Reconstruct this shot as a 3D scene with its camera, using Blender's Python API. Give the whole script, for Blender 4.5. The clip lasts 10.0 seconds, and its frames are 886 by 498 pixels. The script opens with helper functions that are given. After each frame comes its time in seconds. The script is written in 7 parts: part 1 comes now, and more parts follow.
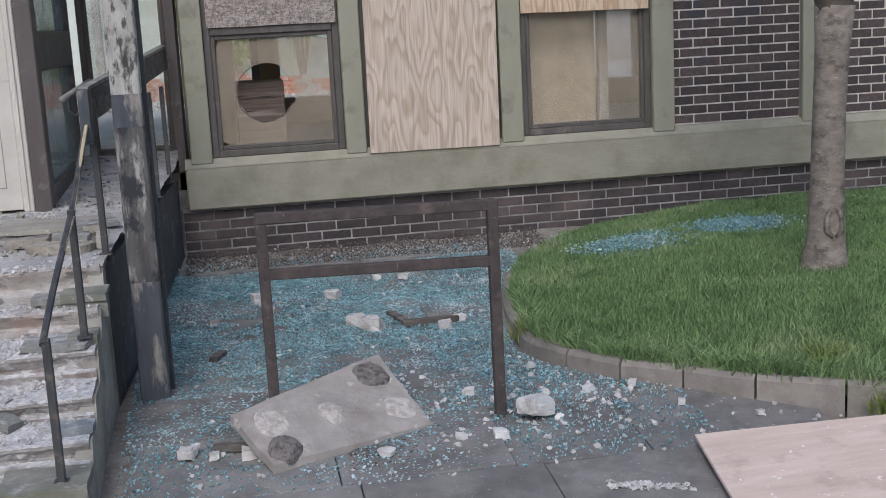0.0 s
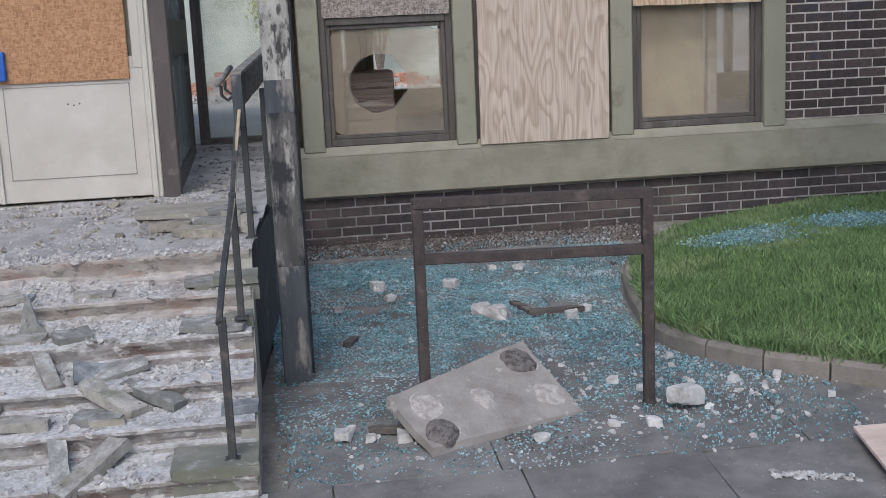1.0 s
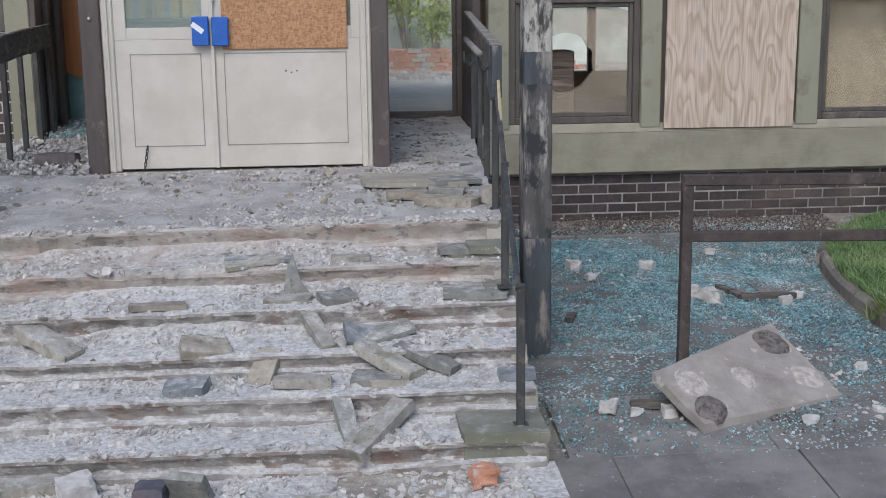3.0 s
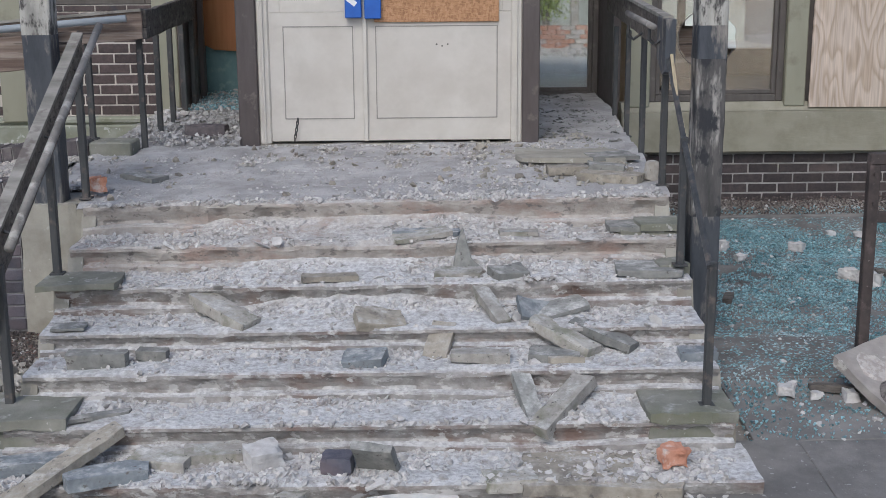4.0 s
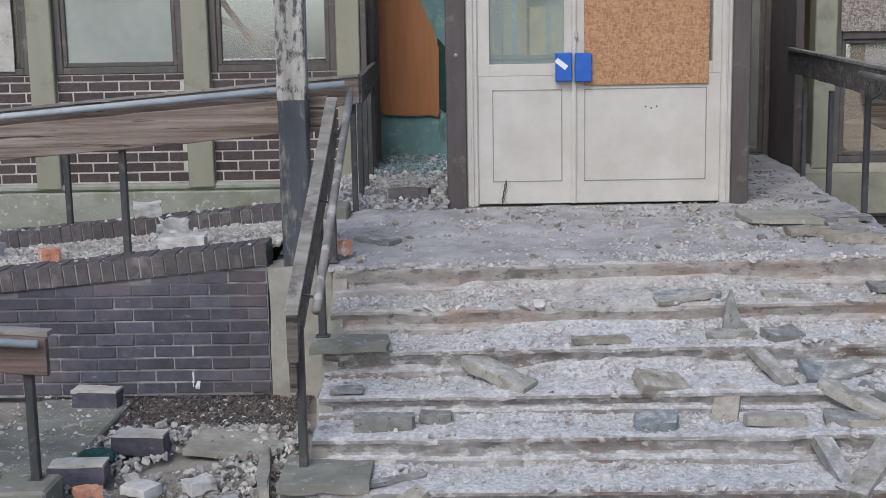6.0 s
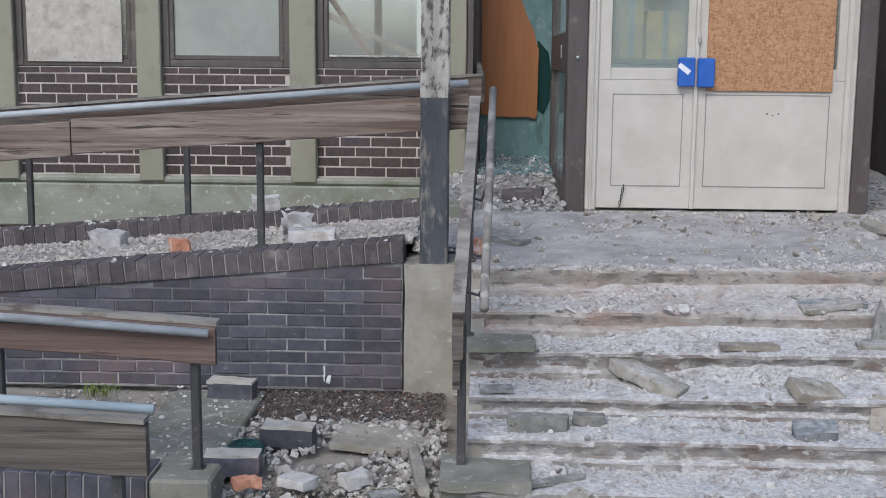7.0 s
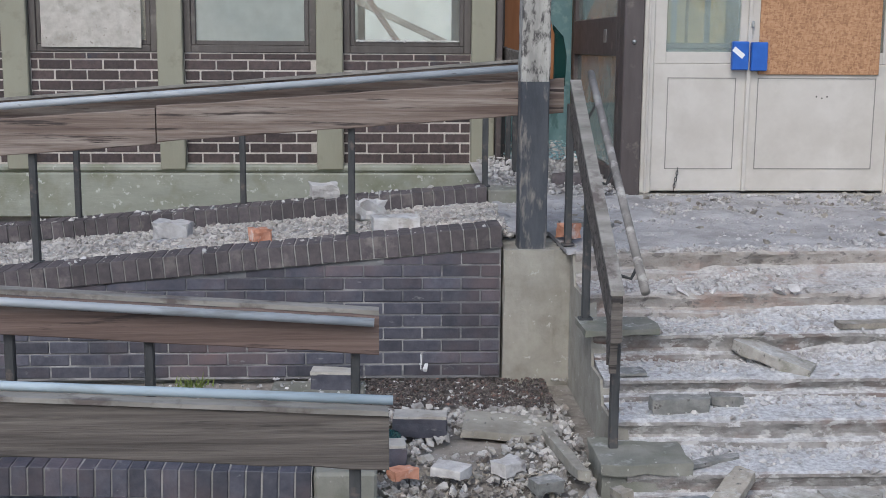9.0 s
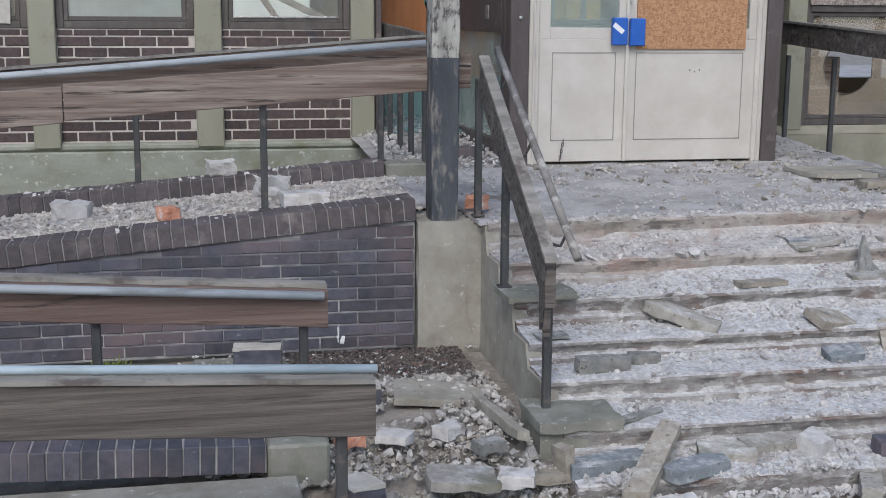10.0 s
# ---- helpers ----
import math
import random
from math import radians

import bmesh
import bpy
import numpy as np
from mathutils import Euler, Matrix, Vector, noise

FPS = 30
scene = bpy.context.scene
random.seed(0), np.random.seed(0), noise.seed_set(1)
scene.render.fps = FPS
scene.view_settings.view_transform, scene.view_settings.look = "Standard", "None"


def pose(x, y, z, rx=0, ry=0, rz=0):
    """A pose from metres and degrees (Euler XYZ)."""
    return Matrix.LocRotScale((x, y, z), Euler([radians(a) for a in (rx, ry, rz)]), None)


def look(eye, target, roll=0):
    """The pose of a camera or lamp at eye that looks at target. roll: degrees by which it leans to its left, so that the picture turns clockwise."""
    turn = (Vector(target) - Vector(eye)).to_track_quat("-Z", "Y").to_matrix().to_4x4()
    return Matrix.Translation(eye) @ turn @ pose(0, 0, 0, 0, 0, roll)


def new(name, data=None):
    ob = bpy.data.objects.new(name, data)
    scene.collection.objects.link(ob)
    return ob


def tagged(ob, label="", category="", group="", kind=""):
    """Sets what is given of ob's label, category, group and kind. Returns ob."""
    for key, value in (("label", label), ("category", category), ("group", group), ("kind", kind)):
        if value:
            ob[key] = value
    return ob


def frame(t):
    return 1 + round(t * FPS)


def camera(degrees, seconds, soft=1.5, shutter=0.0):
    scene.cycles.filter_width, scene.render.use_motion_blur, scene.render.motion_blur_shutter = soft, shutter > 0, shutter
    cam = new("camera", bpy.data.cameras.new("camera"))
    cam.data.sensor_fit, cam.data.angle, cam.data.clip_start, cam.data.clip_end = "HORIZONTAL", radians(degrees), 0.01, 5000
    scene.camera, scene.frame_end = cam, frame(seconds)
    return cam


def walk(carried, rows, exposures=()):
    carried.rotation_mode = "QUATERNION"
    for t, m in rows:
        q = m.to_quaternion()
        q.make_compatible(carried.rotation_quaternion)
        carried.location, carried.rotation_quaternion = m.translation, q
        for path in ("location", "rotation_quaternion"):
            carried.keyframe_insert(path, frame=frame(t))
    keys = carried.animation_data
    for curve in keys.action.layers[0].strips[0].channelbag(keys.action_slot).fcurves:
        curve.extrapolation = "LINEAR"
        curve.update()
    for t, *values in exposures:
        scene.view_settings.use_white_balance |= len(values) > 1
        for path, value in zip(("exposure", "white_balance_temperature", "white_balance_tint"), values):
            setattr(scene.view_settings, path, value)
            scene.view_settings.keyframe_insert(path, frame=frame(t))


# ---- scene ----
cam = camera(40.4, 10.0, 0.5)
PATH = [
    (0, (-1.153, -9.53, 1.844), (-0.808, -7.596, 1.468), -3.0),
    (0.5, (-1.403, -9.484, 1.821), (-1.082, -7.546, 1.449), -2.8),
    (1, (-1.649, -9.48, 1.821), (-1.38, -7.534, 1.445), -2.6),
    (1.5, (-1.926, -9.428, 1.807), (-1.695, -7.475, 1.44), -1.1),
    (2, (-2.145, -9.428, 1.805), (-1.936, -7.474, 1.43), -1.2),
    (2.2, (-2.234, -9.439, 1.808), (-2.029, -7.486, 1.431), -1.3),
    (3.3, (-2.743, -9.36, 1.767), (-2.578, -7.412, 1.347), -0.3),
    (3.5, (-2.806, -9.339, 1.761), (-2.669, -7.395, 1.311), -0.5),
    (4, (-3.047, -9.319, 1.753), (-3.002, -7.366, 1.327), -0.4),
    (4.5, (-3.258, -9.326, 1.771), (-3.241, -7.364, 1.383), -0.5),
    (5, (-3.522, -9.308, 1.752), (-3.533, -7.337, 1.414), -0.9),
    (5.5, (-3.812, -9.296, 1.738), (-3.84, -7.32, 1.43), -0.9),
    (5.7, (-3.911, -9.287, 1.749), (-3.94, -7.313, 1.428), -1.2),
    (7, (-4.645, -9.292, 1.736), (-4.72, -7.319, 1.42), 0.5),
    (7.5, (-4.885, -9.258, 1.725), (-4.967, -7.286, 1.398), 0.7),
    (8, (-5.132, -9.231, 1.724), (-5.169, -7.258, 1.402), 0.3),
    (8.5, (-5.428, -9.231, 1.727), (-5.406, -7.259, 1.395), 0.5),
    (9, (-5.711, -9.247, 1.714), (-5.605, -7.278, 1.378), 0.4),
    (9.5, (-5.99, -9.291, 1.721), (-5.75, -7.336, 1.375), 0.3),
    (10, (-6.207, -9.327, 1.728), (-5.808, -7.404, 1.352), 0.4),
]
walk(cam, [(t, look(eye, target, roll)) for t, eye, target, roll in PATH], [(0.0, 0.25, 5900, 10), (0.5, 0.40, 5900, 10), (1.0, 0.22, 5900, 9), (2.0, 0.22, 5900, 8), (4.5, 0.20, 5900, 8), (7.0, 0.27, 5850, 8), (10.0, 0.27, 5850, 8)])

# ---- world and sun: soft light from a hazy sky ----
world = bpy.data.worlds.new("sky")
scene.world = world
world.use_nodes = True
wt = world.node_tree
sky = wt.nodes.new("ShaderNodeTexSky")
sky.sky_type, sky.sun_disc = "NISHITA", False
sky.sun_elevation, sky.sun_rotation = radians(45), radians(198)
sky.dust_density, sky.air_density = 3.0, 1.0
wt.links.new(sky.outputs[0], wt.nodes["Background"].inputs[0])
wt.nodes["Background"].inputs[1].default_value = 0.13
sun = new("sun", bpy.data.lights.new("sun", "SUN"))
sun.data.energy, sun.data.angle, sun.data.color = 1.0, radians(25), (1.0, 0.96, 0.91)
sun.matrix_world = look((-5.5, -8.5, 8.0), (-3.0, -1.0, 0.0))


# ---- materials ----
def mat(name, c1, c2, scale=(8, 8, 8), c3=None, s3=2.0, t3=0.55, rough=0.85, bump=0.3, bscale=45.0,
        metal=0.0, rand=0.0, island=0.0, soft3=0.06, c4=None, s4=14.0, t4=0.62, dust=None, cover=0.5):
    m = bpy.data.materials.new(name)
    m.use_nodes = True
    nt = m.node_tree
    n, link = nt.nodes, nt.links.new
    b = n["Principled BSDF"]
    geo = n.new("ShaderNodeNewGeometry")

    def noise_at(sc, detail=6.0):
        mp = n.new("ShaderNodeMapping")
        mp.inputs["Scale"].default_value = sc if isinstance(sc, tuple) else (sc, sc, sc)
        link(geo.outputs["Position"], mp.inputs["Vector"])
        t = n.new("ShaderNodeTexNoise")
        t.inputs["Scale"].default_value, t.inputs["Detail"].default_value = 1.0, detail
        t.inputs["Roughness"].default_value = 0.62
        link(mp.outputs[0], t.inputs["Vector"])
        return t.outputs["Fac"]

    def ramp(fac, a, b_, ca=(0, 0, 0), cb=(1, 1, 1)):
        r = n.new("ShaderNodeValToRGB")
        e = r.color_ramp.elements
        e[0].position, e[1].position = max(a, 0), min(b_, 1)
        e[0].color, e[1].color = (*ca, 1), (*cb, 1)
        link(fac, r.inputs[0])
        return r.outputs[0]

    def mix(f, a, b_):
        k = n.new("ShaderNodeMix")
        k.data_type = "RGBA"
        link(f, k.inputs[0])
        link(a, k.inputs[6])
        if isinstance(b_, tuple):
            k.inputs[7].default_value = (*b_, 1)
        else:
            link(b_, k.inputs[7])
        return k.outputs[2]

    col = ramp(noise_at(scale), 0.33, 0.67, c1, c2)
    if c3:
        col = mix(ramp(noise_at(s3), t3 - soft3, t3 + soft3), col, c3)
    if c4:
        col = mix(ramp(noise_at(s4), t4 - 0.03, t4 + 0.03), col, c4)
    if dust:
        sp = n.new("ShaderNodeSeparateXYZ")
        link(geo.outputs["Normal"], sp.inputs[0])
        up = n.new("ShaderNodeMath")
        up.operation = "MULTIPLY"
        link(ramp(sp.outputs["Z"], 0.62, 0.95), up.inputs[0])
        link(ramp(noise_at(11.0), 0.62 - 0.35 * cover, 0.80 - 0.35 * cover), up.inputs[1])
        grit = ramp(noise_at(46.0, 4.0), 0.36, 0.60, tuple(0.66 * a for a in dust), tuple(1.06 * a for a in dust))
        col = mix(up.outputs[0], col, grit)
    if rand or island:
        src = n.new("ShaderNodeObjectInfo").outputs["Random"] if rand else geo.outputs["Random Per Island"]
        v = rand or island
        mr = n.new("ShaderNodeMapRange")
        mr.inputs["To Min"].default_value, mr.inputs["To Max"].default_value = 1 - v, 1 + v
        link(src, mr.inputs["Value"])
        hs = n.new("ShaderNodeHueSaturation")
        link(mr.outputs[0], hs.inputs["Value"])
        link(col, hs.inputs["Color"])
        col = hs.outputs[0]
    link(col, b.inputs["Base Color"])
    rr = n.new("ShaderNodeMapRange")
    rr.inputs["To Min"].default_value, rr.inputs["To Max"].default_value = max(rough - 0.12, 0), min(rough + 0.1, 1)
    link(noise_at(bscale * 0.3, 3.0), rr.inputs["Value"])
    link(rr.outputs[0], b.inputs["Roughness"])
    b.inputs["Metallic"].default_value = metal
    if bump:
        bp = n.new("ShaderNodeBump")
        bp.inputs["Strength"].default_value, bp.inputs["Distance"].default_value = bump, 0.01
        sc = tuple(bscale * a / max(scale) for a in scale) if isinstance(scale, tuple) else bscale
        link(noise_at(sc), bp.inputs["Height"])
        link(bp.outputs[0], b.inputs["Normal"])
    return m


def osb(name, c1, c2, c3):
    """Pressed wood flakes: stretched cells in two crossing layers."""
    m = bpy.data.materials.new(name)
    m.use_nodes = True
    nt = m.node_tree
    n, link = nt.nodes, nt.links.new
    b = n["Principled BSDF"]
    geo = n.new("ShaderNodeNewGeometry")
    outs = []
    for k, (sx, sz) in enumerate(((105, 46), (40, 110))):
        mp = n.new("ShaderNodeMapping")
        mp.inputs["Scale"].default_value, mp.inputs["Rotation"].default_value = (sx, sx, sz), (0, 0.5 + k, 0)
        link(geo.outputs["Position"], mp.inputs["Vector"])
        v = n.new("ShaderNodeTexVoronoi")
        v.inputs["Scale"].default_value = 1.0
        link(mp.outputs[0], v.inputs["Vector"])
        sp = n.new("ShaderNodeSeparateColor")
        link(v.outputs["Color"], sp.inputs[0])
        outs.append(sp.outputs[0])
    ad = n.new("ShaderNodeMath")
    ad.operation = "ADD"
    link(outs[0], ad.inputs[0])
    link(outs[1], ad.inputs[1])
    r = n.new("ShaderNodeValToRGB")
    e = r.color_ramp.elements
    e[0].position, e[0].color = 0.08, (*[0.85 * a for a in c1], 1)
    e[1].position, e[1].color = 0.85, (*c3, 1)
    x = e.new(0.5)
    x.color = (*c2, 1)
    hf = n.new("ShaderNodeMath")
    hf.operation = "MULTIPLY"
    hf.inputs[1].default_value = 0.5
    link(ad.outputs[0], hf.inputs[0])
    link(hf.outputs[0], r.inputs[0])
    link(r.outputs[0], b.inputs["Base Color"])
    b.inputs["Roughness"].default_value = 0.75
    bp = n.new("ShaderNodeBump")
    bp.inputs["Strength"].default_value, bp.inputs["Distance"].default_value = 0.25, 0.004
    link(hf.outputs[0], bp.inputs["Height"])
    link(bp.outputs[0], b.inputs["Normal"])
    return m


def plywood(name, light, dark, scale=7.0, squash=0.16, along="Z"):
    """Rotary-cut veneer: long bent grain lines and flame figures."""
    m = bpy.data.materials.new(name)
    m.use_nodes = True
    nt = m.node_tree
    n, link = nt.nodes, nt.links.new
    b = n["Principled BSDF"]
    geo = n.new("ShaderNodeNewGeometry")
    mp = n.new("ShaderNodeMapping")
    mp.inputs["Scale"].default_value = (scale, scale, scale * squash) if along == "Z" else (scale * squash, scale, scale)
    link(geo.outputs["Position"], mp.inputs["Vector"])
    big = n.new("ShaderNodeTexNoise")
    big.inputs["Scale"].default_value, big.inputs["Detail"].default_value = 0.9, 2.0
    link(mp.outputs[0], big.inputs["Vector"])
    mul = n.new("ShaderNodeMath")
    mul.operation = "MULTIPLY"
    mul.inputs[1].default_value = 11.0
    link(big.outputs["Fac"], mul.inputs[0])
    fr = n.new("ShaderNodeMath")
    fr.operation = "FRACT"
    link(mul.outputs[0], fr.inputs[0])
    r = n.new("ShaderNodeValToRGB")
    e = r.color_ramp.elements
    e[0].position, e[0].color = 0.0, (*light, 1)
    e[1].position, e[1].color = 1.0, (*light, 1)
    x = e.new(0.82)
    x.color = (*dark, 1)
    y = e.new(0.35)
    y.color = (*[0.5 * (a + c) for a, c in zip(light, light)], 1)
    link(fr.outputs[0], r.inputs[0])
    mp2 = n.new("ShaderNodeMapping")
    mp2.inputs["Scale"].default_value = (90, 90, 3) if along == "Z" else (3, 90, 90)
    link(geo.outputs["Position"], mp2.inputs["Vector"])
    gr = n.new("ShaderNodeTexNoise")
    gr.inputs["Scale"].default_value = 1.0
    link(mp2.outputs[0], gr.inputs["Vector"])
    hs = n.new("ShaderNodeHueSaturation")
    mr = n.new("ShaderNodeMapRange")
    mr.inputs["To Min"].default_value, mr.inputs["To Max"].default_value = 0.6, 1.4
    link(gr.outputs["Fac"], mr.inputs["Value"])
    link(mr.outputs[0], hs.inputs["Value"])
    link(r.outputs[0], hs.inputs["Color"])
    link(hs.outputs[0], b.inputs["Base Color"])
    b.inputs["Roughness"].default_value = 0.8
    bp = n.new("ShaderNodeBump")
    bp.inputs["Strength"].default_value, bp.inputs["Distance"].default_value = 0.3, 0.003
    link(gr.outputs["Fac"], bp.inputs["Height"])
    link(bp.outputs[0], b.inputs["Normal"])
    return m


def glass(name, tint, film, amount, rough=0.03):
    """Window glass under a diffuse film: dust, with reflected brightness put into its colour."""
    m = bpy.data.materials.new(name)
    m.use_nodes = True
    nt = m.node_tree
    n, link = nt.nodes, nt.links.new
    b = n["Principled BSDF"]
    b.inputs["Base Color"].default_value = (*tint, 1)
    b.inputs["Roughness"].default_value, b.inputs["Transmission Weight"].default_value = rough, 1.0
    b.inputs["IOR"].default_value = 1.45
    d = n.new("ShaderNodeBsdfDiffuse")
    d.inputs["Color"].default_value = (*film, 1)
    geo = n.new("ShaderNodeNewGeometry")
    t = n.new("ShaderNodeTexNoise")
    t.inputs["Scale"].default_value, t.inputs["Detail"].default_value = 2.6, 5.0
    link(geo.outputs["Position"], t.inputs["Vector"])
    mr = n.new("ShaderNodeMapRange")
    mr.inputs["From Min"].default_value, mr.inputs["From Max"].default_value = 0.3, 0.7
    mr.inputs["To Min"].default_value, mr.inputs["To Max"].default_value = amount * 0.55, min(amount * 1.4, 1)
    link(t.outputs["Fac"], mr.inputs["Value"])
    k = n.new("ShaderNodeMixShader")
    link(mr.outputs[0], k.inputs[0])
    link(b.outputs[0], k.inputs[1])
    link(d.outputs[0], k.inputs[2])
    link(k.outputs[0], n["Material Output"].inputs[0])
    return m


M_GREEN = mat("sage_painted_timber", (0.262, 0.254, 0.19), (0.302, 0.292, 0.222), (3, 3, 1.2), (0.215, 0.20, 0.15), 5.0, 0.64, 0.6, 0.15, 60, c4=(0.38, 0.37, 0.32), s4=30.0, t4=0.78)
M_GREEN_DIRTY = mat("weathered_painted_sill", (0.26, 0.242, 0.185), (0.31, 0.29, 0.225), (2, 4, 6), (0.20, 0.188, 0.135), 3.5, 0.60, 0.7, 0.3, 50, soft3=0.12, c4=(0.45, 0.44, 0.40), s4=24.0, t4=0.72)
M_SILL_WEST = mat("pale_green_weathered_sill", (0.265, 0.275, 0.225), (0.34, 0.345, 0.29), (3, 6, 9), (0.20, 0.205, 0.14), 4.0, 0.58, 0.75, 0.35, 50, soft3=0.12, c4=(0.50, 0.50, 0.46), s4=22.0, t4=0.64)
M_FRAME = mat("brown_window_frame", (0.075, 0.064, 0.058), (0.115, 0.10, 0.09), (12, 12, 3), (0.17, 0.15, 0.135), 6.0, 0.64, 0.55, 0.15, 60)
M_BROWN = mat("dark_brown_joinery", (0.07, 0.056, 0.054), (0.105, 0.087, 0.083), (10, 10, 2), (0.19, 0.16, 0.14), 7.0, 0.66, 0.5, 0.15, 50)
M_MORTAR = mat("pale_mortar", (0.46, 0.42, 0.37), (0.60, 0.55, 0.50), 30, (0.30, 0.275, 0.25), 4.0, 0.62, 0.95, 0.4, 120)
M_MORTAR_DARK = mat("grimy_mortar", (0.24, 0.23, 0.22), (0.42, 0.40, 0.37), (5, 5, 9), (0.13, 0.125, 0.12), 2.2, 0.56, 0.95, 0.4, 120, soft3=0.14)
M_MORTAR_RAMP = mat("dark_grey_mortar", (0.12, 0.12, 0.125), (0.24, 0.235, 0.235), (5, 5, 9), (0.42, 0.405, 0.39), (3, 3, 9), 0.58, 0.95, 0.4, 120, soft3=0.07)
M_BRICK_SOOT = mat("sooty_brown_brick", (0.035, 0.028, 0.029), (0.065, 0.05, 0.049), 26, (0.10, 0.075, 0.068), 2.0, 0.58, 0.7, 0.3, 90, rand=0.3, soft3=0.12)
M_BRICK = mat("dark_brown_brick", (0.05, 0.037, 0.036), (0.09, 0.064, 0.06), 26, (0.045, 0.045, 0.058), 3.0, 0.62, 0.7, 0.3, 90, rand=0.3)
M_BLUE_BRICK = mat("blue_engineering_brick", (0.055, 0.056, 0.074), (0.10, 0.098, 0.12), 18, (0.145, 0.105, 0.105), 1.6, 0.58, 0.55, 0.25, 80, rand=0.28, soft3=0.12, c4=(0.20, 0.195, 0.20), s4=(9, 9, 22), t4=0.68)
M_COPING_BRICK = mat("worn_coping_brick", (0.068, 0.058, 0.062), (0.118, 0.099, 0.10), 22, (0.19, 0.165, 0.155), 6.0, 0.62, 0.65, 0.35, 80, rand=0.24)
M_WHITE = mat("cream_white_door_paint", (0.52, 0.485, 0.435), (0.60, 0.565, 0.515), 3, (0.46, 0.425, 0.375), 2.5, 0.62, 0.4, 0.03, 60, soft3=0.15)
M_WHITE_LINE = mat("grey_panel_bead", (0.23, 0.215, 0.195), (0.3, 0.285, 0.26), 8, rough=0.5, bump=0.0)
M_BLUE = mat("blue_lock_guard", (0.02, 0.10, 0.42), (0.03, 0.13, 0.5), 12, rough=0.45, bump=0.03)
M_OSB = osb("orange_chipboard", (0.33, 0.165, 0.08), (0.42, 0.228, 0.115), (0.49, 0.285, 0.155))
M_OSB_GREY = osb("weathered_chipboard", (0.15, 0.125, 0.11), (0.28, 0.235, 0.21), (0.42, 0.37, 0.33))
M_PLY = plywood("pale_plywood", (0.54, 0.45, 0.375), (0.41, 0.32, 0.245), 5.0, 0.24)
M_PLY_TAN = plywood("tan_plywood", (0.57, 0.44, 0.325), (0.42, 0.28, 0.175), 5.0, 0.24)
M_PLY_PINK = mat("pinkish_plywood_sheet", (0.55, 0.42, 0.35), (0.68, 0.55, 0.47), (2, 14, 14), (0.46, 0.36, 0.30), 4.0, 0.6, 0.8, 0.2, 60, c4=(0.75, 0.7, 0.65), s4=26.0, t4=0.66)
M_WHITE_BOARD = mat("off_white_board", (0.42, 0.39, 0.345), (0.54, 0.51, 0.46), 14, (0.35, 0.32, 0.275), 9.0, 0.60, 0.85, 0.3, 60, soft3=0.1, c4=(0.26, 0.235, 0.20), s4=30.0, t4=0.66)
M_TEAL = mat("teal_board", (0.13, 0.235, 0.24), (0.19, 0.31, 0.315), (9, 9, 4), (0.24, 0.35, 0.35), 14.0, 0.60, 0.7, 0.25, 60, c4=(0.09, 0.17, 0.17), s4=(6, 6, 2), t4=0.62)
M_ORANGE_WOOD = mat("orange_veneer", (0.33, 0.13, 0.045), (0.42, 0.18, 0.07), (14, 14, 1.2), rough=0.5, bump=0.05)
M_BOARD = mat("weathered_rail_board", (0.115, 0.08, 0.064), (0.235, 0.185, 0.152), (1.3, 38, 38), (0.33, 0.285, 0.245), (1.0, 9, 16), 0.60, 0.85, 0.6, 60, soft3=0.09, c4=(0.055, 0.042, 0.037), s4=(1.6, 26, 30), t4=0.60)
M_BOARD_DARK = mat("dark_weathered_rail_board", (0.062, 0.053, 0.047), (0.15, 0.13, 0.113), (1.3, 38, 38), (0.22, 0.195, 0.17), (1.0, 9, 16), 0.60, 0.85, 0.6, 60, soft3=0.09, c4=(0.035, 0.03, 0.028), s4=(1.6, 26, 30), t4=0.60)
M_BOARD_RED = mat("reddish_rail_board", (0.10, 0.066, 0.053), (0.175, 0.122, 0.10), (1.0, 34, 34), (0.21, 0.165, 0.14), (1.0, 8, 14), 0.62, 0.8, 0.5, 60, soft3=0.09, c4=(0.06, 0.042, 0.036), s4=(2.2, 16, 20), t4=0.64)
M_BOARD_TOP = mat("grey_rail_top", (0.16, 0.15, 0.13), (0.31, 0.29, 0.26), (3, 12, 12), (0.12, 0.10, 0.09), 7.0, 0.6, 0.9, 0.4, 60)
M_PIPE = mat("grey_plastic_handrail", (0.31, 0.335, 0.355), (0.43, 0.45, 0.47), (3, 9, 9), (0.24, 0.245, 0.24), (3, 12, 12), 0.60, 0.5, 0.1, 60, c4=(0.16, 0.155, 0.145), s4=(9, 30, 30), t4=0.66)
M_PIPE_BLUE = mat("pale_blue_tube", (0.36, 0.43, 0.47), (0.46, 0.53, 0.57), (3, 9, 9), (0.32, 0.36, 0.37), (3, 14, 14), 0.60, 0.5, 0.1, 60)
M_PIPE_WORN = mat("worn_handrail_bar", (0.12, 0.11, 0.10), (0.28, 0.26, 0.24), (9, 5, 9), (0.38, 0.36, 0.33), 12.0, 0.6, 0.7, 0.3, 60)
M_IRON = mat("black_iron_post", (0.042, 0.044, 0.046), (0.08, 0.08, 0.08), (20, 20, 4), (0.14, 0.115, 0.10), 14.0, 0.62, 0.6, 0.25, 70, metal=0.2)
M_RUST = mat("rusty_black_steel", (0.045, 0.036, 0.034), (0.085, 0.066, 0.06), 14, (0.13, 0.10, 0.09), 9.0, 0.62, 0.7, 0.4, 70, metal=0.2, c4=(0.22, 0.19, 0.17), s4=40.0, t4=0.68)
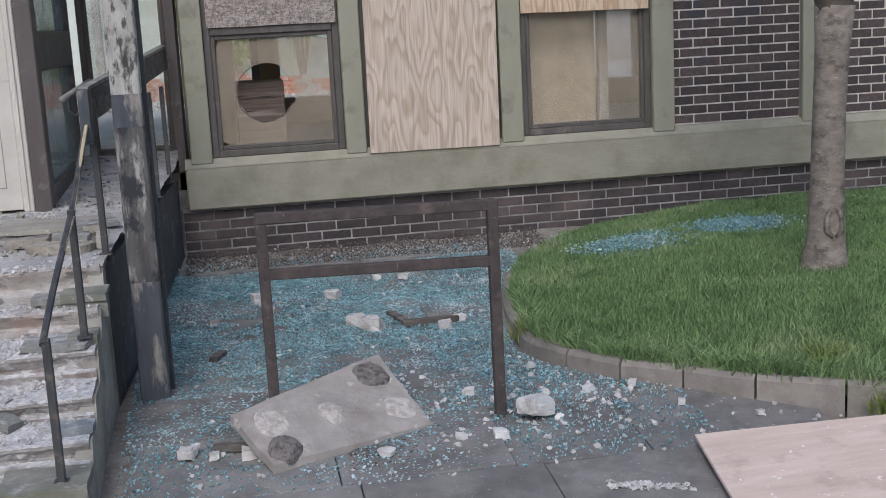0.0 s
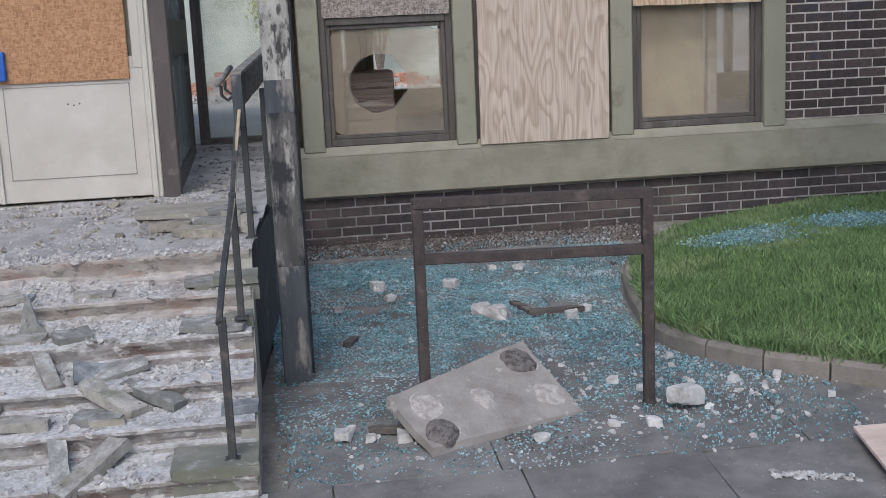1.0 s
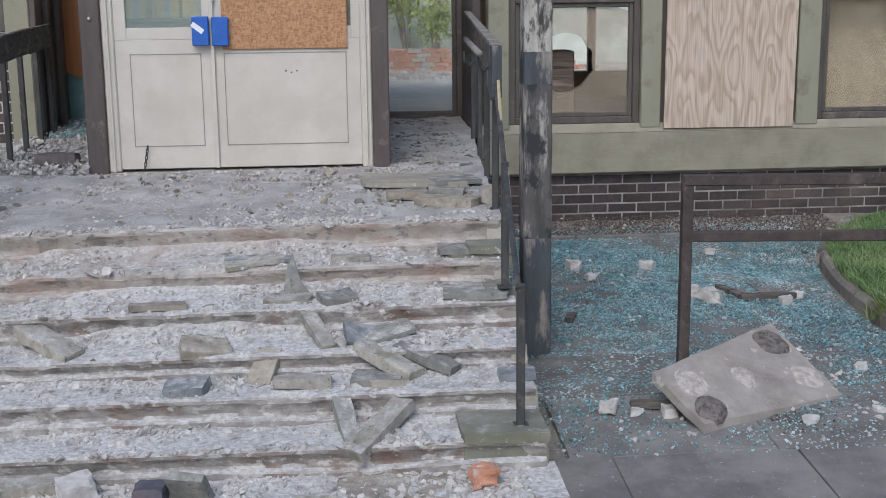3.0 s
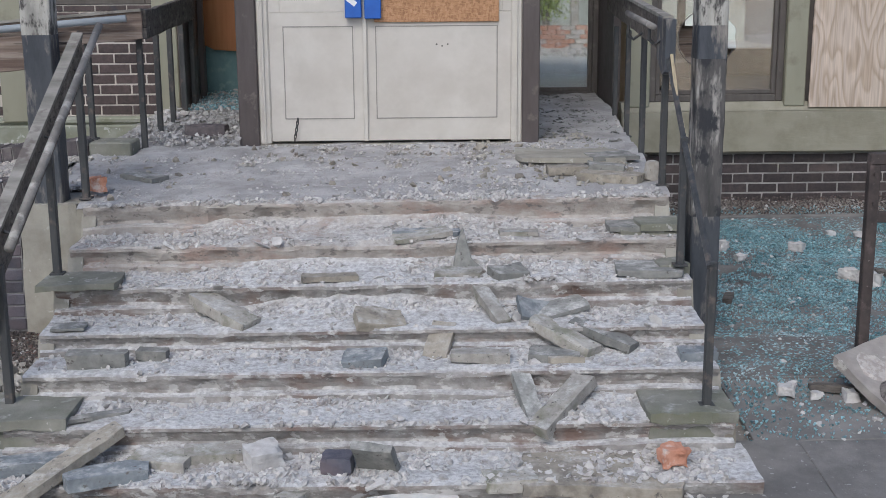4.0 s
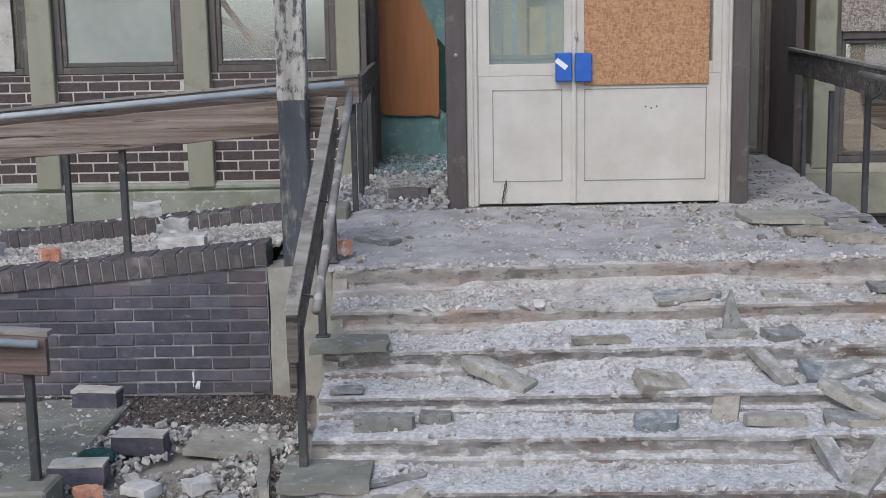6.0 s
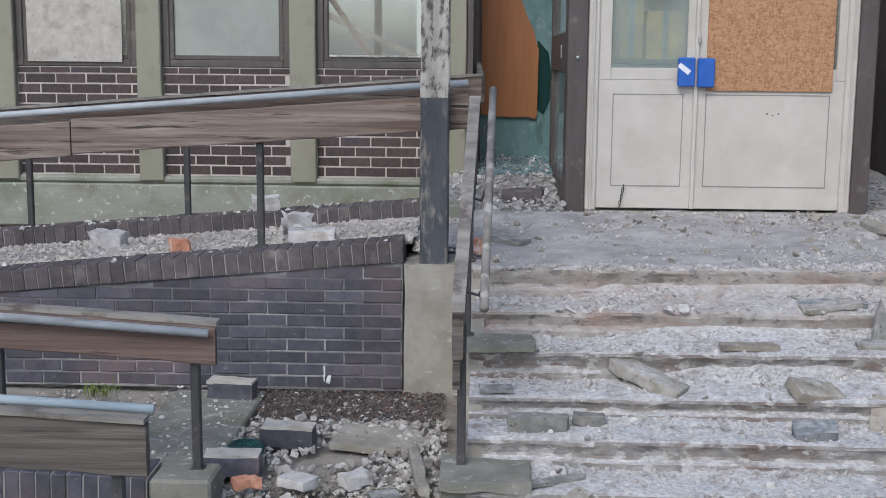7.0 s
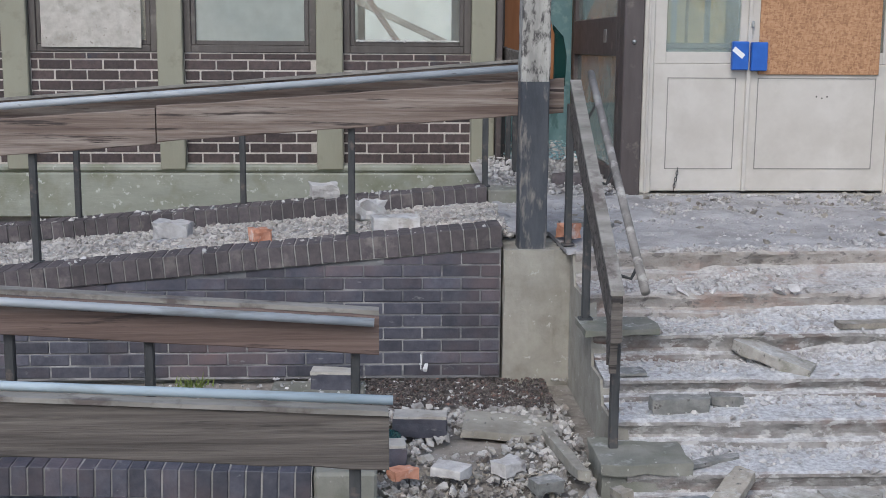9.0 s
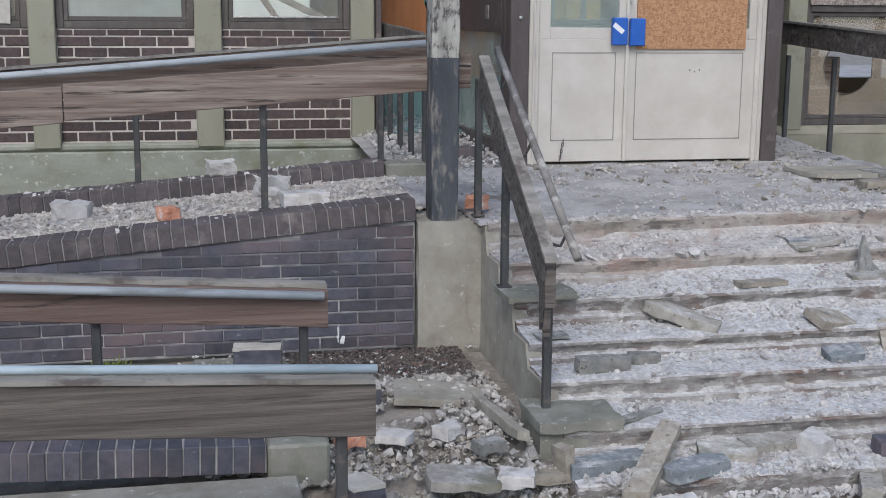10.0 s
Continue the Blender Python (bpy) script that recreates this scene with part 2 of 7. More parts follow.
M_PEEL = mat("peeling_white_post", (0.27, 0.26, 0.235), (0.47, 0.45, 0.41), (14, 14, 4), (0.075, 0.07, 0.066), (30, 30, 13), 0.55, 0.85, 0.5, 60, c4=(0.05, 0.047, 0.045), s4=(9, 9, 2.5), t4=0.60)
M_CHAR = mat("charred_dark_post", (0.04, 0.045, 0.055), (0.08, 0.086, 0.098), (12, 12, 3), (0.26, 0.235, 0.21), (13, 13, 3.5), 0.60, 0.65, 0.5, 60)
M_CHAR_WORN = mat("charred_worn_post", (0.05, 0.048, 0.048), (0.12, 0.112, 0.106), (18, 18, 4), (0.33, 0.31, 0.285), (20, 20, 3.4), 0.57, 0.8, 0.5, 60, c4=(0.028, 0.029, 0.034), s4=(6, 6, 3.2), t4=0.55)
M_SOOT = mat("sooted_render", (0.045, 0.046, 0.05), (0.085, 0.085, 0.09), 6, (0.15, 0.145, 0.14), 5.0, 0.62, 0.8, 0.4, 50)
M_CONC = mat("stained_concrete", (0.27, 0.25, 0.21), (0.38, 0.36, 0.31), 7, (0.18, 0.16, 0.13), 3.0, 0.60, 0.9, 0.4, 70, soft3=0.1, c4=(0.50, 0.48, 0.44), s4=20.0, t4=0.66)
M_CONC_MOSS = mat("mossy_concrete", (0.165, 0.163, 0.135), (0.265, 0.257, 0.22), 6, (0.15, 0.155, 0.105), 4.0, 0.60, 0.9, 0.4, 70, soft3=0.1, c4=(0.40, 0.385, 0.35), s4=22.0, t4=0.66, dust=(0.44, 0.435, 0.41), cover=0.15)
M_STEP = mat("broken_concrete_riser", (0.21, 0.194, 0.18), (0.40, 0.377, 0.355), (14, 14, 20), (0.185, 0.13, 0.108), (3.2, 3.2, 7), 0.59, 0.95, 1.0, 70, soft3=0.08, c4=(0.50, 0.48, 0.46), s4=(13, 13, 22), t4=0.57, dust=(0.585, 0.575, 0.57), cover=0.85)
M_STEP_WARM = mat("broken_cream_mortar_riser", (0.32, 0.285, 0.255), (0.47, 0.435, 0.40), (14, 14, 20), (0.33, 0.235, 0.195), (3.5, 3.5, 8), 0.60, 0.95, 1.0, 70, soft3=0.10, c4=(0.22, 0.20, 0.185), s4=(15, 15, 26), t4=0.60, dust=(0.54, 0.52, 0.50), cover=0.6)
M_LANDING = mat("bare_landing_bed", (0.32, 0.305, 0.295), (0.50, 0.485, 0.475), 4.0, (0.275, 0.26, 0.25), 3.4, 0.58, 0.95, 0.9, 80, soft3=0.10, c4=(0.28, 0.25, 0.235), s4=36.0, t4=0.63)
M_RUBBLE = mat("pale_rubble", (0.40, 0.378, 0.36), (0.56, 0.54, 0.52), 20, (0.31, 0.28, 0.26), 9.0, 0.6, 0.95, 0.5, 90, island=0.18)
M_RUBBLE_WHITE = mat("white_plaster_lumps", (0.46, 0.44, 0.42), (0.60, 0.585, 0.57), 14, (0.36, 0.33, 0.30), 11.0, 0.58, 0.95, 0.6, 90, island=0.2)
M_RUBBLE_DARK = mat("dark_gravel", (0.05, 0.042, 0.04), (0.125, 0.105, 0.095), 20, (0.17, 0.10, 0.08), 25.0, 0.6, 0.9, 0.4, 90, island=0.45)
M_RUBBLE_EARTH = mat("earthy_rubble", (0.32, 0.298, 0.268), (0.49, 0.468, 0.435), 20, (0.20, 0.17, 0.145), 9.0, 0.58, 0.95, 0.5, 90, island=0.32)
M_RUBBLE_WARM = mat("beige_rubble", (0.40, 0.365, 0.325), (0.56, 0.525, 0.48), 20, (0.31, 0.27, 0.235), 9.0, 0.6, 0.95, 0.5, 90, island=0.25)
M_BRICKBAT = mat("orange_brickbat", (0.40, 0.17, 0.10), (0.55, 0.29, 0.20), 18, (0.6, 0.5, 0.44), 14.0, 0.6, 0.95, 0.5, 90, island=0.2)
M_SLATE = mat("grey_stone_slab", (0.17, 0.17, 0.158), (0.27, 0.265, 0.245), 21, (0.33, 0.315, 0.285), 8.0, 0.60, 0.9, 0.4, 70, rand=0.2, c4=(0.12, 0.11, 0.10), s4=34.0, t4=0.64, dust=(0.50, 0.485, 0.46), cover=0.45)
M_STONE_TAN = mat("tan_stone", (0.25, 0.22, 0.175), (0.37, 0.335, 0.28), 21, (0.19, 0.17, 0.145), 7.0, 0.58, 0.9, 0.5, 70, rand=0.15, c4=(0.12, 0.11, 0.10), s4=34.0, t4=0.64, dust=(0.48, 0.455, 0.42), cover=0.3)
M_STONE_BLUE = mat("blue_grey_stone", (0.15, 0.165, 0.178), (0.24, 0.26, 0.27), 21, (0.36, 0.37, 0.37), 10.0, 0.6, 0.8, 0.4, 70, rand=0.15, c4=(0.12, 0.11, 0.10), s4=34.0, t4=0.64, dust=(0.52, 0.51, 0.50), cover=0.4)
M_STONE_PALE = mat("dusty_coping_stone", (0.27, 0.25, 0.222), (0.42, 0.395, 0.355), 21, (0.21, 0.205, 0.155), 6.0, 0.58, 0.9, 0.5, 70, rand=0.18, c4=(0.12, 0.11, 0.10), s4=34.0, t4=0.64, dust=(0.54, 0.525, 0.50), cover=0.35)
M_FLAG = mat("damp_paving_slab", (0.125, 0.118, 0.112), (0.19, 0.18, 0.17), 6, (0.235, 0.22, 0.205), 3.0, 0.58, 0.75, 0.4, 70, rand=0.12, soft3=0.14, c4=(0.36, 0.35, 0.34), s4=40.0, t4=0.66)
M_SLAB_PINK = mat("pinkish_concrete_slab", (0.275, 0.248, 0.225), (0.37, 0.337, 0.308), 9, (0.225, 0.198, 0.18), 4.0, 0.57, 0.85, 0.6, 60, soft3=0.1, c4=(0.45, 0.42, 0.38), s4=14.0, t4=0.64)
M_SLAB_DAB = mat("pale_mortar_smear", (0.40, 0.36, 0.33), (0.52, 0.48, 0.44), 22, (0.34, 0.30, 0.275), 30.0, 0.52, 0.9, 0.6, 60)
M_MORTAR_LUMP = mat("dark_mortar_lump", (0.12, 0.105, 0.098), (0.22, 0.195, 0.18), 30, (0.08, 0.07, 0.065), 40.0, 0.55, 0.95, 1.0, 60)
M_SOIL = mat("dirt_with_grit", (0.15, 0.13, 0.108), (0.29, 0.258, 0.222), 16, (0.35, 0.32, 0.285), 3.0, 0.56, 0.95, 0.6, 80, soft3=0.12, c4=(0.44, 0.42, 0.39), s4=45.0, t4=0.64)
M_LAWN = mat("lawn_soil", (0.075, 0.11, 0.045), (0.11, 0.155, 0.065), 12, (0.11, 0.095, 0.065), 3.0, 0.66, 0.95, 0.5, 60)
M_GRASS = mat("grass_blades", (0.105, 0.175, 0.06), (0.18, 0.27, 0.105), 3.5, (0.23, 0.30, 0.135), 1.3, 0.6, 0.85, 0.0, island=0.42)
M_WEED = mat("yellow_green_weed", (0.12, 0.16, 0.03), (0.2, 0.24, 0.06), 9, rough=0.6, bump=0.0, island=0.3)
M_LEAF = mat("tree_leaves", (0.05, 0.09, 0.02), (0.09, 0.15, 0.035), 5, rough=0.55, bump=0.0, island=0.35)
M_BARK = mat("grey_brown_bark", (0.15, 0.125, 0.105), (0.25, 0.215, 0.18), (14, 14, 26), (0.10, 0.085, 0.07), (10, 10, 14), 0.58, 0.95, 0.7, 60, c4=(0.36, 0.33, 0.285), s4=(22, 22, 60), t4=0.66)
M_KERB = mat("brown_kerb_stone", (0.19, 0.165, 0.145), (0.28, 0.25, 0.22), 8, (0.14, 0.135, 0.095), 4.0, 0.60, 0.9, 0.5, 70, rand=0.15)
M_GLASS_BITS = mat("teal_glass_crumbs", (0.15, 0.29, 0.325), (0.30, 0.47, 0.505), 4, (0.44, 0.53, 0.555), 1.8, 0.60, 0.3, 0.0, island=0.5)
M_ROOM = mat("beige_room_wall", (0.48, 0.38, 0.25), (0.56, 0.46, 0.32), 2, rough=0.9, bump=0.05)
M_ROOM_FLOOR = mat("brown_room_floor", (0.16, 0.12, 0.09), (0.22, 0.17, 0.13), 4, rough=0.7, bump=0.05)
M_CEIL = mat("white_room_ceiling", (0.65, 0.63, 0.58), (0.72, 0.7, 0.66), 3, rough=0.9, bump=0.02)
M_ROOF = mat("grey_roof_felt", (0.10, 0.10, 0.10), (0.16, 0.16, 0.155), 3, rough=0.9, bump=0.2)
# The warm film colour holds both dust and the panes' bright warm reflections.
M_PANE = glass("dusty_glare_pane", (0.93, 0.95, 0.94), (0.44, 0.37, 0.285), 0.30)
M_PANE_TEAL = glass("teal_tinted_pane", (0.85, 0.93, 0.91), (0.40, 0.46, 0.44), 0.36)
M_PANE_CLEAR = glass("clear_pane", (0.95, 0.97, 0.96), (0.5, 0.5, 0.46), 0.16)
M_FROST = glass("obscured_pane", (0.8, 0.85, 0.82), (0.40, 0.42, 0.38), 0.75, 0.3)
M_GREEN_GLASS = glass("dark_green_glass", (0.1, 0.3, 0.28), (0.05, 0.14, 0.13), 0.4)
M_PAPER = mat("white_sticker", (0.75, 0.75, 0.75), (0.82, 0.82, 0.82), 9, rough=0.6, bump=0.0)
M_STEEL = mat("galvanised_steel", (0.4, 0.4, 0.38), (0.55, 0.55, 0.53), 14, rough=0.4, bump=0.05, metal=0.8)
M_STRIP = mat("bare_timber_strip", (0.36, 0.29, 0.18), (0.48, 0.40, 0.27), (14, 3, 3), (0.22, 0.18, 0.13), 20.0, 0.56, 0.85, 0.2, 60)


# ---- builders ----
def part(name, bm, material, parent=None, label="", smooth=False):
    me = bpy.data.meshes.new(name)
    bm.to_mesh(me)
    bm.free()
    for mm in (material if isinstance(material, (list, tuple)) else [material]):
        me.materials.append(mm)
    if smooth:
        me.shade_smooth()
    ob = new(name, me)
    if parent is not None:
        ob.parent = parent
    if label:
        ob["label"] = label
    return ob


def thing(name, label, category, group="", kind="", at=(0, 0, 0)):
    ob = new(name)
    ob.empty_display_size = 0.1
    ob.location = at
    bpy.context.view_layer.update()
    return tagged(ob, label, category, group, kind)


def under(ob, parent):
    """Parent ob, whose mesh is in world places, to parent without moving it."""
    ob.parent = parent
    ob.matrix_parent_inverse = Matrix.Translation(parent.location).inverted()
    return ob


def wpart(name, bm, material, parent, label="", smooth=False):
    return under(part(name, bm, material, None, label, smooth), parent)


def box(x0, x1, y0, y1, z0, z1, bevel=0.004, bm=None):
    bm = bm or bmesh.new()
    r = bmesh.ops.create_cube(bm, size=1.0)
    for v in r["verts"]:
        v.co = Vector((x0 + (v.co.x + 0.5) * (x1 - x0), y0 + (v.co.y + 0.5) * (y1 - y0), z0 + (v.co.z + 0.5) * (z1 - z0)))
    if bevel:
        es = list({e for v in r["verts"] for e in v.link_edges})
        bmesh.ops.bevel(bm, geom=es, offset=min(bevel, 0.3 * min(abs(x1 - x0), abs(y1 - y0), abs(z1 - z0))), segments=1, affect="EDGES")
    return bm


def beam(a, b, wide, high, bevel=0.004, bm=None, up=(0, 0, 1)):
    """A straight bar of rectangular section between two points; high is measured along up."""
    bm = bm or bmesh.new()
    a, b = Vector(a), Vector(b)
    d = (b - a).normalized()
    s = d.cross(Vector(up)).normalized()
    u = s.cross(d)
    tmp = box(-wide / 2, wide / 2, 0, (b - a).length, -high / 2, high / 2, bevel)
    m = Matrix(((s.x, d.x, u.x, a.x), (s.y, d.y, u.y, a.y), (s.z, d.z, u.z, a.z), (0, 0, 0, 1)))
    bmesh.ops.transform(tmp, matrix=m, verts=tmp.verts)
    me = bpy.data.meshes.new("tmp")
    tmp.to_mesh(me)
    tmp.free()
    bm.from_mesh(me)
    bpy.data.meshes.remove(me)
    return bm


def tube(points, radius, seg=10, bm=None):
    """A round bar through the points; radius may be one number or one a point."""
    bm = bm or bmesh.new()
    pts = [Vector(p) for p in points]
    rad = radius if isinstance(radius, (list, tuple)) else [radius] * len(pts)
    rings = []
    for i, p in enumerate(pts):
        d = (pts[min(i + 1, len(pts) - 1)] - pts[max(i - 1, 0)]).normalized()
        s = d.cross(Vector((0.31, 0.17, 0.93))).normalized()
        u = s.cross(d)
        rings.append([bm.verts.new(p + rad[i] * (math.cos(a) * s + math.sin(a) * u)) for a in (2 * math.pi * k / seg for k in range(seg))])
    for r0, r1 in zip(rings, rings[1:]):
        for k in range(seg):
            bm.faces.new((r0[k], r0[(k + 1) % seg], r1[(k + 1) % seg], r1[k]))
    bm.faces.new(rings[0])
    bm.faces.new(rings[-1][::-1])
    bmesh.ops.recalc_face_normals(bm, faces=bm.faces)
    return bm


def rough_box(dx, dy, dz, seed, wear=0.12, cuts=3):
    """A block with chipped corners and uneven faces, standing on z = 0."""
    bm = bmesh.new()
    bmesh.ops.create_cube(bm, size=1.0)
    bmesh.ops.subdivide_edges(bm, edges=bm.edges[:], cuts=cuts, use_grid_fill=True)
    small = min(dx, dy, dz)
    off = Vector((seed * 3.7, seed * 1.3, seed * 2.1))
    for v in bm.verts:
        c = v.co.copy()
        p = Vector((c.x * dx, c.y * dy, c.z * dz))
        face = Vector([math.copysign(1, a) if abs(a) > 0.49 else 0.0 for a in c])
        out = sum(abs(a) for a in face)
        f, f2 = noise.noise(p * 13 + off), noise.noise(p * 31 + off)
        p -= face * wear * small * (0.3 * f2 + (1.5 * max(f, -0.05) if out >= 2 else 0.2 * f)) * (1.4 if out > 2 else 1.0)
        p.z += dz / 2
        v.co = p
    return bm


def grid_sheet(xs, ys, zf, name, material):
    """A sheet over xs by ys at height zf(x, y)."""
    nx, ny = len(xs), len(ys)
    vs = [(x, y, zf(x, y)) for y in ys for x in xs]
    fs = [(j * nx + i, j * nx + i + 1, (j + 1) * nx + i + 1, (j + 1) * nx + i) for j in range(ny - 1) for i in range(nx - 1)]
    me = bpy.data.meshes.new(name)
    me.from_pydata(vs, [], fs)
    me.materials.append(material)
    return new(name, me)


def rock_shapes(count, flat=1.0):
    out = []
    for k in range(count):
        bm = bmesh.new()
        for _ in range(11):
            v = Vector((random.gauss(0, 1), random.gauss(0, 1), random.gauss(0, 1))).normalized()
            bm.verts.new((v.x * random.uniform(0.35, 0.55), v.y * random.uniform(0.3, 0.5), v.z * random.uniform(0.25, 0.42) * flat))
        bmesh.ops.convex_hull(bm, input=bm.verts[:])
        bmesh.ops.delete(bm, geom=[v for v in bm.verts if not v.link_faces], context="VERTS")
        bm.verts.index_update()
        out.append((np.array([v.co[:] for v in bm.verts]), [[v.index for v in f.verts] for f in bm.faces]))
        bm.free()
    return out


ROCKS = rock_shapes(9)
CHIPS = rock_shapes(7, 0.35)


def heap(name, spots, material, label, category, shapes=None, parent=None):
    """Loose pieces as one mesh. spots: (x, y, z, size)."""
    shapes = shapes or ROCKS
    vs, fs, base = [], [], 0
    for x, y, z, s in spots:
        co, faces = shapes[random.randrange(len(shapes))]
        r = np.array(Euler((random.uniform(-0.5, 0.5), random.uniform(-0.5, 0.5), random.uniform(0, 6.28))).to_matrix())
        p = (co * s) @ r.T
        vs.append(p + np.array((x, y, z - p[:, 2].min() - 0.24 * s)))
        fs.extend([[i + base for i in f] for f in faces])
        base += len(co)
    me = bpy.data.meshes.new(name)
    me.from_pydata(np.concatenate(vs).tolist(), [], fs)
    me.materials.append(material)
    return tagged(new(name, me), label, category, kind="stuff")


# ---- levels ----
STEP_Y = [-5.00, -4.70, -4.42, -4.15, -3.88, -3.60, -3.32]
STEP_Z = [-0.10, 0.025, 0.155, 0.26, 0.398, 0.53, 0.685]
SX0, SX1 = -4.72, -1.80


def ramp_z(x):
    """Top of the upper ramp's bed."""
    return 0.755 + 0.088 * (x + 5.05) if x < -5.05 else 0.755


def ground_z(x, y):
    if y > -4.1:
        z = 0.0 + max(0.0, (y + 1.6)) * 0.075
    else:
        z = -0.085 * min((-4.1 - y) / 0.8, 1.6)
    if x < -2.35 and y < -4.85:
        z -= 0.06
    return z


def skew(x, y):
    """The flight stands a little askew: its east end lies further out and higher."""
    f = min(max((x + 4.72) / 2.92, 0.0), 1.0) * min(max((-1.6 - y) / 1.5, 0.0), 1.0)
    return 0.17 * f, 0.055 * f


def edge_x(y):
    """East edge of the landing."""
    return -1.52 + 0.08 * min(y, 0.0)


def bank(x, k, u):
    """Debris banked against the riser behind tread k; u runs from the nosing to the back."""
    if k >= len(STEP_Z) - 1:
        return 0.0
    a = 0.08 + 0.55 * noise.noise(Vector((x * 1.1, k * 1.9, 3))) + (0.34 * max(0.0, 1 - ((x + 3.25) / 1.05) ** 2) if k >= 3 else 0.0)
    return (STEP_Z[k + 1] - STEP_Z[k]) * min(max(a, 0.04), 0.8) * max(u, 0.0) ** 2.2


def stair_z(x, y):
    dy, dz = skew(x, y)
    return flight_z(x, y + dy) + dz


def flight_z(x, y):
    if y >= STEP_Y[-1]:
        return 0.685 + 0.085 * min((y + 3.32) / 1.8, 1.0) + max(0.0, y + 1.4) * 0.04
    for k in range(len(STEP_Y) - 1, -1, -1):
        if y >= STEP_Y[k]:
            return STEP_Z[k] + bank(x, k, (y - STEP_Y[k]) / 0.28)
    return ground_z(x, y)


def bed_z(x, y):
    if SX0 < x < SX1 and y >= STEP_Y[0] - skew(x, y)[0]:
        return stair_z(x, y)
    if -5.05 < x < edge_x(y) and y > (-2.95 if x < SX0 else -3.3):
        return stair_z(x, y)
    if x <= -5.05 and -3.1 < y < -1.9:
        return ramp_z(x)
    return ground_z(x, y)


def lawn_edge(a):
    """The lawn's rounded rim, from the wall round to the street side; a from 0 to 1."""
    rim = ((1.75, -0.15), (1.25, -0.55), (0.82, -1.25), (0.56, -2.05), (0.42, -2.85), (0.42, -3.35), (0.66, -3.80), (1.02, -4.15), (1.46, -4.49), (2.1, -4.85), (3.1, -5.2), (4.6, -5.45), (7.5, -5.6))
    f = a * (len(rim) - 1)
    i = min(int(f), len(rim) - 2)
    u = f - i
    p0, p1, p2, p3 = (Vector(rim[min(max(k, 0), len(rim) - 1)]) for k in (i - 1, i, i + 1, i + 2))
    return 0.5 * ((2 * p1) + (p2 - p0) * u + (2 * p0 - 5 * p1 + 4 * p2 - p3) * u * u + (3 * p1 - p0 - 3 * p2 + p3) * u ** 3)


RIM = [lawn_edge(k / 160) for k in range(161)]


def in_lawn(x, y, inset=0.0):
    if x > 7.5 or y > -0.1 or y < -5.6:
        return False
    for p, q in zip(RIM, RIM[1:]):
        lo, hi = sorted((p.y, q.y))
        if lo <= y <= hi and hi > lo:
            return x > p.x + (q.x - p.x) * (y - p.y) / (q.y - p.y) + inset
    return False


def lawn_z(x, y):
    d = min((Vector((x, y)) - p).length for p in RIM[::6])
    return 0.08 + 0.13 * min(d / 1.1, 1.0) + 0.03 * noise.noise(Vector((x * 1.5, y * 1.5, 0)))


# ---- ground ----
def span(a, b, step):
    return [a + step * k for k in range(int(round((b - a) / step)) + 1)]


gx = [-900, -200, -60, -20] + span(-11, 8, 0.125) + [20, 60, 200, 900]
gy = [-900, -200, -60, -25, -14] + span(-10, 0.0, 0.125) + [20, 60, 200, 900]


def soil_z(x, y):
    z = ground_z(max(min(x, 8), -11), max(min(y, 0.0), -10))
    near = -11 <= x <= 8 and -10 <= y <= 0
    return z - 0.035 + (0.018 * noise.noise(Vector((x * 2.3, y * 2.3, 0))) + 0.008 * noise.noise(Vector((x * 9, y * 9, 3))) if near else 0)


ground = tagged(grid_sheet(gx, gy, soil_z, "ground", M_SOIL), "bare gritty dirt ground strewn with fine rubble", "ground", kind="structure")

# lawn: soil mound, blades, kerb
vs, fs, n_rim, rings = [], [], len(RIM), 14
for p in RIM:
    for k in range(rings):
        f = (k / (rings - 1)) ** 1.3
        x, y = p.x + (7.5 - p.x) * f, p.y + (-1.6 - p.y) * f * (1 if p.y < -1.6 else 0.0)
        d = min(f * (7.5 - p.x) / 1.1, 1.0)
        vs.append((x + 0.04, y, lawn_z(x, y) if k else 0.02))
for i in range(n_rim - 1):
    for k in range(rings - 1):
        a = i * rings + k
        fs.append((a, a + 1, a + rings + 1, a + rings))
me = bpy.data.meshes.new("lawn_bed")
me.from_pydata(vs, [], fs)
me.materials.append(M_LAWN)
tagged(new("lawn_bed", me), "low mound of soil under short green grass", "lawn", kind="structure")


def blades(name, count, spot, hgt, material, label, lean=0.5):
    vs, fs = [], []
    tries = 0
    while len(fs) < count * 2 and tries < count * 6:
        tries += 1
        p = spot()
        if p is None:
            continue
        x, y, z = p
        h = hgt * random.uniform(0.5, 1.3) * (1 + 0.4 * noise.noise(Vector((x * 2.2, y * 2.2, 5))))
        a, w = random.uniform(0, 6.28), random.uniform(0.002, 0.0042)
        lx, ly = random.gauss(0, lean) * h, random.gauss(0, lean) * h
        ca, sa = math.cos(a) * w, math.sin(a) * w
        b = len(vs)
        vs += [(x - ca, y - sa, z - 0.01), (x + ca, y + sa, z - 0.01), (x + 0.4 * lx + ca * 0.8, y + 0.4 * ly + sa * 0.8, z + h * 0.6), (x + 0.4 * lx - ca * 0.8, y + 0.4 * ly - sa * 0.8, z + h * 0.6), (x + lx, y + ly, z + h)]
        fs += [(b, b + 1, b + 2, b + 3), (b + 3, b + 2, b + 4)]
    me = bpy.data.meshes.new(name)
    me.from_pydata(vs, [], fs)
    me.materials.append(material)
    return tagged(new(name, me), label, "grass", kind="stuff")


BARE = ((1.62, -1.45, 0.42, 0.38), (2.55, -1.25, 0.42, 0.32), (1.35, -0.75, 0.5, 0.35), (2.45, -2.8, 0.26, 0.22))


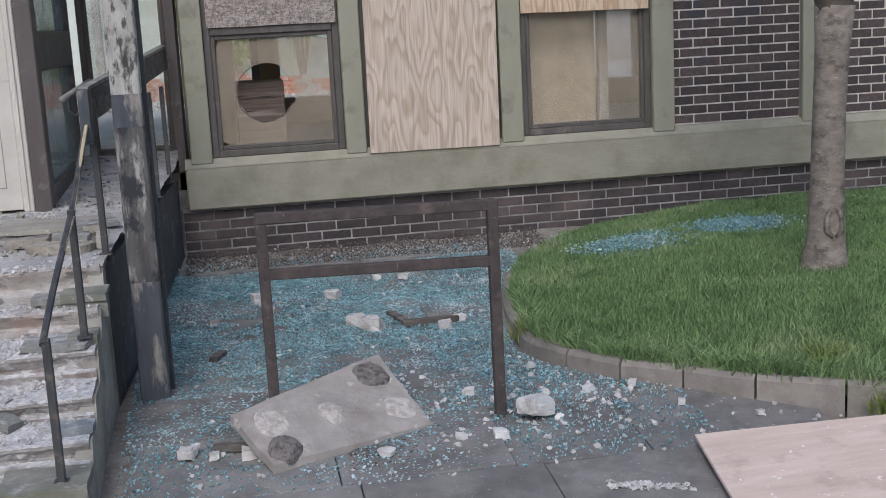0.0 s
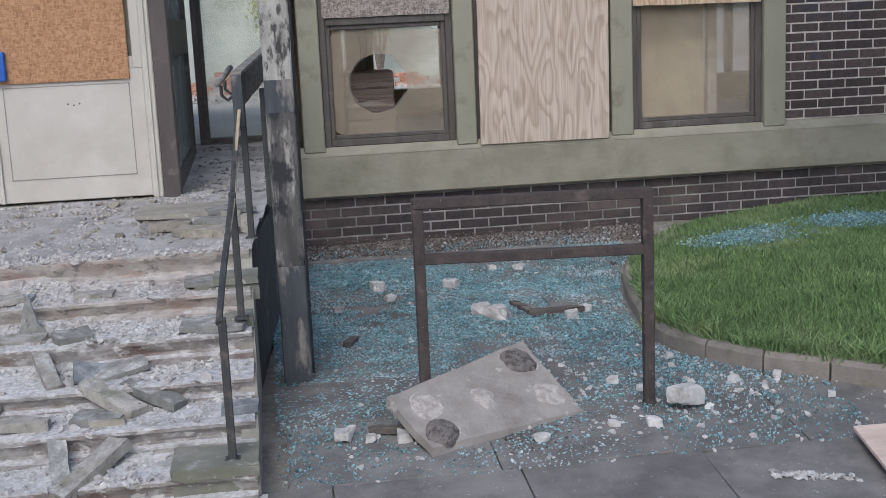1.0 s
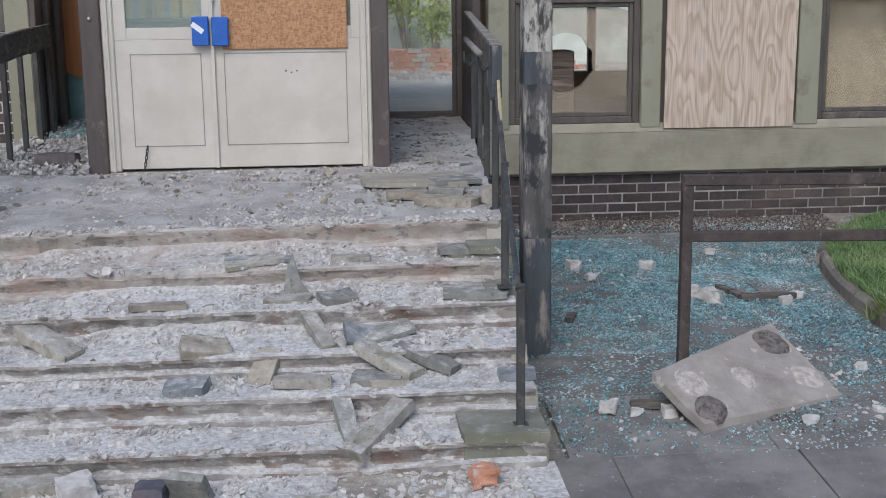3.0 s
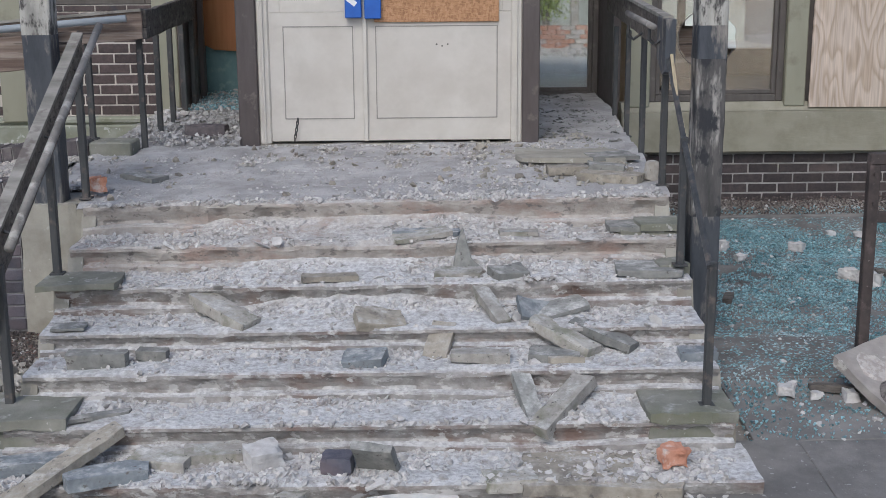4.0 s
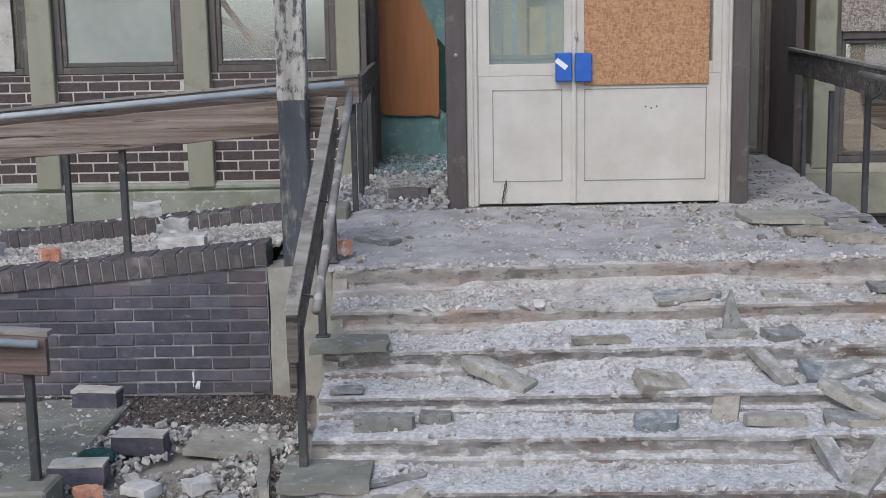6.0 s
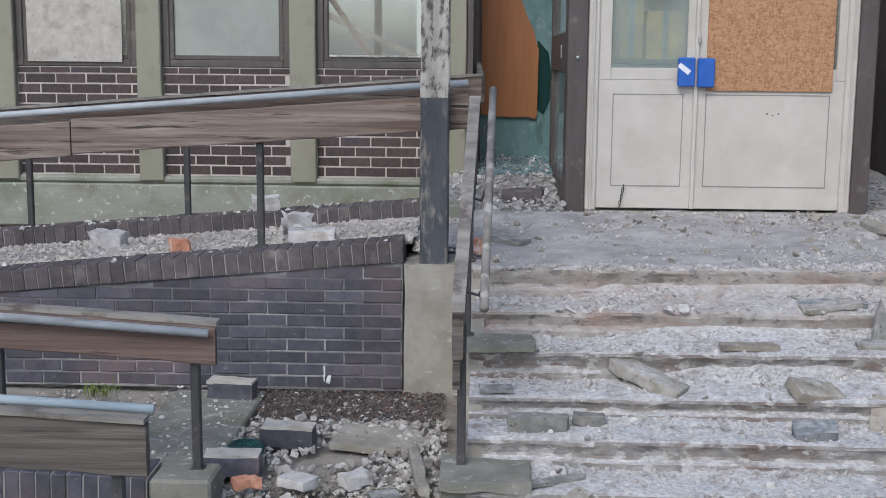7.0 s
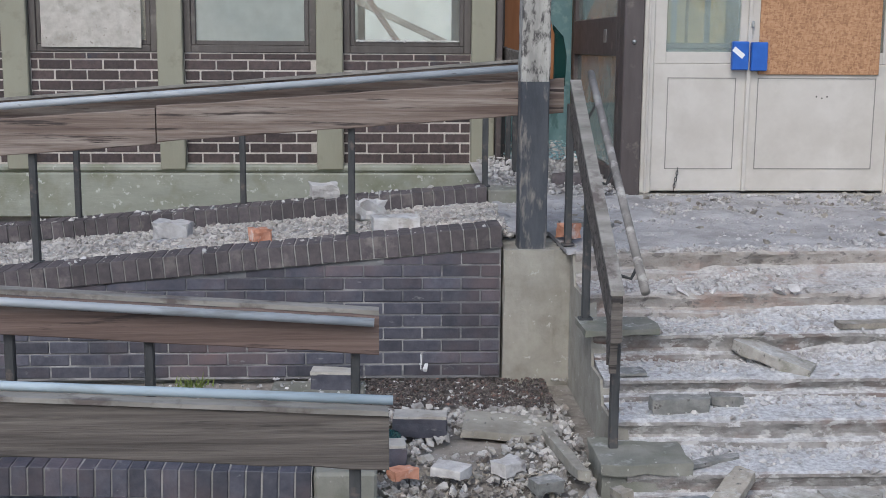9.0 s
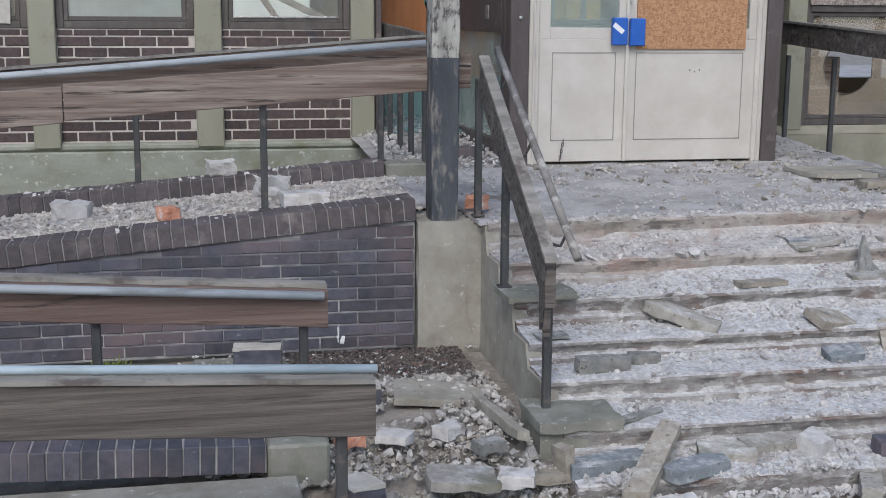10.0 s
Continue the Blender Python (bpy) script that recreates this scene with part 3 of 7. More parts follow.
def lawn_spot():
    x, y = random.uniform(0.4, 4.6), random.uniform(-5.5, -0.12)
    if not in_lawn(x, y, 0.05):
        return None
    for cx, cy, rx, ry in BARE:
        if ((x - cx) / rx) ** 2 + ((y - cy) / ry) ** 2 < 1 and random.random() < 0.75:
            return None
    return x, y, lawn_z(x, y)


def tuft_spot():
    a = RIM[random.randrange(40, 118)]
    x, y = a.x + random.uniform(0.05, 0.2), a.y + random.uniform(-0.05, 0.05)
    return (x, y, 0.08) if in_lawn(x, y, 0.0) else None


blades("lawn_grass", 170000, lawn_spot, 0.042, M_GRASS, "short bright green lawn grass on the mound")
blades("rim_grass", 2500, tuft_spot, 0.10, M_GRASS, "longer grass hanging over the kerb", 0.8)

kerb = thing("kerb", "low curved brown stone kerb round the lawn", "kerb", kind="structure")
k = 30
while k < 152:
    k2 = min(k + (9 if k > 62 else 5), 160)
    bm = bmesh.new()
    prof = []
    idx = list(range(k, k2 + 1))
    for j, i in enumerate(idx):
        p = RIM[i]
        t = (RIM[min(i + 1, 160)] - RIM[max(i - 1, 0)]).normalized()
        nrm = Vector((-t.y, t.x))
        nrm = nrm if nrm.x > 0 or nrm.y > 0 else -nrm
        g = 0.006 if j == 0 else (-0.006 if j == len(idx) - 1 else 0)
        q = p + t * g
        gz = ground_z(p.x, p.y) - 0.05
        top = 0.095 + 0.008 * noise.noise(Vector((p.x * 5, p.y * 5, 1)))
        prof.append([bm.verts.new((q.x + nrm.x * o, q.y + nrm.y * o, z)) for o, z in ((0.0, gz), (0.004, top - 0.025), (0.022, top), (0.105, top), (0.12, gz))])
    for r0, r1 in zip(prof, prof[1:]):
        for a in range(4):
            bm.faces.new((r0[a], r0[a + 1], r1[a + 1], r1[a]))
    bm.faces.new(prof[0])
    bm.faces.new(prof[-1][::-1])
    bmesh.ops.recalc_face_normals(bm, faces=bm.faces)
    part("kerb_stone", bm, M_KERB, kerb)
    k = k2

# ---- main building shell ----
def panel_wall(name, x0, x1, y0, y1, z0, z1, material, label):
    return tagged(part(name, box(x0, x1, y0, y1, z0, z1, 0), material), label, "wall", kind="structure")


ROOM_B = 4.2
for k, (x0, x1, z0, z1) in enumerate(((-12.0, -9.0, 0.0, 3.4), (-9.0, -4.9, 0.0, 1.15), (-9.0, -4.9, 2.62, 3.4), (-4.9, -2.75, 0.0, 3.4), (-2.75, -0.75, 2.85, 3.4), (-0.75, -0.45, 0.0, 3.4), (-0.45, 6.0, 0.0, 1.05), (-0.45, 6.0, 2.62, 3.4), (6.0, 9.0, 0.0, 3.4))):
    panel_wall("wall_rear_%d" % (k + 1), x0, x1, ROOM_B, ROOM_B + 0.2, z0, z1, M_ROOM, "plain beige rear wall of the rooms")
for x in (-7.9, -6.9, -5.9, 0.35, 1.2, 2.05, 2.9, 3.75, 4.6):
    tagged(part("rear_mullion", box(x - 0.04, x + 0.04, ROOM_B + 0.02, ROOM_B + 0.12, 1.05, 2.62, 0.004), M_FRAME), "dark mullion of the rear windows", "mullion", "rear mullions", "structure")
tagged(part("rear_terrace", box(-14.0, 10.0, ROOM_B + 0.2, 16.0, 0.30, 0.74, 0), M_LANDING), "pale paved terrace behind the building", "pavement", kind="structure")
panel_wall("wall_end_west", -12.2, -12.0, 0.0, ROOM_B + 0.2, 0.0, 3.4, M_ROOM, "plain end wall of the building")
panel_wall("wall_end_east", 9.0, 9.2, 0.0, ROOM_B + 0.2, 0.0, 3.4, M_ROOM, "plain end wall of the building")
tagged(part("room_floor", box(-12.0, 9.0, 0.10, ROOM_B, 0.60, 0.76, 0), M_ROOM_FLOOR), "brown floor of the rooms behind the windows", "floor", kind="structure")
for nm, x0, x1, y0 in (("ceiling", -12.0, -4.84, 0.12), ("ceiling_2", -4.84, -1.44, 0.96), ("ceiling_3", -1.44, 9.0, 0.12)):
    tagged(part(nm, box(x0, x1, y0, ROOM_B, 2.80, 2.90, 0), M_CEIL), "white ceiling of the rooms", "ceiling", kind="structure")
for nm, x0, x1, y0 in (("roof", -12.4, -4.83, -0.25), ("roof_2", -4.83, -1.44, 0.94), ("roof_3", -1.44, 9.4, -0.25)):
    tagged(part(nm, box(x0, x1, y0, ROOM_B + 0.4, 3.40, 3.55, 0.01), M_ROOF), "flat grey felt roof of the building", "roof", kind="structure")
panel_wall("wall_fascia_west", -12.2, -4.83, -0.04, 0.10, 2.78, 3.40, M_GREEN, "sage painted fascia over the windows")
panel_wall("wall_fascia_east", -1.45, 9.2, -0.04, 0.10, 2.78, 3.40, M_GREEN, "sage painted fascia over the windows")
panel_wall("wall_room_divider", -1.08, -1.0, 1.08, ROOM_B, 0.76, 2.80, M_ROOM, "plain beige room divider")
panel_wall("wall_room_divider_3", -1.44, -1.0, 1.00, 1.08, 0.76, 2.80, M_ROOM, "plain beige room divider")
panel_wall("wall_room_divider_2", -4.90, -4.82, 0.10, ROOM_B, 0.76, 2.80, M_ROOM, "plain beige room divider")
panel_wall("wall_core", -12.0, 9.0, 0.06, 0.14, -0.1, 0.62, M_MORTAR_DARK, "dark lower wall core behind the brickwork")

BRICK_L, COURSE = 0.238, 0.078


def brick_mesh(l, h, d=0.05):
    return box(0, l, 0, d, 0, h, 0.004)


def brick_face(parent, x0, x1, z0, z1, y, material, mortar, top=None, phase=0.0, l=BRICK_L, c=COURSE, joint=0.0115):
    """Running-bond face whose front stands at y; top(x) cuts it off on a slope."""
    shared = {}
    back = bmesh.new()
    zt = (lambda x: z1) if top is None else top
    vv = [back.verts.new(p) for p in ((x0, y + 0.005, z0), (x1, y + 0.005, z0), (x1, y + 0.005, zt(x1)), (x0, y + 0.005, zt(x0)), (x0, y + 0.06, z0), (x1, y + 0.06, z0), (x1, y + 0.06, zt(x1)), (x0, y + 0.06, zt(x0)))]
    for f in ((0, 1, 2, 3), (5, 4, 7, 6), (4, 0, 3, 7), (1, 5, 6, 2), (3, 2, 6, 7), (4, 5, 1, 0)):
        back.faces.new([vv[i] for i in f])
    wpart("mortar", back, mortar, parent)
    row, z = 0, z0 + 0.012
    while z < z1 - 0.02:
        x = x0 - (0.5 * l if row % 2 else 0.0) - phase
        while x < x1:
            a, b = max(x + joint / 2, x0 + 0.004), min(x + l - joint / 2, x1 - 0.004)
            h = min(c - joint, z1 - z - 0.004)
            if b - a > 0.03 and h > 0.02:
                ha, hb = min(h, zt(a) - z - 0.006), min(h, zt(b) - z - 0.006)
                if min(ha, hb) > 0.012:
                    dy = random.uniform(-0.003, 0.003)
                    if ha == hb == h:
                        key = (round(b - a, 3), round(h, 3))
                        if key not in shared:
                            ob = part("brick", brick_mesh(b - a, h), material, None)
                            shared[key] = ob.data
                        else:
                            ob = new("brick", shared[key])
                    else:
                        bm = box(0, b - a, 0, 0.05, 0, 1.0, 0)
                        for v in bm.verts:
                            v.co.z *= ha + (hb - ha) * v.co.x / (b - a)
                        ob = part("brick", bm, material, None)
                    ob.location = (a, y + dy, z)
                    under(ob, parent)
            x += l
        z += c
        row += 1


def window(name, x0, x1, z0, z1, label, pane, transom=None, upper=None, frame_w=0.055, y=-0.005, lower=None):
    """A brown framed window; an upper light may be boarded."""
    w = thing(name, label, "window", kind="structure", at=(0.5 * (x0 + x1), y, z0))
    for a, b, c, d, nm in ((x0, x0 + frame_w, z0, z1, "jamb"), (x1 - frame_w, x1, z0, z1, "jamb"), (x0 + frame_w, x1 - frame_w, z0, z0 + frame_w, "bottom_rail"), (x0 + frame_w, x1 - frame_w, z1 - frame_w, z1, "top_rail")):
        wpart(nm, box(a, b, y, y + 0.07, c, d, 0.006), M_FRAME, w)
    zs = [(z0, transom, pane), (transom, z1, upper or pane)] if transom else [(z0, z1, pane)]
    if transom:
        wpart("transom", box(x0 + frame_w, x1 - frame_w, y - 0.008, y + 0.07, transom - 0.03, transom + 0.03, 0.006), M_FRAME, w)
    for a, b, mm in zs:
        i0, i1, j0, j1 = x0 + frame_w, x1 - frame_w, a + frame_w * (0.5 if a != z0 else 1), b - frame_w * (0.5 if b != z1 else 1)
        s = 0.035
        sash = w
        for p in ((i0, i0 + s, j0, j1), (i1 - s, i1, j0, j1), (i0 + s, i1 - s, j0, j0 + s), (i0 + s, i1 - s, j1 - s, j1)):
            wpart("sash_bar", box(p[0], p[1], y + 0.012, y + 0.06, p[2], p[3], 0.005), M_FRAME, w)
        g = wpart("pane", box(i0 + s, i1 - s, y + 0.034, y + 0.040, j0 + s, j1 - s, 0), mm, w)
        g.visible_shadow = False
    return w


def mullion(x0, x1, z0, z1, y=-0.06):
    return tagged(part("mullion", box(x0, x1, y, 0.10, z0, z1, 0.008), M_GREEN), "sage green painted timber mullion between bays", "mullion", "facade mullions", "structure")


# east side: beam, sill, mullions, bays
tagged(part("sill_beam", box(-1.45, 7.0, -0.075, 0.10, 0.475, 0.80, 0.01), M_GREEN_DIRTY), "broad sage painted timber sill beam, stained and chipped", "sill", kind="structure")
bm = bmesh.new()
ring = [[bm.verts.new((x, y, z)) for y, z in ((-0.075, 0.80), (-0.02, 0.865), (0.09, 0.865), (0.09, 0.80))] for x in (-1.45, 7.0)]
for a in range(4):
    bm.faces.new((ring[0][a], ring[0][(a + 1) % 4], ring[1][(a + 1) % 4], ring[1][a]))
bm.faces.new(ring[0])
bm.faces.new(ring[1][::-1])
bmesh.ops.recalc_face_normals(bm, faces=bm.faces)
tagged(part("sloping_sill", bm, M_GREEN_DIRTY), "sloping sage painted sill under the windows", "sill", kind="structure")
for a, b in ((-1.40, -1.235), (-0.19, -0.03), (1.075, 1.255), (2.36, 2.545), (3.68, 3.865), (4.98, 5.16), (6.3, 6.48)):
    mullion(a, b, 0.83, 2.78)
w1 = window("window_1", -1.235, -0.19, 0.865, 2.72, "brown framed window with a broken dusty lower pane", M_PANE, 1.83, M_PANE)
window("window_2", -0.03, 1.075, 0.865, 2.72, "brown framed window behind a plywood sheet", M_PANE)
window("window_3", 1.255, 2.36, 0.865, 2.72, "brown framed window with dusty lower pane", M_PANE, 1.98, M_PANE)
window("window_4", 2.545, 3.68, 1.93, 2.72, "brown framed window over the brick panel", M_PANE)
window("window_5", 3.865, 4.98, 1.93, 2.72, "brown framed window over the brick panel", M_PANE)
bp1 = thing("brick_panel", "dark brown brick infill panel with pale mortar", "brick panel", "brick infill panels", "structure")
brick_face(bp1, 2.545, 3.68, 0.868, 1.93, 0.0, M_BRICK, M_MORTAR, phase=0.05)
bp2 = thing("brick_panel", "dark brown brick infill panel with pale mortar", "brick panel", "brick infill panels", "structure")
brick_face(bp2, 3.865, 4.98, 0.868, 1.93, 0.0, M_BRICK, M_MORTAR)
bp0 = thing("wall_plinth", "dark brown brick plinth under the sill beam, sooted near the steps", "wall", kind="structure")
brick_face(bp0, -1.5, 5.2, 0.06, 0.475, 0.0, M_BRICK_SOOT, M_MORTAR_DARK)


def sheet(name, x0, x1, z0, z1, y, material, label, thick=0.014, tilt=0.0, sag=0.0):
    bm = bmesh.new()
    bmesh.ops.create_cube(bm, size=1.0)
    bmesh.ops.subdivide_edges(bm, edges=[e for e in bm.edges if abs(e.verts[0].co.x - e.verts[1].co.x) > 0.5 or abs(e.verts[0].co.z - e.verts[1].co.z) > 0.5], cuts=7, use_grid_fill=True)
    for v in bm.verts:
        v.co = Vector(((v.co.x) * (x1 - x0), (v.co.y + 0.5) * thick, (v.co.z) * (z1 - z0)))
        v.co.x += 0.004 * noise.noise(v.co * 7)
        v.co.z += 0.005 * noise.noise(v.co * 6 + Vector((3, 1, 2)))
        v.co.y += sag * noise.noise(v.co * 1.7)
    ob = tagged(part(name, bm, material), label, "board")
    ob.matrix_world = pose(0.5 * (x0 + x1), y, 0.5 * (z0 + z1), 0, tilt, 0)
    return ob


sheet("plywood_board", 0.0, 1.05, 0.822, 2.70, -0.082, M_PLY, "pale plywood sheet screwed over a window bay", 0.016, 0.4, 0.004)
sheet("chipboard_board", -1.20, -0.21, 1.86, 2.70, -0.030, M_OSB_GREY, "grey weathered chipboard over an upper light")
sheet("plywood_board", 1.27, 2.34, 1.845, 2.70, -0.040, M_PLY_TAN, "tan plywood sheet over an upper light", 0.016, 0.5)

# the lower pane of window_1 has a round hole broken through it
for o in list(w1.children):
    if o.name.startswith("pane") and o.data.vertices[0].co.z < 1.8:
        bpy.data.objects.remove(o)
hx, hz, x0_, x1_, z0_, z1_ = -0.79, 1.345, -1.145, -0.28, 0.955, 1.768
bm = bmesh.new()
sides = []
for y in (0.029, 0.035):
    inner, outer = [], []
    for k in range(48):
        a = 2 * math.pi * k / 48
        rr = 0.225 + 0.03 * noise.noise(Vector((math.cos(a) * 2.6, math.sin(a) * 2.6, 0)))
        dx, dz = math.cos(a), math.sin(a)
        inner.append(bm.verts.new((hx + rr * dx, y, hz + rr * dz)))
        f = min(((x1_ - hx) if dx > 0 else (x0_ - hx)) / dx if abs(dx) > 1e-6 else 9e9, ((z1_ - hz) if dz > 0 else (z0_ - hz)) / dz if abs(dz) > 1e-6 else 9e9)
        outer.append(bm.verts.new((hx + f * dx, y, hz + f * dz)))
    for k in range(48):
        bm.faces.new((inner[k], inner[(k + 1) % 48], outer[(k + 1) % 48], outer[k]))
    sides.append(inner)
for k in range(48):
    bm.faces.new((sides[0][k], sides[1][k], sides[1][(k + 1) % 48], sides[0][(k + 1) % 48]))
bmesh.ops.recalc_face_normals(bm, faces=bm.faces)
g = wpart("pane", bm, M_PANE, w1, "dusty pane with a round hole broken through")
g.visible_shadow = False
bm = bmesh.new()
tube([(-0.79 + 0.222 * math.cos(a), 0.032, 1.345 + 0.222 * math.sin(a)) for a in (2 * math.pi * k / 40 * 0.62 + 2.0 for k in range(41))], 0.005, 5, bm)
wpart("broken_edge", bm, M_FRAME, w1, "dark taped edge of the hole")

# west side
tagged(part("sill_beam", box(-11.0, -4.83, -0.075, 0.10, 0.40, 0.735, 0.01), M_SILL_WEST), "broad pale green painted sill beam, mossy and chipped", "sill", kind="structure")
tagged(part("sloping_sill", box(-11.0, -4.83, -0.045, 0.10, 0.738, 0.795, 0.02), M_SILL_WEST), "narrow pale green sill under the brick panels", "sill", kind="structure")
bays = ((-9.52, -8.50), (-8.31, -7.36), (-7.17, -6.18), (-5.98, -5.01))
for a, b in ((-9.70, -9.52), (-8.50, -8.31), (-7.36, -7.17), (-6.18, -5.98), (-5.01, -4.83)):
    mullion(a, b, 0.76, 2.78)
for k, (a, b) in enumerate(bays):
    bp = thing("brick_panel", "dark brown brick infill panel with pale mortar", "brick panel", "brick infill panels", "structure")
    brick_face(bp, a, b, 0.797, 1.635, 0.0, M_BRICK, M_MORTAR, phase=0.06 * k)
    window("window_%d" % (6 + k), a, b, 1.637, 2.72, ("brown framed window behind boards", "brown framed window behind an off-white board", "brown framed window with obscured glass", "brown framed window with a shattered pane")[k], (M_PANE, M_PANE, M_FROST, M_PANE_CLEAR)[k])
panel_wall("wall_end_far_west", -11.0, -9.7, 0.0, 0.10, 0.70, 2.80, M_GREEN, "plain sage painted wall")
sheet("chipboard_board", -9.46, -8.55, 1.68, 2.70, -0.02, M_OSB, "orange chipboard over a window")
sheet("white_board", -8.215, -7.48, 1.672, 2.70, -0.022, M_WHITE_BOARD, "off-white rough board over a window")

# ---- entrance lobby ----
DY = -1.58
lob = thing("entrance_lobby", "glazed brown timber entrance lobby on the landing", "porch", kind="structure", at=(-3.2, DY, 0.76))
for x0, x1 in ((-4.165, -4.037), (-2.356, -2.245)):
    wpart("corner_post", box(x0, x1, DY - 0.03, DY + 0.12, 0.72, 2.9, 0.008), M_BROWN, lob, "scuffed dark brown corner post")
wpart("lobby_roof", box(-4.25, -2.15, DY - 0.08, 1.0, 2.9, 3.0, 0.01), M_BROWN, lob)
wpart("threshold", box(-4.037, -2.356, DY - 0.04, DY + 0.10, 0.735, 0.768, 0.006), M_CONC, lob, "worn threshold")
for sx, x in ((-1, -4.13), (1, -2.29)):
    for y0, y1 in ((DY + 0.12, DY + 0.22), (0.35, 0.46)):
        wpart("side_stile", box(x - 0.035, x + 0.035, y0, y1, 0.78, 2.9, 0.006), M_BROWN, lob)
    wpart("bottom_rail", box(x - 0.035, x + 0.035, DY + 0.22, 0.35, 0.78, 0.90, 0.006), M_BROWN, lob)
    wpart("middle_rail", box(x - 0.035, x + 0.035, DY + 0.22, 0.35, 1.64, 1.90, 0.006), M_BROWN, lob)
    wpart("top_rail", box(x - 0.035, x + 0.035, DY + 0.22, 0.35, 2.78, 2.9, 0.006), M_BROWN, lob)
    for z0, z1 in ((0.90, 1.64), (1.90, 2.78)):
        g = wpart("pane", box(x - 0.004, x + 0.004, DY + 0.22, 0.35, z0, z1, 0), M_PANE_TEAL, lob)
        g.visible_shadow = False
wpart("letter_plate", box(-4.172, -4.166, -1.02, -0.93, 1.73, 1.82, 0.003), M_STEEL, lob, "small square metal plate")
bm = bmesh.new()
bmesh.ops.create_uvsphere(bm, u_segments=10, v_segments=6, radius=0.014, matrix=Matrix.Translation((-4.10, DY - 0.035, 1.735)))
wpart("stud", bm, M_STEEL, lob, "bright metal stud", True)

door = thing("door_1", "closed cream white double doors, chipboard over one light", "door", kind="structure", at=(-3.2, DY, 0.78))
FY = DY - 0.012
for nm, a, b in (("frame_jamb", -4.037, -3.962), ("frame_jamb", -2.425, -2.356)):
    wpart(nm, box(a, b, FY, FY + 0.09, 0.768, 2.85, 0.008), M_WHITE, door)
    wpart("frame_bead", box(a + 0.028, b - 0.030, FY - 0.014, FY, 0.768, 2.85, 0.005), M_WHITE, door)


def leaf(x0, x1, px0, px1, gl, label):
    d = wpart("door_leaf", box(x0, x1, FY + 0.012, FY + 0.060, 0.785, 1.60, 0.004), M_WHITE, door, label)

    def sub(nm, bm, mm, lb=""):
        o = part(nm, bm, mm, None, lb)
        o.parent = d
        o.matrix_parent_inverse = d.matrix_parent_inverse.copy()
        o.matrix_parent_inverse = Matrix.Identity(4)
        return o
    s = 0.075
    for p in ((x0, x0 + s, 1.60, 2.83), (x1 - s * 0.75, x1, 1.60, 2.83), (x0 + s, x1 - s * 0.75, 2.74, 2.83), (x0 + s, x1 - s * 0.75, 1.60, 1.675)):
        sub("stile", box(p[0], p[1], FY + 0.012, FY + 0.060, p[2], p[3], 0.003), M_WHITE)
    z0, z1 = 0.927, 1.513
    for p in ((px0, px1, z0, z0 + 0.006), (px0, px1, z1 - 0.006, z1), (px0, px0 + 0.006, z0, z1), (px1 - 0.006, px1, z0, z1)):
        sub("panel_bead", box(p[0], p[1], FY + 0.0095, FY + 0.014, p[2], p[3], 0), M_WHITE_LINE)
    g = sub("pane", box(x0 + s, x1 - s * 0.75, FY + 0.03, FY + 0.036, 1.675, 2.74, 0), gl)
    g.visible_shadow = False
    return d, sub


lf, lsub = leaf(-3.962, -3.358, -3.872, -3.428, M_PANE_TEAL, "cream door leaf with a tinted light")
rf, rsub = leaf(-3.352, -2.425, -3.288, -2.513, M_PANE_CLEAR, "wide cream door leaf")
rsub("chipboard_sheet", box(-3.292, -2.506, FY - 0.004, FY + 0.008, 1.535, 2.78, 0.002), M_OSB, "orange chipboard fixed over the glass")
wpart("meeting_bar", box(-3.368, -3.342, FY - 0.008, FY + 0.011, 0.785, 2.83, 0.003), M_WHITE, door)
wpart("lock_cylinder", box(-3.352, -3.332, FY - 0.02, FY + 0.01, 1.83, 1.87, 0.004), M_STEEL, door)
for k in range(3):
    bm = bmesh.new()
    bmesh.ops.create_circle(bm, cap_ends=True, radius=0.006, segments=8, matrix=Matrix.Translation((-2.90 + 0.035 * k, FY + 0.0064, 1.395 - 0.01 * (k % 2))) @ Matrix.Rotation(radians(90), 4, "X"))
    wpart("screw_hole", bm, M_FRAME, door)
guard = thing("lock_guard", "blue metal guard box over the door lock with a white sticker", "lock", at=(-3.36, FY, 1.56))
wpart("left_plate", box(-3.474, -3.370, FY - 0.05, FY - 0.005, 1.562, 1.742, 0.006), M_BLUE, guard)
wpart("right_plate", box(-3.352, -3.248, FY - 0.05, FY - 0.005, 1.558, 1.738, 0.006), M_BLUE, guard)
bm = box(-0.042, 0.042, 0, 0.002, -0.016, 0.016, 0)
bmesh.ops.transform(bm, matrix=pose(-3.438, FY - 0.0525, 1.672, 0, 38, 0), verts=bm.verts)
wpart("sticker", bm, M_PAPER, guard, "white slanted sticker")
ch = thing("door_chain", "short hanging metal chain below the door leaf", "chain", at=(-3.79, FY - 0.02, 0.93))
for k in range(7):
    z = 0.925 - 0.021 * k
    bm = bmesh.new()
    q = [( -3.79 + 0.007 * math.cos(a) * (1 if k % 2 else 0.3) - 0.004 * k, FY - 0.018 + 0.007 * math.cos(a) * (0.3 if k % 2 else 1), z + 0.015 * math.sin(a)) for a in (2 * math.pi * i / 10 for i in range(11))]
    tube(q, 0.0032, 6, bm)
    wpart("link", bm, M_IRON, ch)

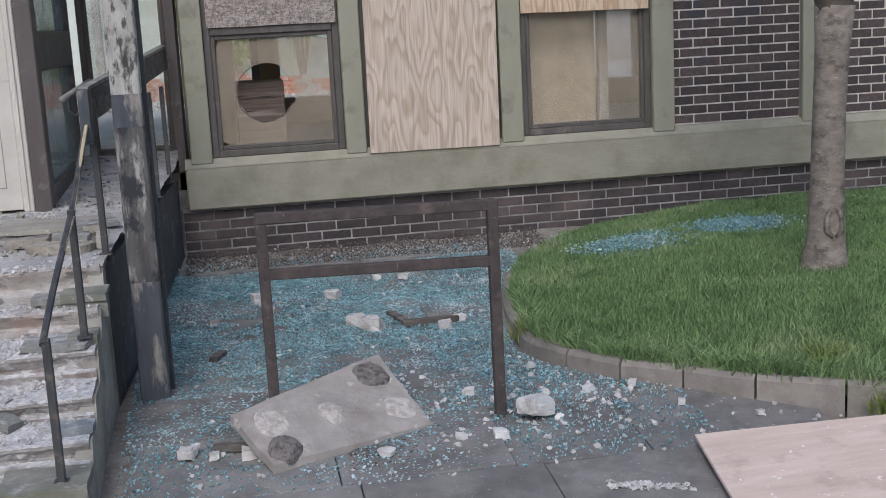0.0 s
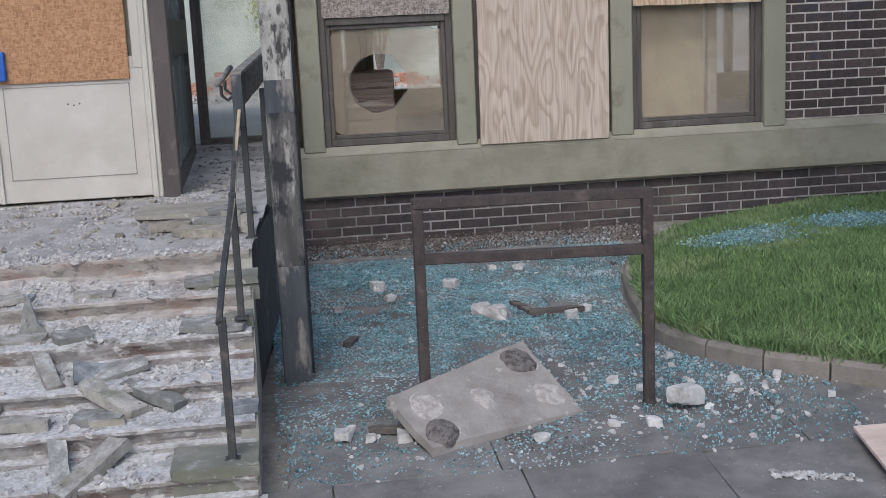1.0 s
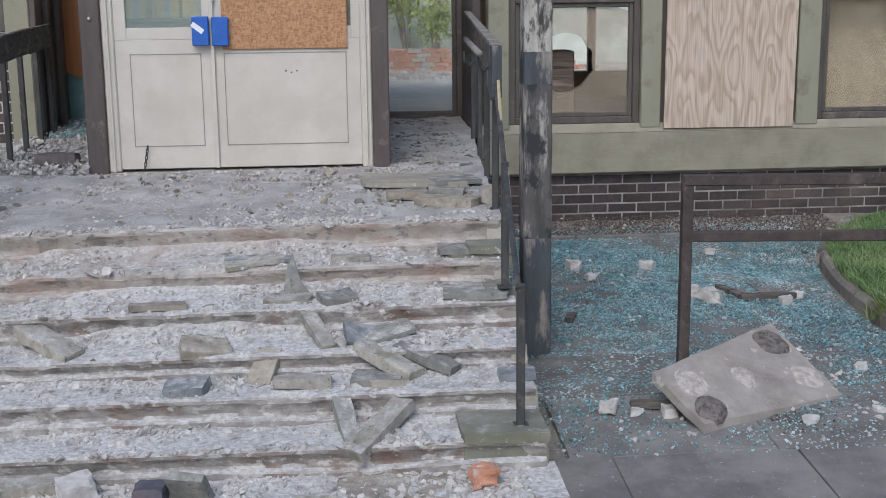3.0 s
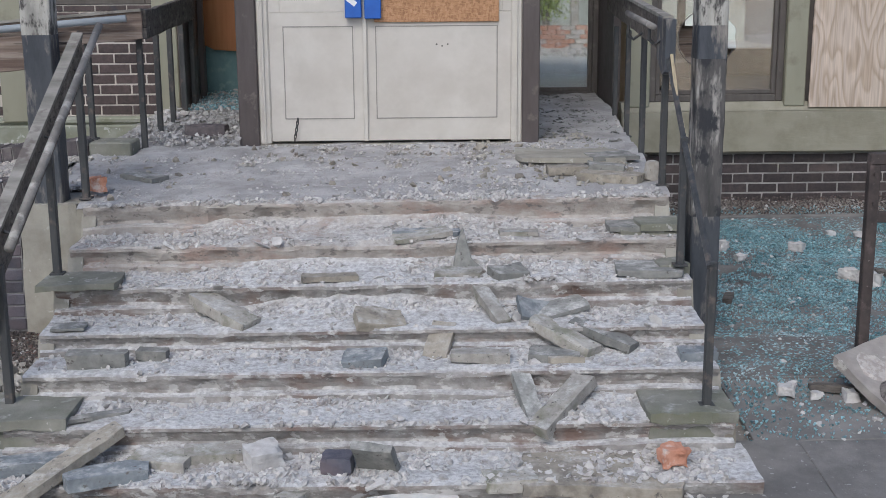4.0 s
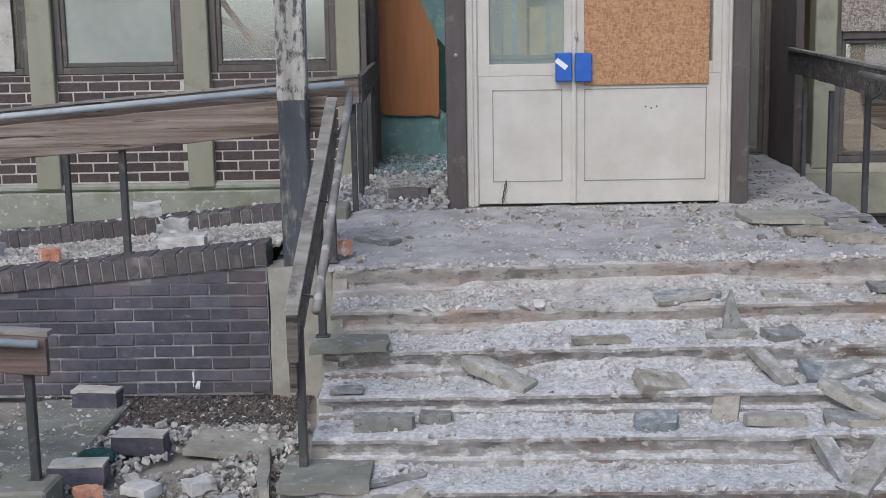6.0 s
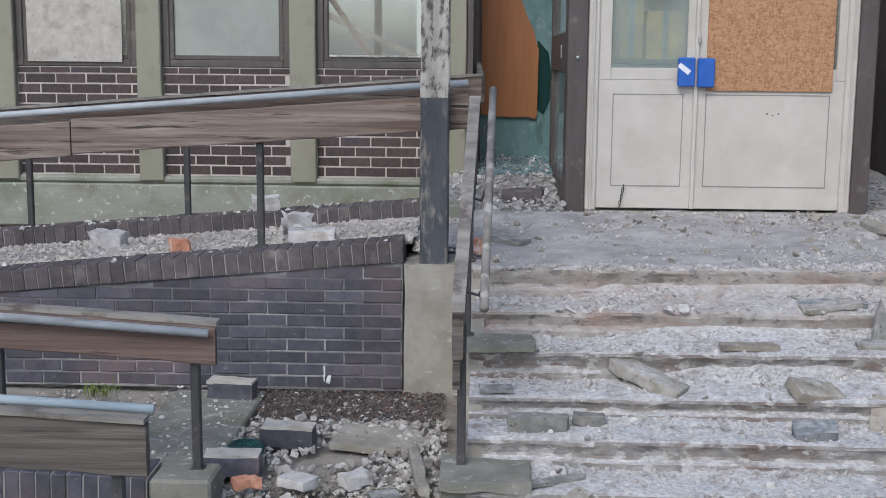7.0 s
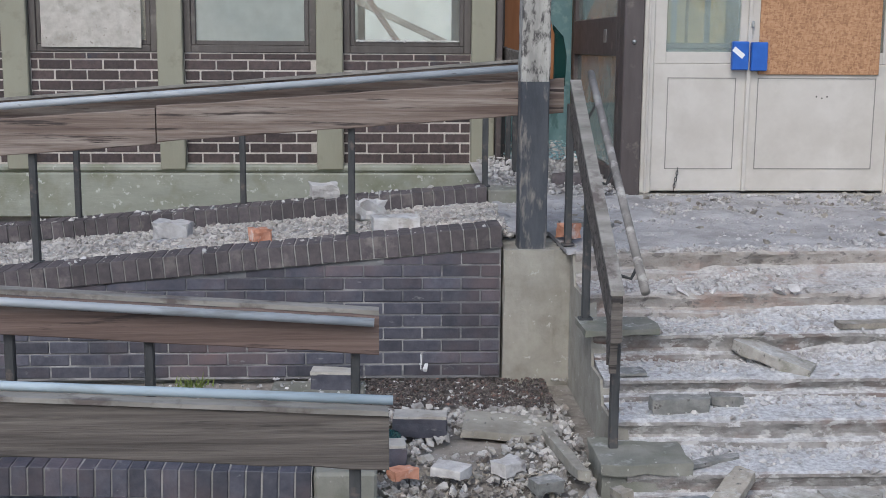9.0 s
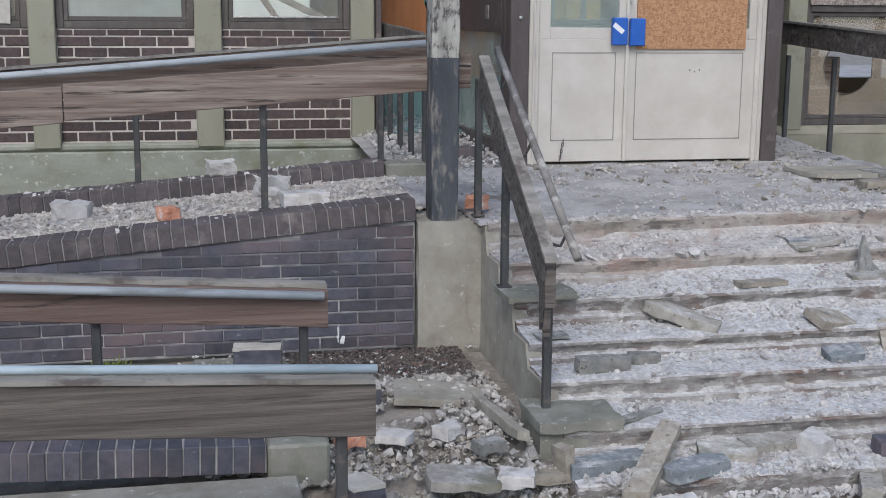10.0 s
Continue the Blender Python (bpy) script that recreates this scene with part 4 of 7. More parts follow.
# recesses beside the lobby
panel_wall("wall_recess_west", -4.92, -4.10, 0.90, 0.96, 0.6, 2.9, M_TEAL, "teal board at the back of the recess")
bm = bmesh.new()
pts = [(-4.80, 1.30), (-4.70, 1.25), (-4.45, 1.235), (-4.33, 1.245), (-4.27, 1.22), (-4.254, 1.26), (-4.25, 1.80), (-4.272, 1.86), (-4.29, 1.95), (-4.345, 2.06), (-4.40, 2.2), (-4.47, 2.3), (-4.62, 2.55), (-4.8, 2.6)]
f = bm.faces.new([bm.verts.new((x, 0.885, z)) for x, z in pts])
ex = bmesh.ops.extrude_face_region(bm, geom=[f])
for v in ex["geom"]:
    if isinstance(v, bmesh.types.BMVert):
        v.co.y -= 0.02
bmesh.ops.recalc_face_normals(bm, faces=bm.faces)
tagged(part("torn_veneer_board", bm, M_ORANGE_WOOD), "torn orange veneer board against teal backing", "board")
wr = window("window_10", -2.24, -1.50, 0.83, 2.85, "tall brown framed pane beside the lobby", M_PANE_CLEAR, None, None, 0.05, 0.85)
for a, b, y0, y1, lab in ((-4.83, -4.78, -0.02, 0.9, "dark brown rough side wall of the recess"), (-1.50, -1.44, 0.1, 0.9, "dark brown rough side wall of the recess")):
    panel_wall("wall_recess_side", a, b, y0, y1, 0.6, 2.9, M_BROWN, lab)
tagged(part("recess_lintel", box(-4.82, -1.44, 0.90, 1.0, 2.91, 3.38, 0), M_BROWN), "dark brown lintel over the recesses", "lintel", kind="structure")
for x, y in ((-4.80, -0.05), (-4.76, 0.2), (-4.745, 0.5)):
    tagged(part("recess_post", box(x - 0.022, x + 0.022, y - 0.03, y + 0.03, 0.74, 2.8, 0.004), M_BROWN), "dark brown upright batten beside the recess", "post", "recess battens")

# ---- steps and landing ----
steps = thing("stone_steps", "wide broken concrete steps thick with rubble and dust", "steps", kind="structure", at=(-3.25, -4.0, 0.0))
for k in range(len(STEP_Y)):
    last = k == len(STEP_Y) - 1
    y0, z0, zb = STEP_Y[k], STEP_Z[k], (STEP_Z[k - 1] if k else -0.25)
    y1 = STEP_Y[k + 1] + 0.04 if not last else STEP_Y[k] + 0.10
    xs = span(SX0 - (0.03 if k == 0 else 0.0), SX1 + (0.03 if k == 0 else 0.0), 0.0165)
    bm = bmesh.new()
    rows = []
    for x in xs:
        nz = noise.noise(Vector((x * 1.7, k * 3.1, 0)))
        n2 = noise.noise(Vector((x * 6.5, k * 5.3, 1)))
        chip = max(0.0, noise.noise(Vector((x * 3.4, k * 7.7, 4))) - 0.22) * 0.12 + 0.010 * max(0.0, noise.noise(Vector((x * 21, k * 3.3, 4))))
        h = z0 - zb
        lip = 0.018 * noise.noise(Vector((x * 1.6, k * 2.9, 8))) + 0.010 * noise.noise(Vector((x * 9, k * 2.9, 8)))
        pit = 0.045 * max(0.0, noise.noise(Vector((x * 8, k * 5.1, 2))) - 0.1)
        mid = 0.34 + 0.12 * nz
        prof = [(y0 - 0.012 - lip, zb - 0.05), (y0 - 0.012 - lip, zb + (mid - 0.08) * h), (y0 - 0.004 - lip, zb + (mid - 0.03) * h), (y0 + 0.022, zb + mid * h), (y0 + 0.026 + pit, zb + (mid + 0.08) * h), (y0 + 0.020 + 0.008 * n2 + pit, zb + 0.58 * h), (y0 + 0.010 + 0.005 * nz + pit, zb + 0.74 * h), (y0 + 0.002 + chip * 0.5, z0 - 0.022 - chip * 0.5), (y0 + 0.002 + chip * 0.7, z0 - 0.008 - chip * 0.4), (y0 + 0.012 + chip * 0.9, z0 - 0.001 - chip * 0.25)]
        for q in range(1, 9):
            yy = y0 + 0.02 + (y1 - y0 - 0.02) * q / 8
            prof.append((yy, z0 + 0.006 * noise.noise(Vector((x * 4, yy * 8, k))) + 0.004 * noise.noise(Vector((x * 19, yy * 19, k))) + bank(x, k, (yy - y0) / 0.28) + 0.012 * max(0.0, noise.noise(Vector((x * 6, yy * 11, k + 9))))))
        rows.append([bm.verts.new((x, y + 0.005 * noise.noise(Vector((x * 13, z * 17, k))) + 0.006 * noise.noise(Vector((x * 37, z * 43, k))), z)) for y, z in prof])
    for r0, r1 in zip(rows, rows[1:]):
        for a in range(len(r0) - 1):
            bm.faces.new((r0[a], r1[a], r1[a + 1], r0[a + 1]))
    for r in (rows[0], rows[-1]):
        e0 = [bm.verts.new((r[0].co.x, y1, zb - 0.05))]
        bm.faces.new(r + e0)
    bmesh.ops.recalc_face_normals(bm, faces=bm.faces)
    for v in bm.verts:
        dy, dz = skew(v.co.x, -4.5)
        v.co.y -= dy
        v.co.z += dz
    for e in bm.edges:
        if len(e.link_faces) == 2 and e.calc_face_angle(0.0) > 0.5:
            e.smooth = False
    wpart("step", bm, M_STEP if k < 5 else M_STEP_WARM, steps, smooth=True)
for nm, x0, x1 in (("side_wall", SX0 - 0.012, SX0 + 0.06), ("side_wall", SX1 - 0.06, SX1 + 0.012)):
    bm = bmesh.new()
    pts = [(STEP_Y[1] + 0.02, -0.2)] + [p for k in range(1, 7) for p in ((STEP_Y[k] + 0.03, STEP_Z[k] - 0.012), (STEP_Y[k] + 0.26, STEP_Z[k] - 0.012))] + [(-3.1, -0.2)]
    loops = [[bm.verts.new((x, y + 0.008 * noise.noise(Vector((x, y * 5, z * 5))), z)) for y, z in pts] for x in (x0, x1)]
    for a in range(len(pts)):
        b = (a + 1) % len(pts)
        bm.faces.new((loops[0][a], loops[0][b], loops[1][b], loops[1][a]))
    bm.faces.new(loops[0])
    bm.faces.new(loops[1][::-1])
    bmesh.ops.recalc_face_normals(bm, faces=bm.faces)
    for v in bm.verts:
        dy, dz = skew(v.co.x, -4.5)
        v.co.y -= dy
        v.co.z += dz if v.co.z > -0.1 else 0.0
    wpart(nm, bm, M_CONC, steps, "stained concrete flank of the steps")
for x0, x1, cy, cz in ((-4.83, -4.46, -4.545, 0.0), (-2.14, -1.79, -4.70, 0.045)):
    bm = rough_box(x1 - x0, 0.34, 0.05, x0, 0.22, 5)
    bmesh.ops.translate(bm, verts=bm.verts, vec=(0.5 * (x0 + x1), cy, 0.02 + cz))
    wpart("end_cap", bm, M_CONC_MOSS, steps, "greenish mossy stone slab at the foot of the rail")
    bm = rough_box(x1 - x0 - 0.02, 0.30, 0.14, x0 + 2, 0.12)
    bmesh.ops.translate(bm, verts=bm.verts, vec=(0.5 * (x0 + x1), cy + 0.01, -0.12 + cz))
    wpart("end_block", bm, M_CONC_MOSS, steps, "mossy concrete block")

lx = span(0.0, 1.0, 0.0101)
ly = span(-3.30, 0.92, 0.045)


def landing_z(x, y):
    sett = 0.012 * (1 if (math.sin(x * 14.5) > -0.2 and math.sin(y * 13 + 0.6) > -0.3) else 0) * (1 if -2.9 < y < -1.55 else 0)
    return stair_z(x, y) + sett + 0.014 * noise.noise(Vector((x * 4, y * 4, 0))) + 0.009 * noise.noise(Vector((x * 14, y * 14, 2)))


def landing_sheet():
    nx = len(lx)
    vs = []
    for y in ly:
        for f in lx:
            x = -5.02 + f * (edge_x(y) + 5.02)
            yy = y - (skew(x, y)[0] if y < -3.0 else 0.0)
            if x < -4.76:
                yy = max(yy, -2.85)
            vs.append((x, yy, landing_z(x, yy) if y > -3.29 else landing_z(x, yy + 0.05) - 0.02))
    fs = [(j * nx + i, j * nx + i + 1, (j + 1) * nx + i + 1, (j + 1) * nx + i) for j in range(len(ly) - 1) for i in range(nx - 1)]
    me = bpy.data.meshes.new("landing")
    me.from_pydata(vs, [], fs)
    me.materials.append(M_LANDING)
    return new("landing", me)


tagged(landing_sheet(), "bare landing bed with paving stripped off, dusty rubble", "landing", kind="structure")
bm = box(-0.12, 0.0, -3.34, 0.05, -0.2, 0.705, 0.006)
for v in bm.verts:
    v.co.x += edge_x(v.co.y)
tagged(part("wall_landing_side", bm, M_SOOT), "soot blackened side wall of the landing", "wall", kind="structure")
tagged(part("wall_landing_front", box(-4.85, -1.82, -3.22, -3.12, -0.2, 0.66, 0), M_CONC), "concrete core under the landing", "wall", kind="structure")


def fragment(x, y, z, size, rz, rx=0.0, ry=0.0, material=None, label="", name="stone_fragment", category="stone", wear=0.14, group="fallen stones"):
    bm = rough_box(*size, x * 2.3 + y, wear * 1.3, 4)
    k1, k2, k3 = (noise.noise(Vector((x * 5.1 + q, y * 4.7, q * 2.3))) for q in range(3))
    for v in bm.verts:
        u, w = 2 * v.co.x / size[0], 2 * v.co.y / size[1]
        v.co.x *= 1 + 0.14 * k1 * w
        v.co.y *= 1 + 0.16 * k2 * u
        cut = u * (1 if k3 > 0 else -1) + w * (1 if k1 > 0 else -1)
        if cut > 1.3:
            v.co.x *= 1.0 - 0.16 * (cut - 1.3)
    ob = tagged(part(name, bm, material or M_SLATE), label, category, group)
    if SX0 < x < -1.6 and -5.0 < y < -2.2:
        dy, dz = skew(x, y)
        y, z = y - dy * (1 if y < -3.25 else 0), z + dz
    ob.matrix_world = pose(x, y, z, rx, ry, rz)
    return ob


PALE, SLAT, BLUES, TAN = M_STONE_PALE, M_SLATE, M_STONE_BLUE, M_STONE_TAN
LP = "long dusty grey coping stone lying on a step"
LS = "thin broken grey stone slab lying on a step"
for row in (
    (-3.93, -3.97, 0.275, (0.38, 0.12, 0.06), -40, 0, 13, PALE, "long dusty coping stone tipped over a step edge"),
    (-2.62, -3.78, 0.40, (0.17, 0.12, 0.04), 20, 8, 0, SLAT, LS),
    (-2.99, -3.46, 0.54, (0.32, 0.10, 0.022), -4, 0, 0, BLUES, LS),
    (-3.02, -3.52, 0.535, (0.28, 0.10, 0.025), 12, 6, -6, PALE, LS),
    (-2.55, -3.48, 0.535, (0.19, 0.09, 0.02), -6, 0, 0, PALE, LS),
    (-1.99, -3.43, 0.545, (0.26, 0.20, 0.025), -3, 0, 0, SLAT, "flat broken tread slab still lying in place"),
    (-1.87, -3.44, 0.55, (0.22, 0.20, 0.035), 2, 0, 0, M_CONC_MOSS, "flat broken tread slab still lying in place"),
    (-1.92, -3.45, 0.47, (0.32, 0.16, 0.08), 0, 0, 0, M_CONC_MOSS, "mossy stone block under the tread slab"),
    (-1.97, -3.76, 0.40, (0.31, 0.22, 0.035), -4, 0, 0, SLAT, "flat tread slab with a broken edge"),
    (-1.86, -3.72, 0.40, (0.14, 0.16, 0.045), 3, 0, 0, M_CONC_MOSS, "mossy stone block at the step end"),
    (-4.60, -3.82, 0.405, (0.36, 0.26, 0.03), 3, 0, 0, M_CONC_MOSS, "greenish tread slab at the foot of a rail post"),
    (-2.72, -3.96, 0.30, (0.07, 0.30, 0.04), 22, 22, 0, PALE, LP),
    (-2.52, -3.98, 0.28, (0.16, 0.13, 0.025), 15, 30, 14, BLUES, "dark blue-grey slate fragment leaning on rubble"),
    (-2.40, -3.95, 0.28, (0.26, 0.13, 0.022), 22, 10, -8, SLAT, LS),
    (-2.42, -4.17, 0.20, (0.33, 0.105, 0.05), -38, 0, 16, PALE, "long dusty coping stone tipped over a step edge"),
    (-2.24, -4.14, 0.20, (0.31, 0.10, 0.04), -36, 0, 13, SLAT, "long dusty coping stone tipped over a step edge"),
    (-2.46, -4.27, 0.155, (0.22, 0.14, 0.035), -10, 0, 0, SLAT, LS),
    (-2.42, -4.33, 0.155, (0.15, 0.06, 0.03), 4, 0, 0, TAN, LS),
    (-2.96, -4.20, 0.16, (0.11, 0.32, 0.03), -18, 34, 0, TAN, LP),
    (-2.78, -4.31, 0.155, (0.25, 0.085, 0.05), -2, 0, 0, PALE, LP),
    (-3.27, -4.31, 0.155, (0.18, 0.12, 0.045), -8, 10, -5, M_STONE_BLUE, "dark grey stone block on a step"),
    (-3.22, -4.06, 0.26, (0.22, 0.15, 0.045), 14, 16, 10, TAN, "brown broken stone lump on a step"),
    (-2.60, -4.50, 0.05, (0.075, 0.30, 0.045), 12, 26, 0, SLAT, LP),
    (-2.46, -4.57, 0.03, (0.10, 0.36, 0.05), -40, 20, 0, PALE, LP),
    (-4.42, -4.30, 0.155, (0.26, 0.07, 0.07), 4, 6, 0, SLAT, LP),
    (-4.20, -4.22, 0.155, (0.14, 0.07, 0.05), -8, 0, 0, SLAT, LS),
    (-4.60, -4.08, 0.265, (0.15, 0.10, 0.015), 5, 0, 0, SLAT, LS),
    (-3.45, -3.80, 0.40, (0.26, 0.08, 0.025), 3, 0, 0, TAN, LS),
    (-2.85, -3.76, 0.40, (0.22, 0.09, 0.03), -4, 8, 0, PALE, LS),
    (-1.86, -4.30, 0.155, (0.16, 0.10, 0.04), -4, 0, 0, M_STONE_BLUE, LS),
    (-2.15, -2.35, 0.745, (0.62, 0.42, 0.028), -4, 0, 0, M_CONC, "large flat landing slab, cracked and lifted"),
    (-2.22, -2.86, 0.715, (0.22, 0.15, 0.045), 3, 0, 0, TAN, "square paving block on the landing"),
    (-2.00, -2.80, 0.715, (0.20, 0.12, 0.045), -8, 0, 4, SLAT, "square paving block on the landing"),
    (-2.02, -3.10, 0.70, (0.34, 0.15, 0.045), -24, 0, 0, TAN, "long paving block lying at the landing edge"),
    (-1.82, -3.10, 0.70, (0.06, 0.06, 0.10), 14, 0, 8, PALE, "pale stone cube at the landing edge"),
    (-1.92, -2.45, 0.75, (0.28, 0.22, 0.025), 12, 0, 0, SLAT, "flat grey paving slab on the landing"),
    (-4.55, -2.70, 0.72, (0.24, 0.13, 0.03), -26, 0, 4, SLAT, "flat grey paving slab on the landing"),
    (-4.42, -1.30, 0.80, (0.28, 0.12, 0.07), -4, 0, 0, M_COPING_BRICK, "dark brick lying in the recess rubble"),
    (-2.34, -5.02, -0.10, (0.62, 0.30, 0.05), -4, 3, 0, TAN, "broad broken flagstone lying at the foot of the steps"),
    (-4.05, -4.80, -0.10, (0.24, 0.12, 0.055), -18, 6, 0, PALE, LP),
    (-3.84, -4.76, -0.10, (0.26, 0.11, 0.06), 6, 6, 0, PALE, LP),
    (-3.66, -4.80, -0.10, (0.14, 0.12, 0.08), 30, 8, 0, M_RUBBLE, "grey lump of broken concrete by the steps"),
    (-3.36, -4.87, -0.10, (0.12, 0.10, 0.07), -6, 0, 0, M_BLUE_BRICK, "half dark brick with a white dusty top"),
    (-3.20, -4.84, -0.10, (0.17, 0.04, 0.14), -20, 34, 0, SLAT, "triangular slate fragment leaning on rubble"),
    (-2.70, -5.06, -0.10, (0.20, 0.13, 0.05), 8, 0, 0, PALE, "pale stone lump at the foot of the steps"),
    (-3.12, -5.16, -0.16, (0.46, 0.16, 0.04), 10, 5, 0, M_RUBBLE_WHITE, "white flat plaster slab in the rubble"),
    (-3.55, -5.14, -0.16, (0.09, 0.22, 0.06), -28, 0, 0, PALE, "white topped stone block in the rubble"),
    (-4.40, -4.90, -0.06, (0.10, 0.54, 0.04), -36, 14, 0, TAN, "long lichened coping stone resting on others"),
    (-4.58, -4.84, -0.10, (0.36, 0.11, 0.055), 10, 0, 0, M_STONE_BLUE, LP),
    (-4.24, -4.94, -0.10, (0.32, 0.12, 0.05), 22, 0, 0, M_STONE_BLUE, LP),
    (-4.76, -4.86, -0.10, (0.055, 0.09, 0.13), 20, 0, -10, TAN, "small tan stone standing on end"),
    (-4.84, -4.86, -0.12, (0.22, 0.12, 0.04), 4, 0, 0, TAN, "flat lichened stone lying by the steps"),
    (-4.36, -4.60, 0.03, (0.28, 0.05, 0.018), 24, 0, 0, SLAT, "thin grey sliver of slate on a step"),
    (-4.42, -5.18, -0.18, (0.24, 0.14, 0.06), 4, 0, 0, M_RUBBLE_WHITE, "white broken stone block in the rubble"),
):
    fragment(*row[:4], row[4], row[5], row[6], row[7], row[8])
bm = bmesh.new()
tri = [bm.verts.new(p) for p in ((-0.085, 0, 0), (0.10, 0, 0.0), (0.095, 0.0, 0.05), (0.02, 0, 0.12), (-0.015, 0, 0.27), (-0.045, 0, 0.20))]
f = bm.faces.new(tri)
ex = bmesh.ops.extrude_face_region(bm, geom=[f])
for v in ex["geom"]:
    if isinstance(v, bmesh.types.BMVert):
        v.co.y += 0.028
bmesh.ops.recalc_face_normals(bm, faces=bm.faces)
bmesh.ops.bevel(bm, geom=bm.edges[:], offset=0.004, segments=1, affect="EDGES")
ob = tagged(part("slate_shard", bm, M_SLATE), "upright pointed shard of grey slate on a step", "stone", "fallen stones")
ob.matrix_world = pose(-2.80, -3.83, 0.385, -14, 0, 8)
fragment(-2.08, -4.86, -0.09, (0.11, 0.08, 0.07), 14, 0, 6, M_BRICKBAT, "orange broken brick piece", "brickbat", "brick", 0.3, "brickbats")
fragment(-4.72, -3.05, 0.72, (0.09, 0.08, 0.07), 30, 0, 0, M_BRICKBAT, "orange broken brick piece beside a post", "brickbat", "brick", 0.3, "brickbats")

# ---- ramp ----
ramp = thing("ramp", "upper ramp between low brick walls, bed buried in rubble", "ramp", kind="structure", at=(-6.5, -2.5, 0.0))


def cop_z(x):
    return 0.80 + 0.090 * (x + 5.08)


def cop_in(x):
    return 0.85 + 0.083 * (x + 5.05)


bm = bmesh.new()
nxs = span(-11.0, -5.05, 0.05)
rows = [[bm.verts.new((x, y, ramp_z(x) + 0.02 * noise.noise(Vector((x * 4, y * 4, 0))) + 0.012 * noise.noise(Vector((x * 14, y * 14, 0))))) for y in span(-3.0, -1.9, 0.055)] for x in nxs]
for r0, r1 in zip(rows, rows[1:]):
    for a in range(len(r0) - 1):
        bm.faces.new((r0[a], r1[a], r1[a + 1], r0[a + 1]))
wpart("bed", bm, M_LANDING, ramp, "rubble covered ramp bed")
wall = thing("wall_ramp_outer", "blue engineering brick retaining wall under a sloping brick-on-edge coping", "wall", kind="structure", at=(-6.5, -3.19, 0.0))
brick_face(wall, -8.9, -5.085, 0.0, 0.72, -3.19, M_BLUE_BRICK, M_MORTAR_RAMP, lambda x: cop_z(x) - 0.112, 0.09, 0.2, 0.0655, 0.0065)
bm = bmesh.new()
loops = [[bm.verts.new((x, y, z)) for x, z in ((-11.0, -0.2), (-5.08, -0.2), (-5.08, cop_z(-5.08) - 0.115), (-11.0, cop_z(-11.0) - 0.115))] for y in (-3.135, -3.0)]
for a in range(4):
    bm.faces.new((loops[0][a], loops[0][(a + 1) % 4], loops[1][(a + 1) % 4], loops[1][a]))
bm.faces.new(loops[0])
bm.faces.new(loops[1])
bmesh.ops.recalc_face_normals(bm, faces=bm.faces)
wpart("core", bm, M_MORTAR_DARK, wall)


def soldier_coping(parent, x0, x1, y0, y1, zf, high, material, pitch=0.066, mortar=None):
    """Bricks on edge in a row, following the slope zf."""
    shared = None
    ang = math.atan(zf(1.0) - zf(0.0))
    x = x1
    while x - pitch > x0:
        x -= pitch
        if shared is None:
            ob = part("coping_brick", box(0.003, pitch - 0.003, 0, y1 - y0, -high, 0, 0.003), material, None)
            shared = ob.data
        else:
            ob = new("coping_brick", shared)
        ob.matrix_world = pose(x, y0 + random.uniform(-0.004, 0.004), zf(x) + random.uniform(-0.003, 0.003), 0, -math.degrees(ang), random.uniform(-1, 1))
        under(ob, parent)
    a, b = x, x1
    bm = bmesh.new()
    loops = [[bm.verts.new((xx, y, zf(xx) - o)) for xx, o in ((a, high), (b, high), (b, 0.005), (a, 0.005))] for y in (y0 + 0.006, y1 - 0.006)]
    for q in range(4):
        bm.faces.new((loops[0][q], loops[0][(q + 1) % 4], loops[1][(q + 1) % 4], loops[1][q]))
    bm.faces.new(loops[0])
    bm.faces.new(loops[1])
    bmesh.ops.recalc_face_normals(bm, faces=bm.faces)
    wpart("coping_bed", bm, mortar or M_MORTAR_DARK, parent)


soldier_coping(wall, -9.2, -5.085, -3.205, -2.98, cop_z, 0.11, M_COPING_BRICK)
wall2 = thing("wall_ramp_inner", "low brick-on-edge kerb along the inner side of the ramp", "wall", kind="structure", at=(-6.5, -1.8, 0.3))
soldier_coping(wall2, -9.6, -5.05, -1.93, -1.70, cop_in, 0.10, M_COPING_BRICK)
bm = bmesh.new()
loops = [[bm.verts.new((x, y, z)) for x, z in ((-11.0, -0.2), (-4.80, -0.2), (-4.80, cop_in(-4.80) - 0.105), (-11.0, cop_in(-11.0) - 0.105))] for y in (-1.915, -1.72)]
for a in range(4):
    bm.faces.new((loops[0][a], loops[0][(a + 1) % 4], loops[1][(a + 1) % 4], loops[1][a]))
bm.faces.new(loops[0])
bm.faces.new(loops[1])
bmesh.ops.recalc_face_normals(bm, faces=bm.faces)
wpart("core", bm, M_CONC_MOSS, wall2)
wpart("end_stone", box(-5.04, -4.78, -1.94, -1.70, 0.70, 0.835, 0.01), M_CONC_MOSS, wall2, "mossy concrete end block")
pier = thing("concrete_pier", "stained concrete pier at the corner of steps and ramp", "pier", kind="structure", at=(-4.93, -3.1, 0.0))
bm = rough_box(0.30, 0.36, 0.88, 4.0, 0.06, 6)
bmesh.ops.translate(bm, verts=bm.verts, vec=(-4.925, -3.045, -0.2))
wpart("shaft", bm, M_CONC, pier)
kerbw = thing("wall_lower_ramp", "low wall with blue brick-on-edge coping beside the lower ramp", "wall", kind="structure", at=(-7.0, -4.75, 0.0))


def cop_low(x):
    return 0.095 + 0.03 * (-5.96 - x)


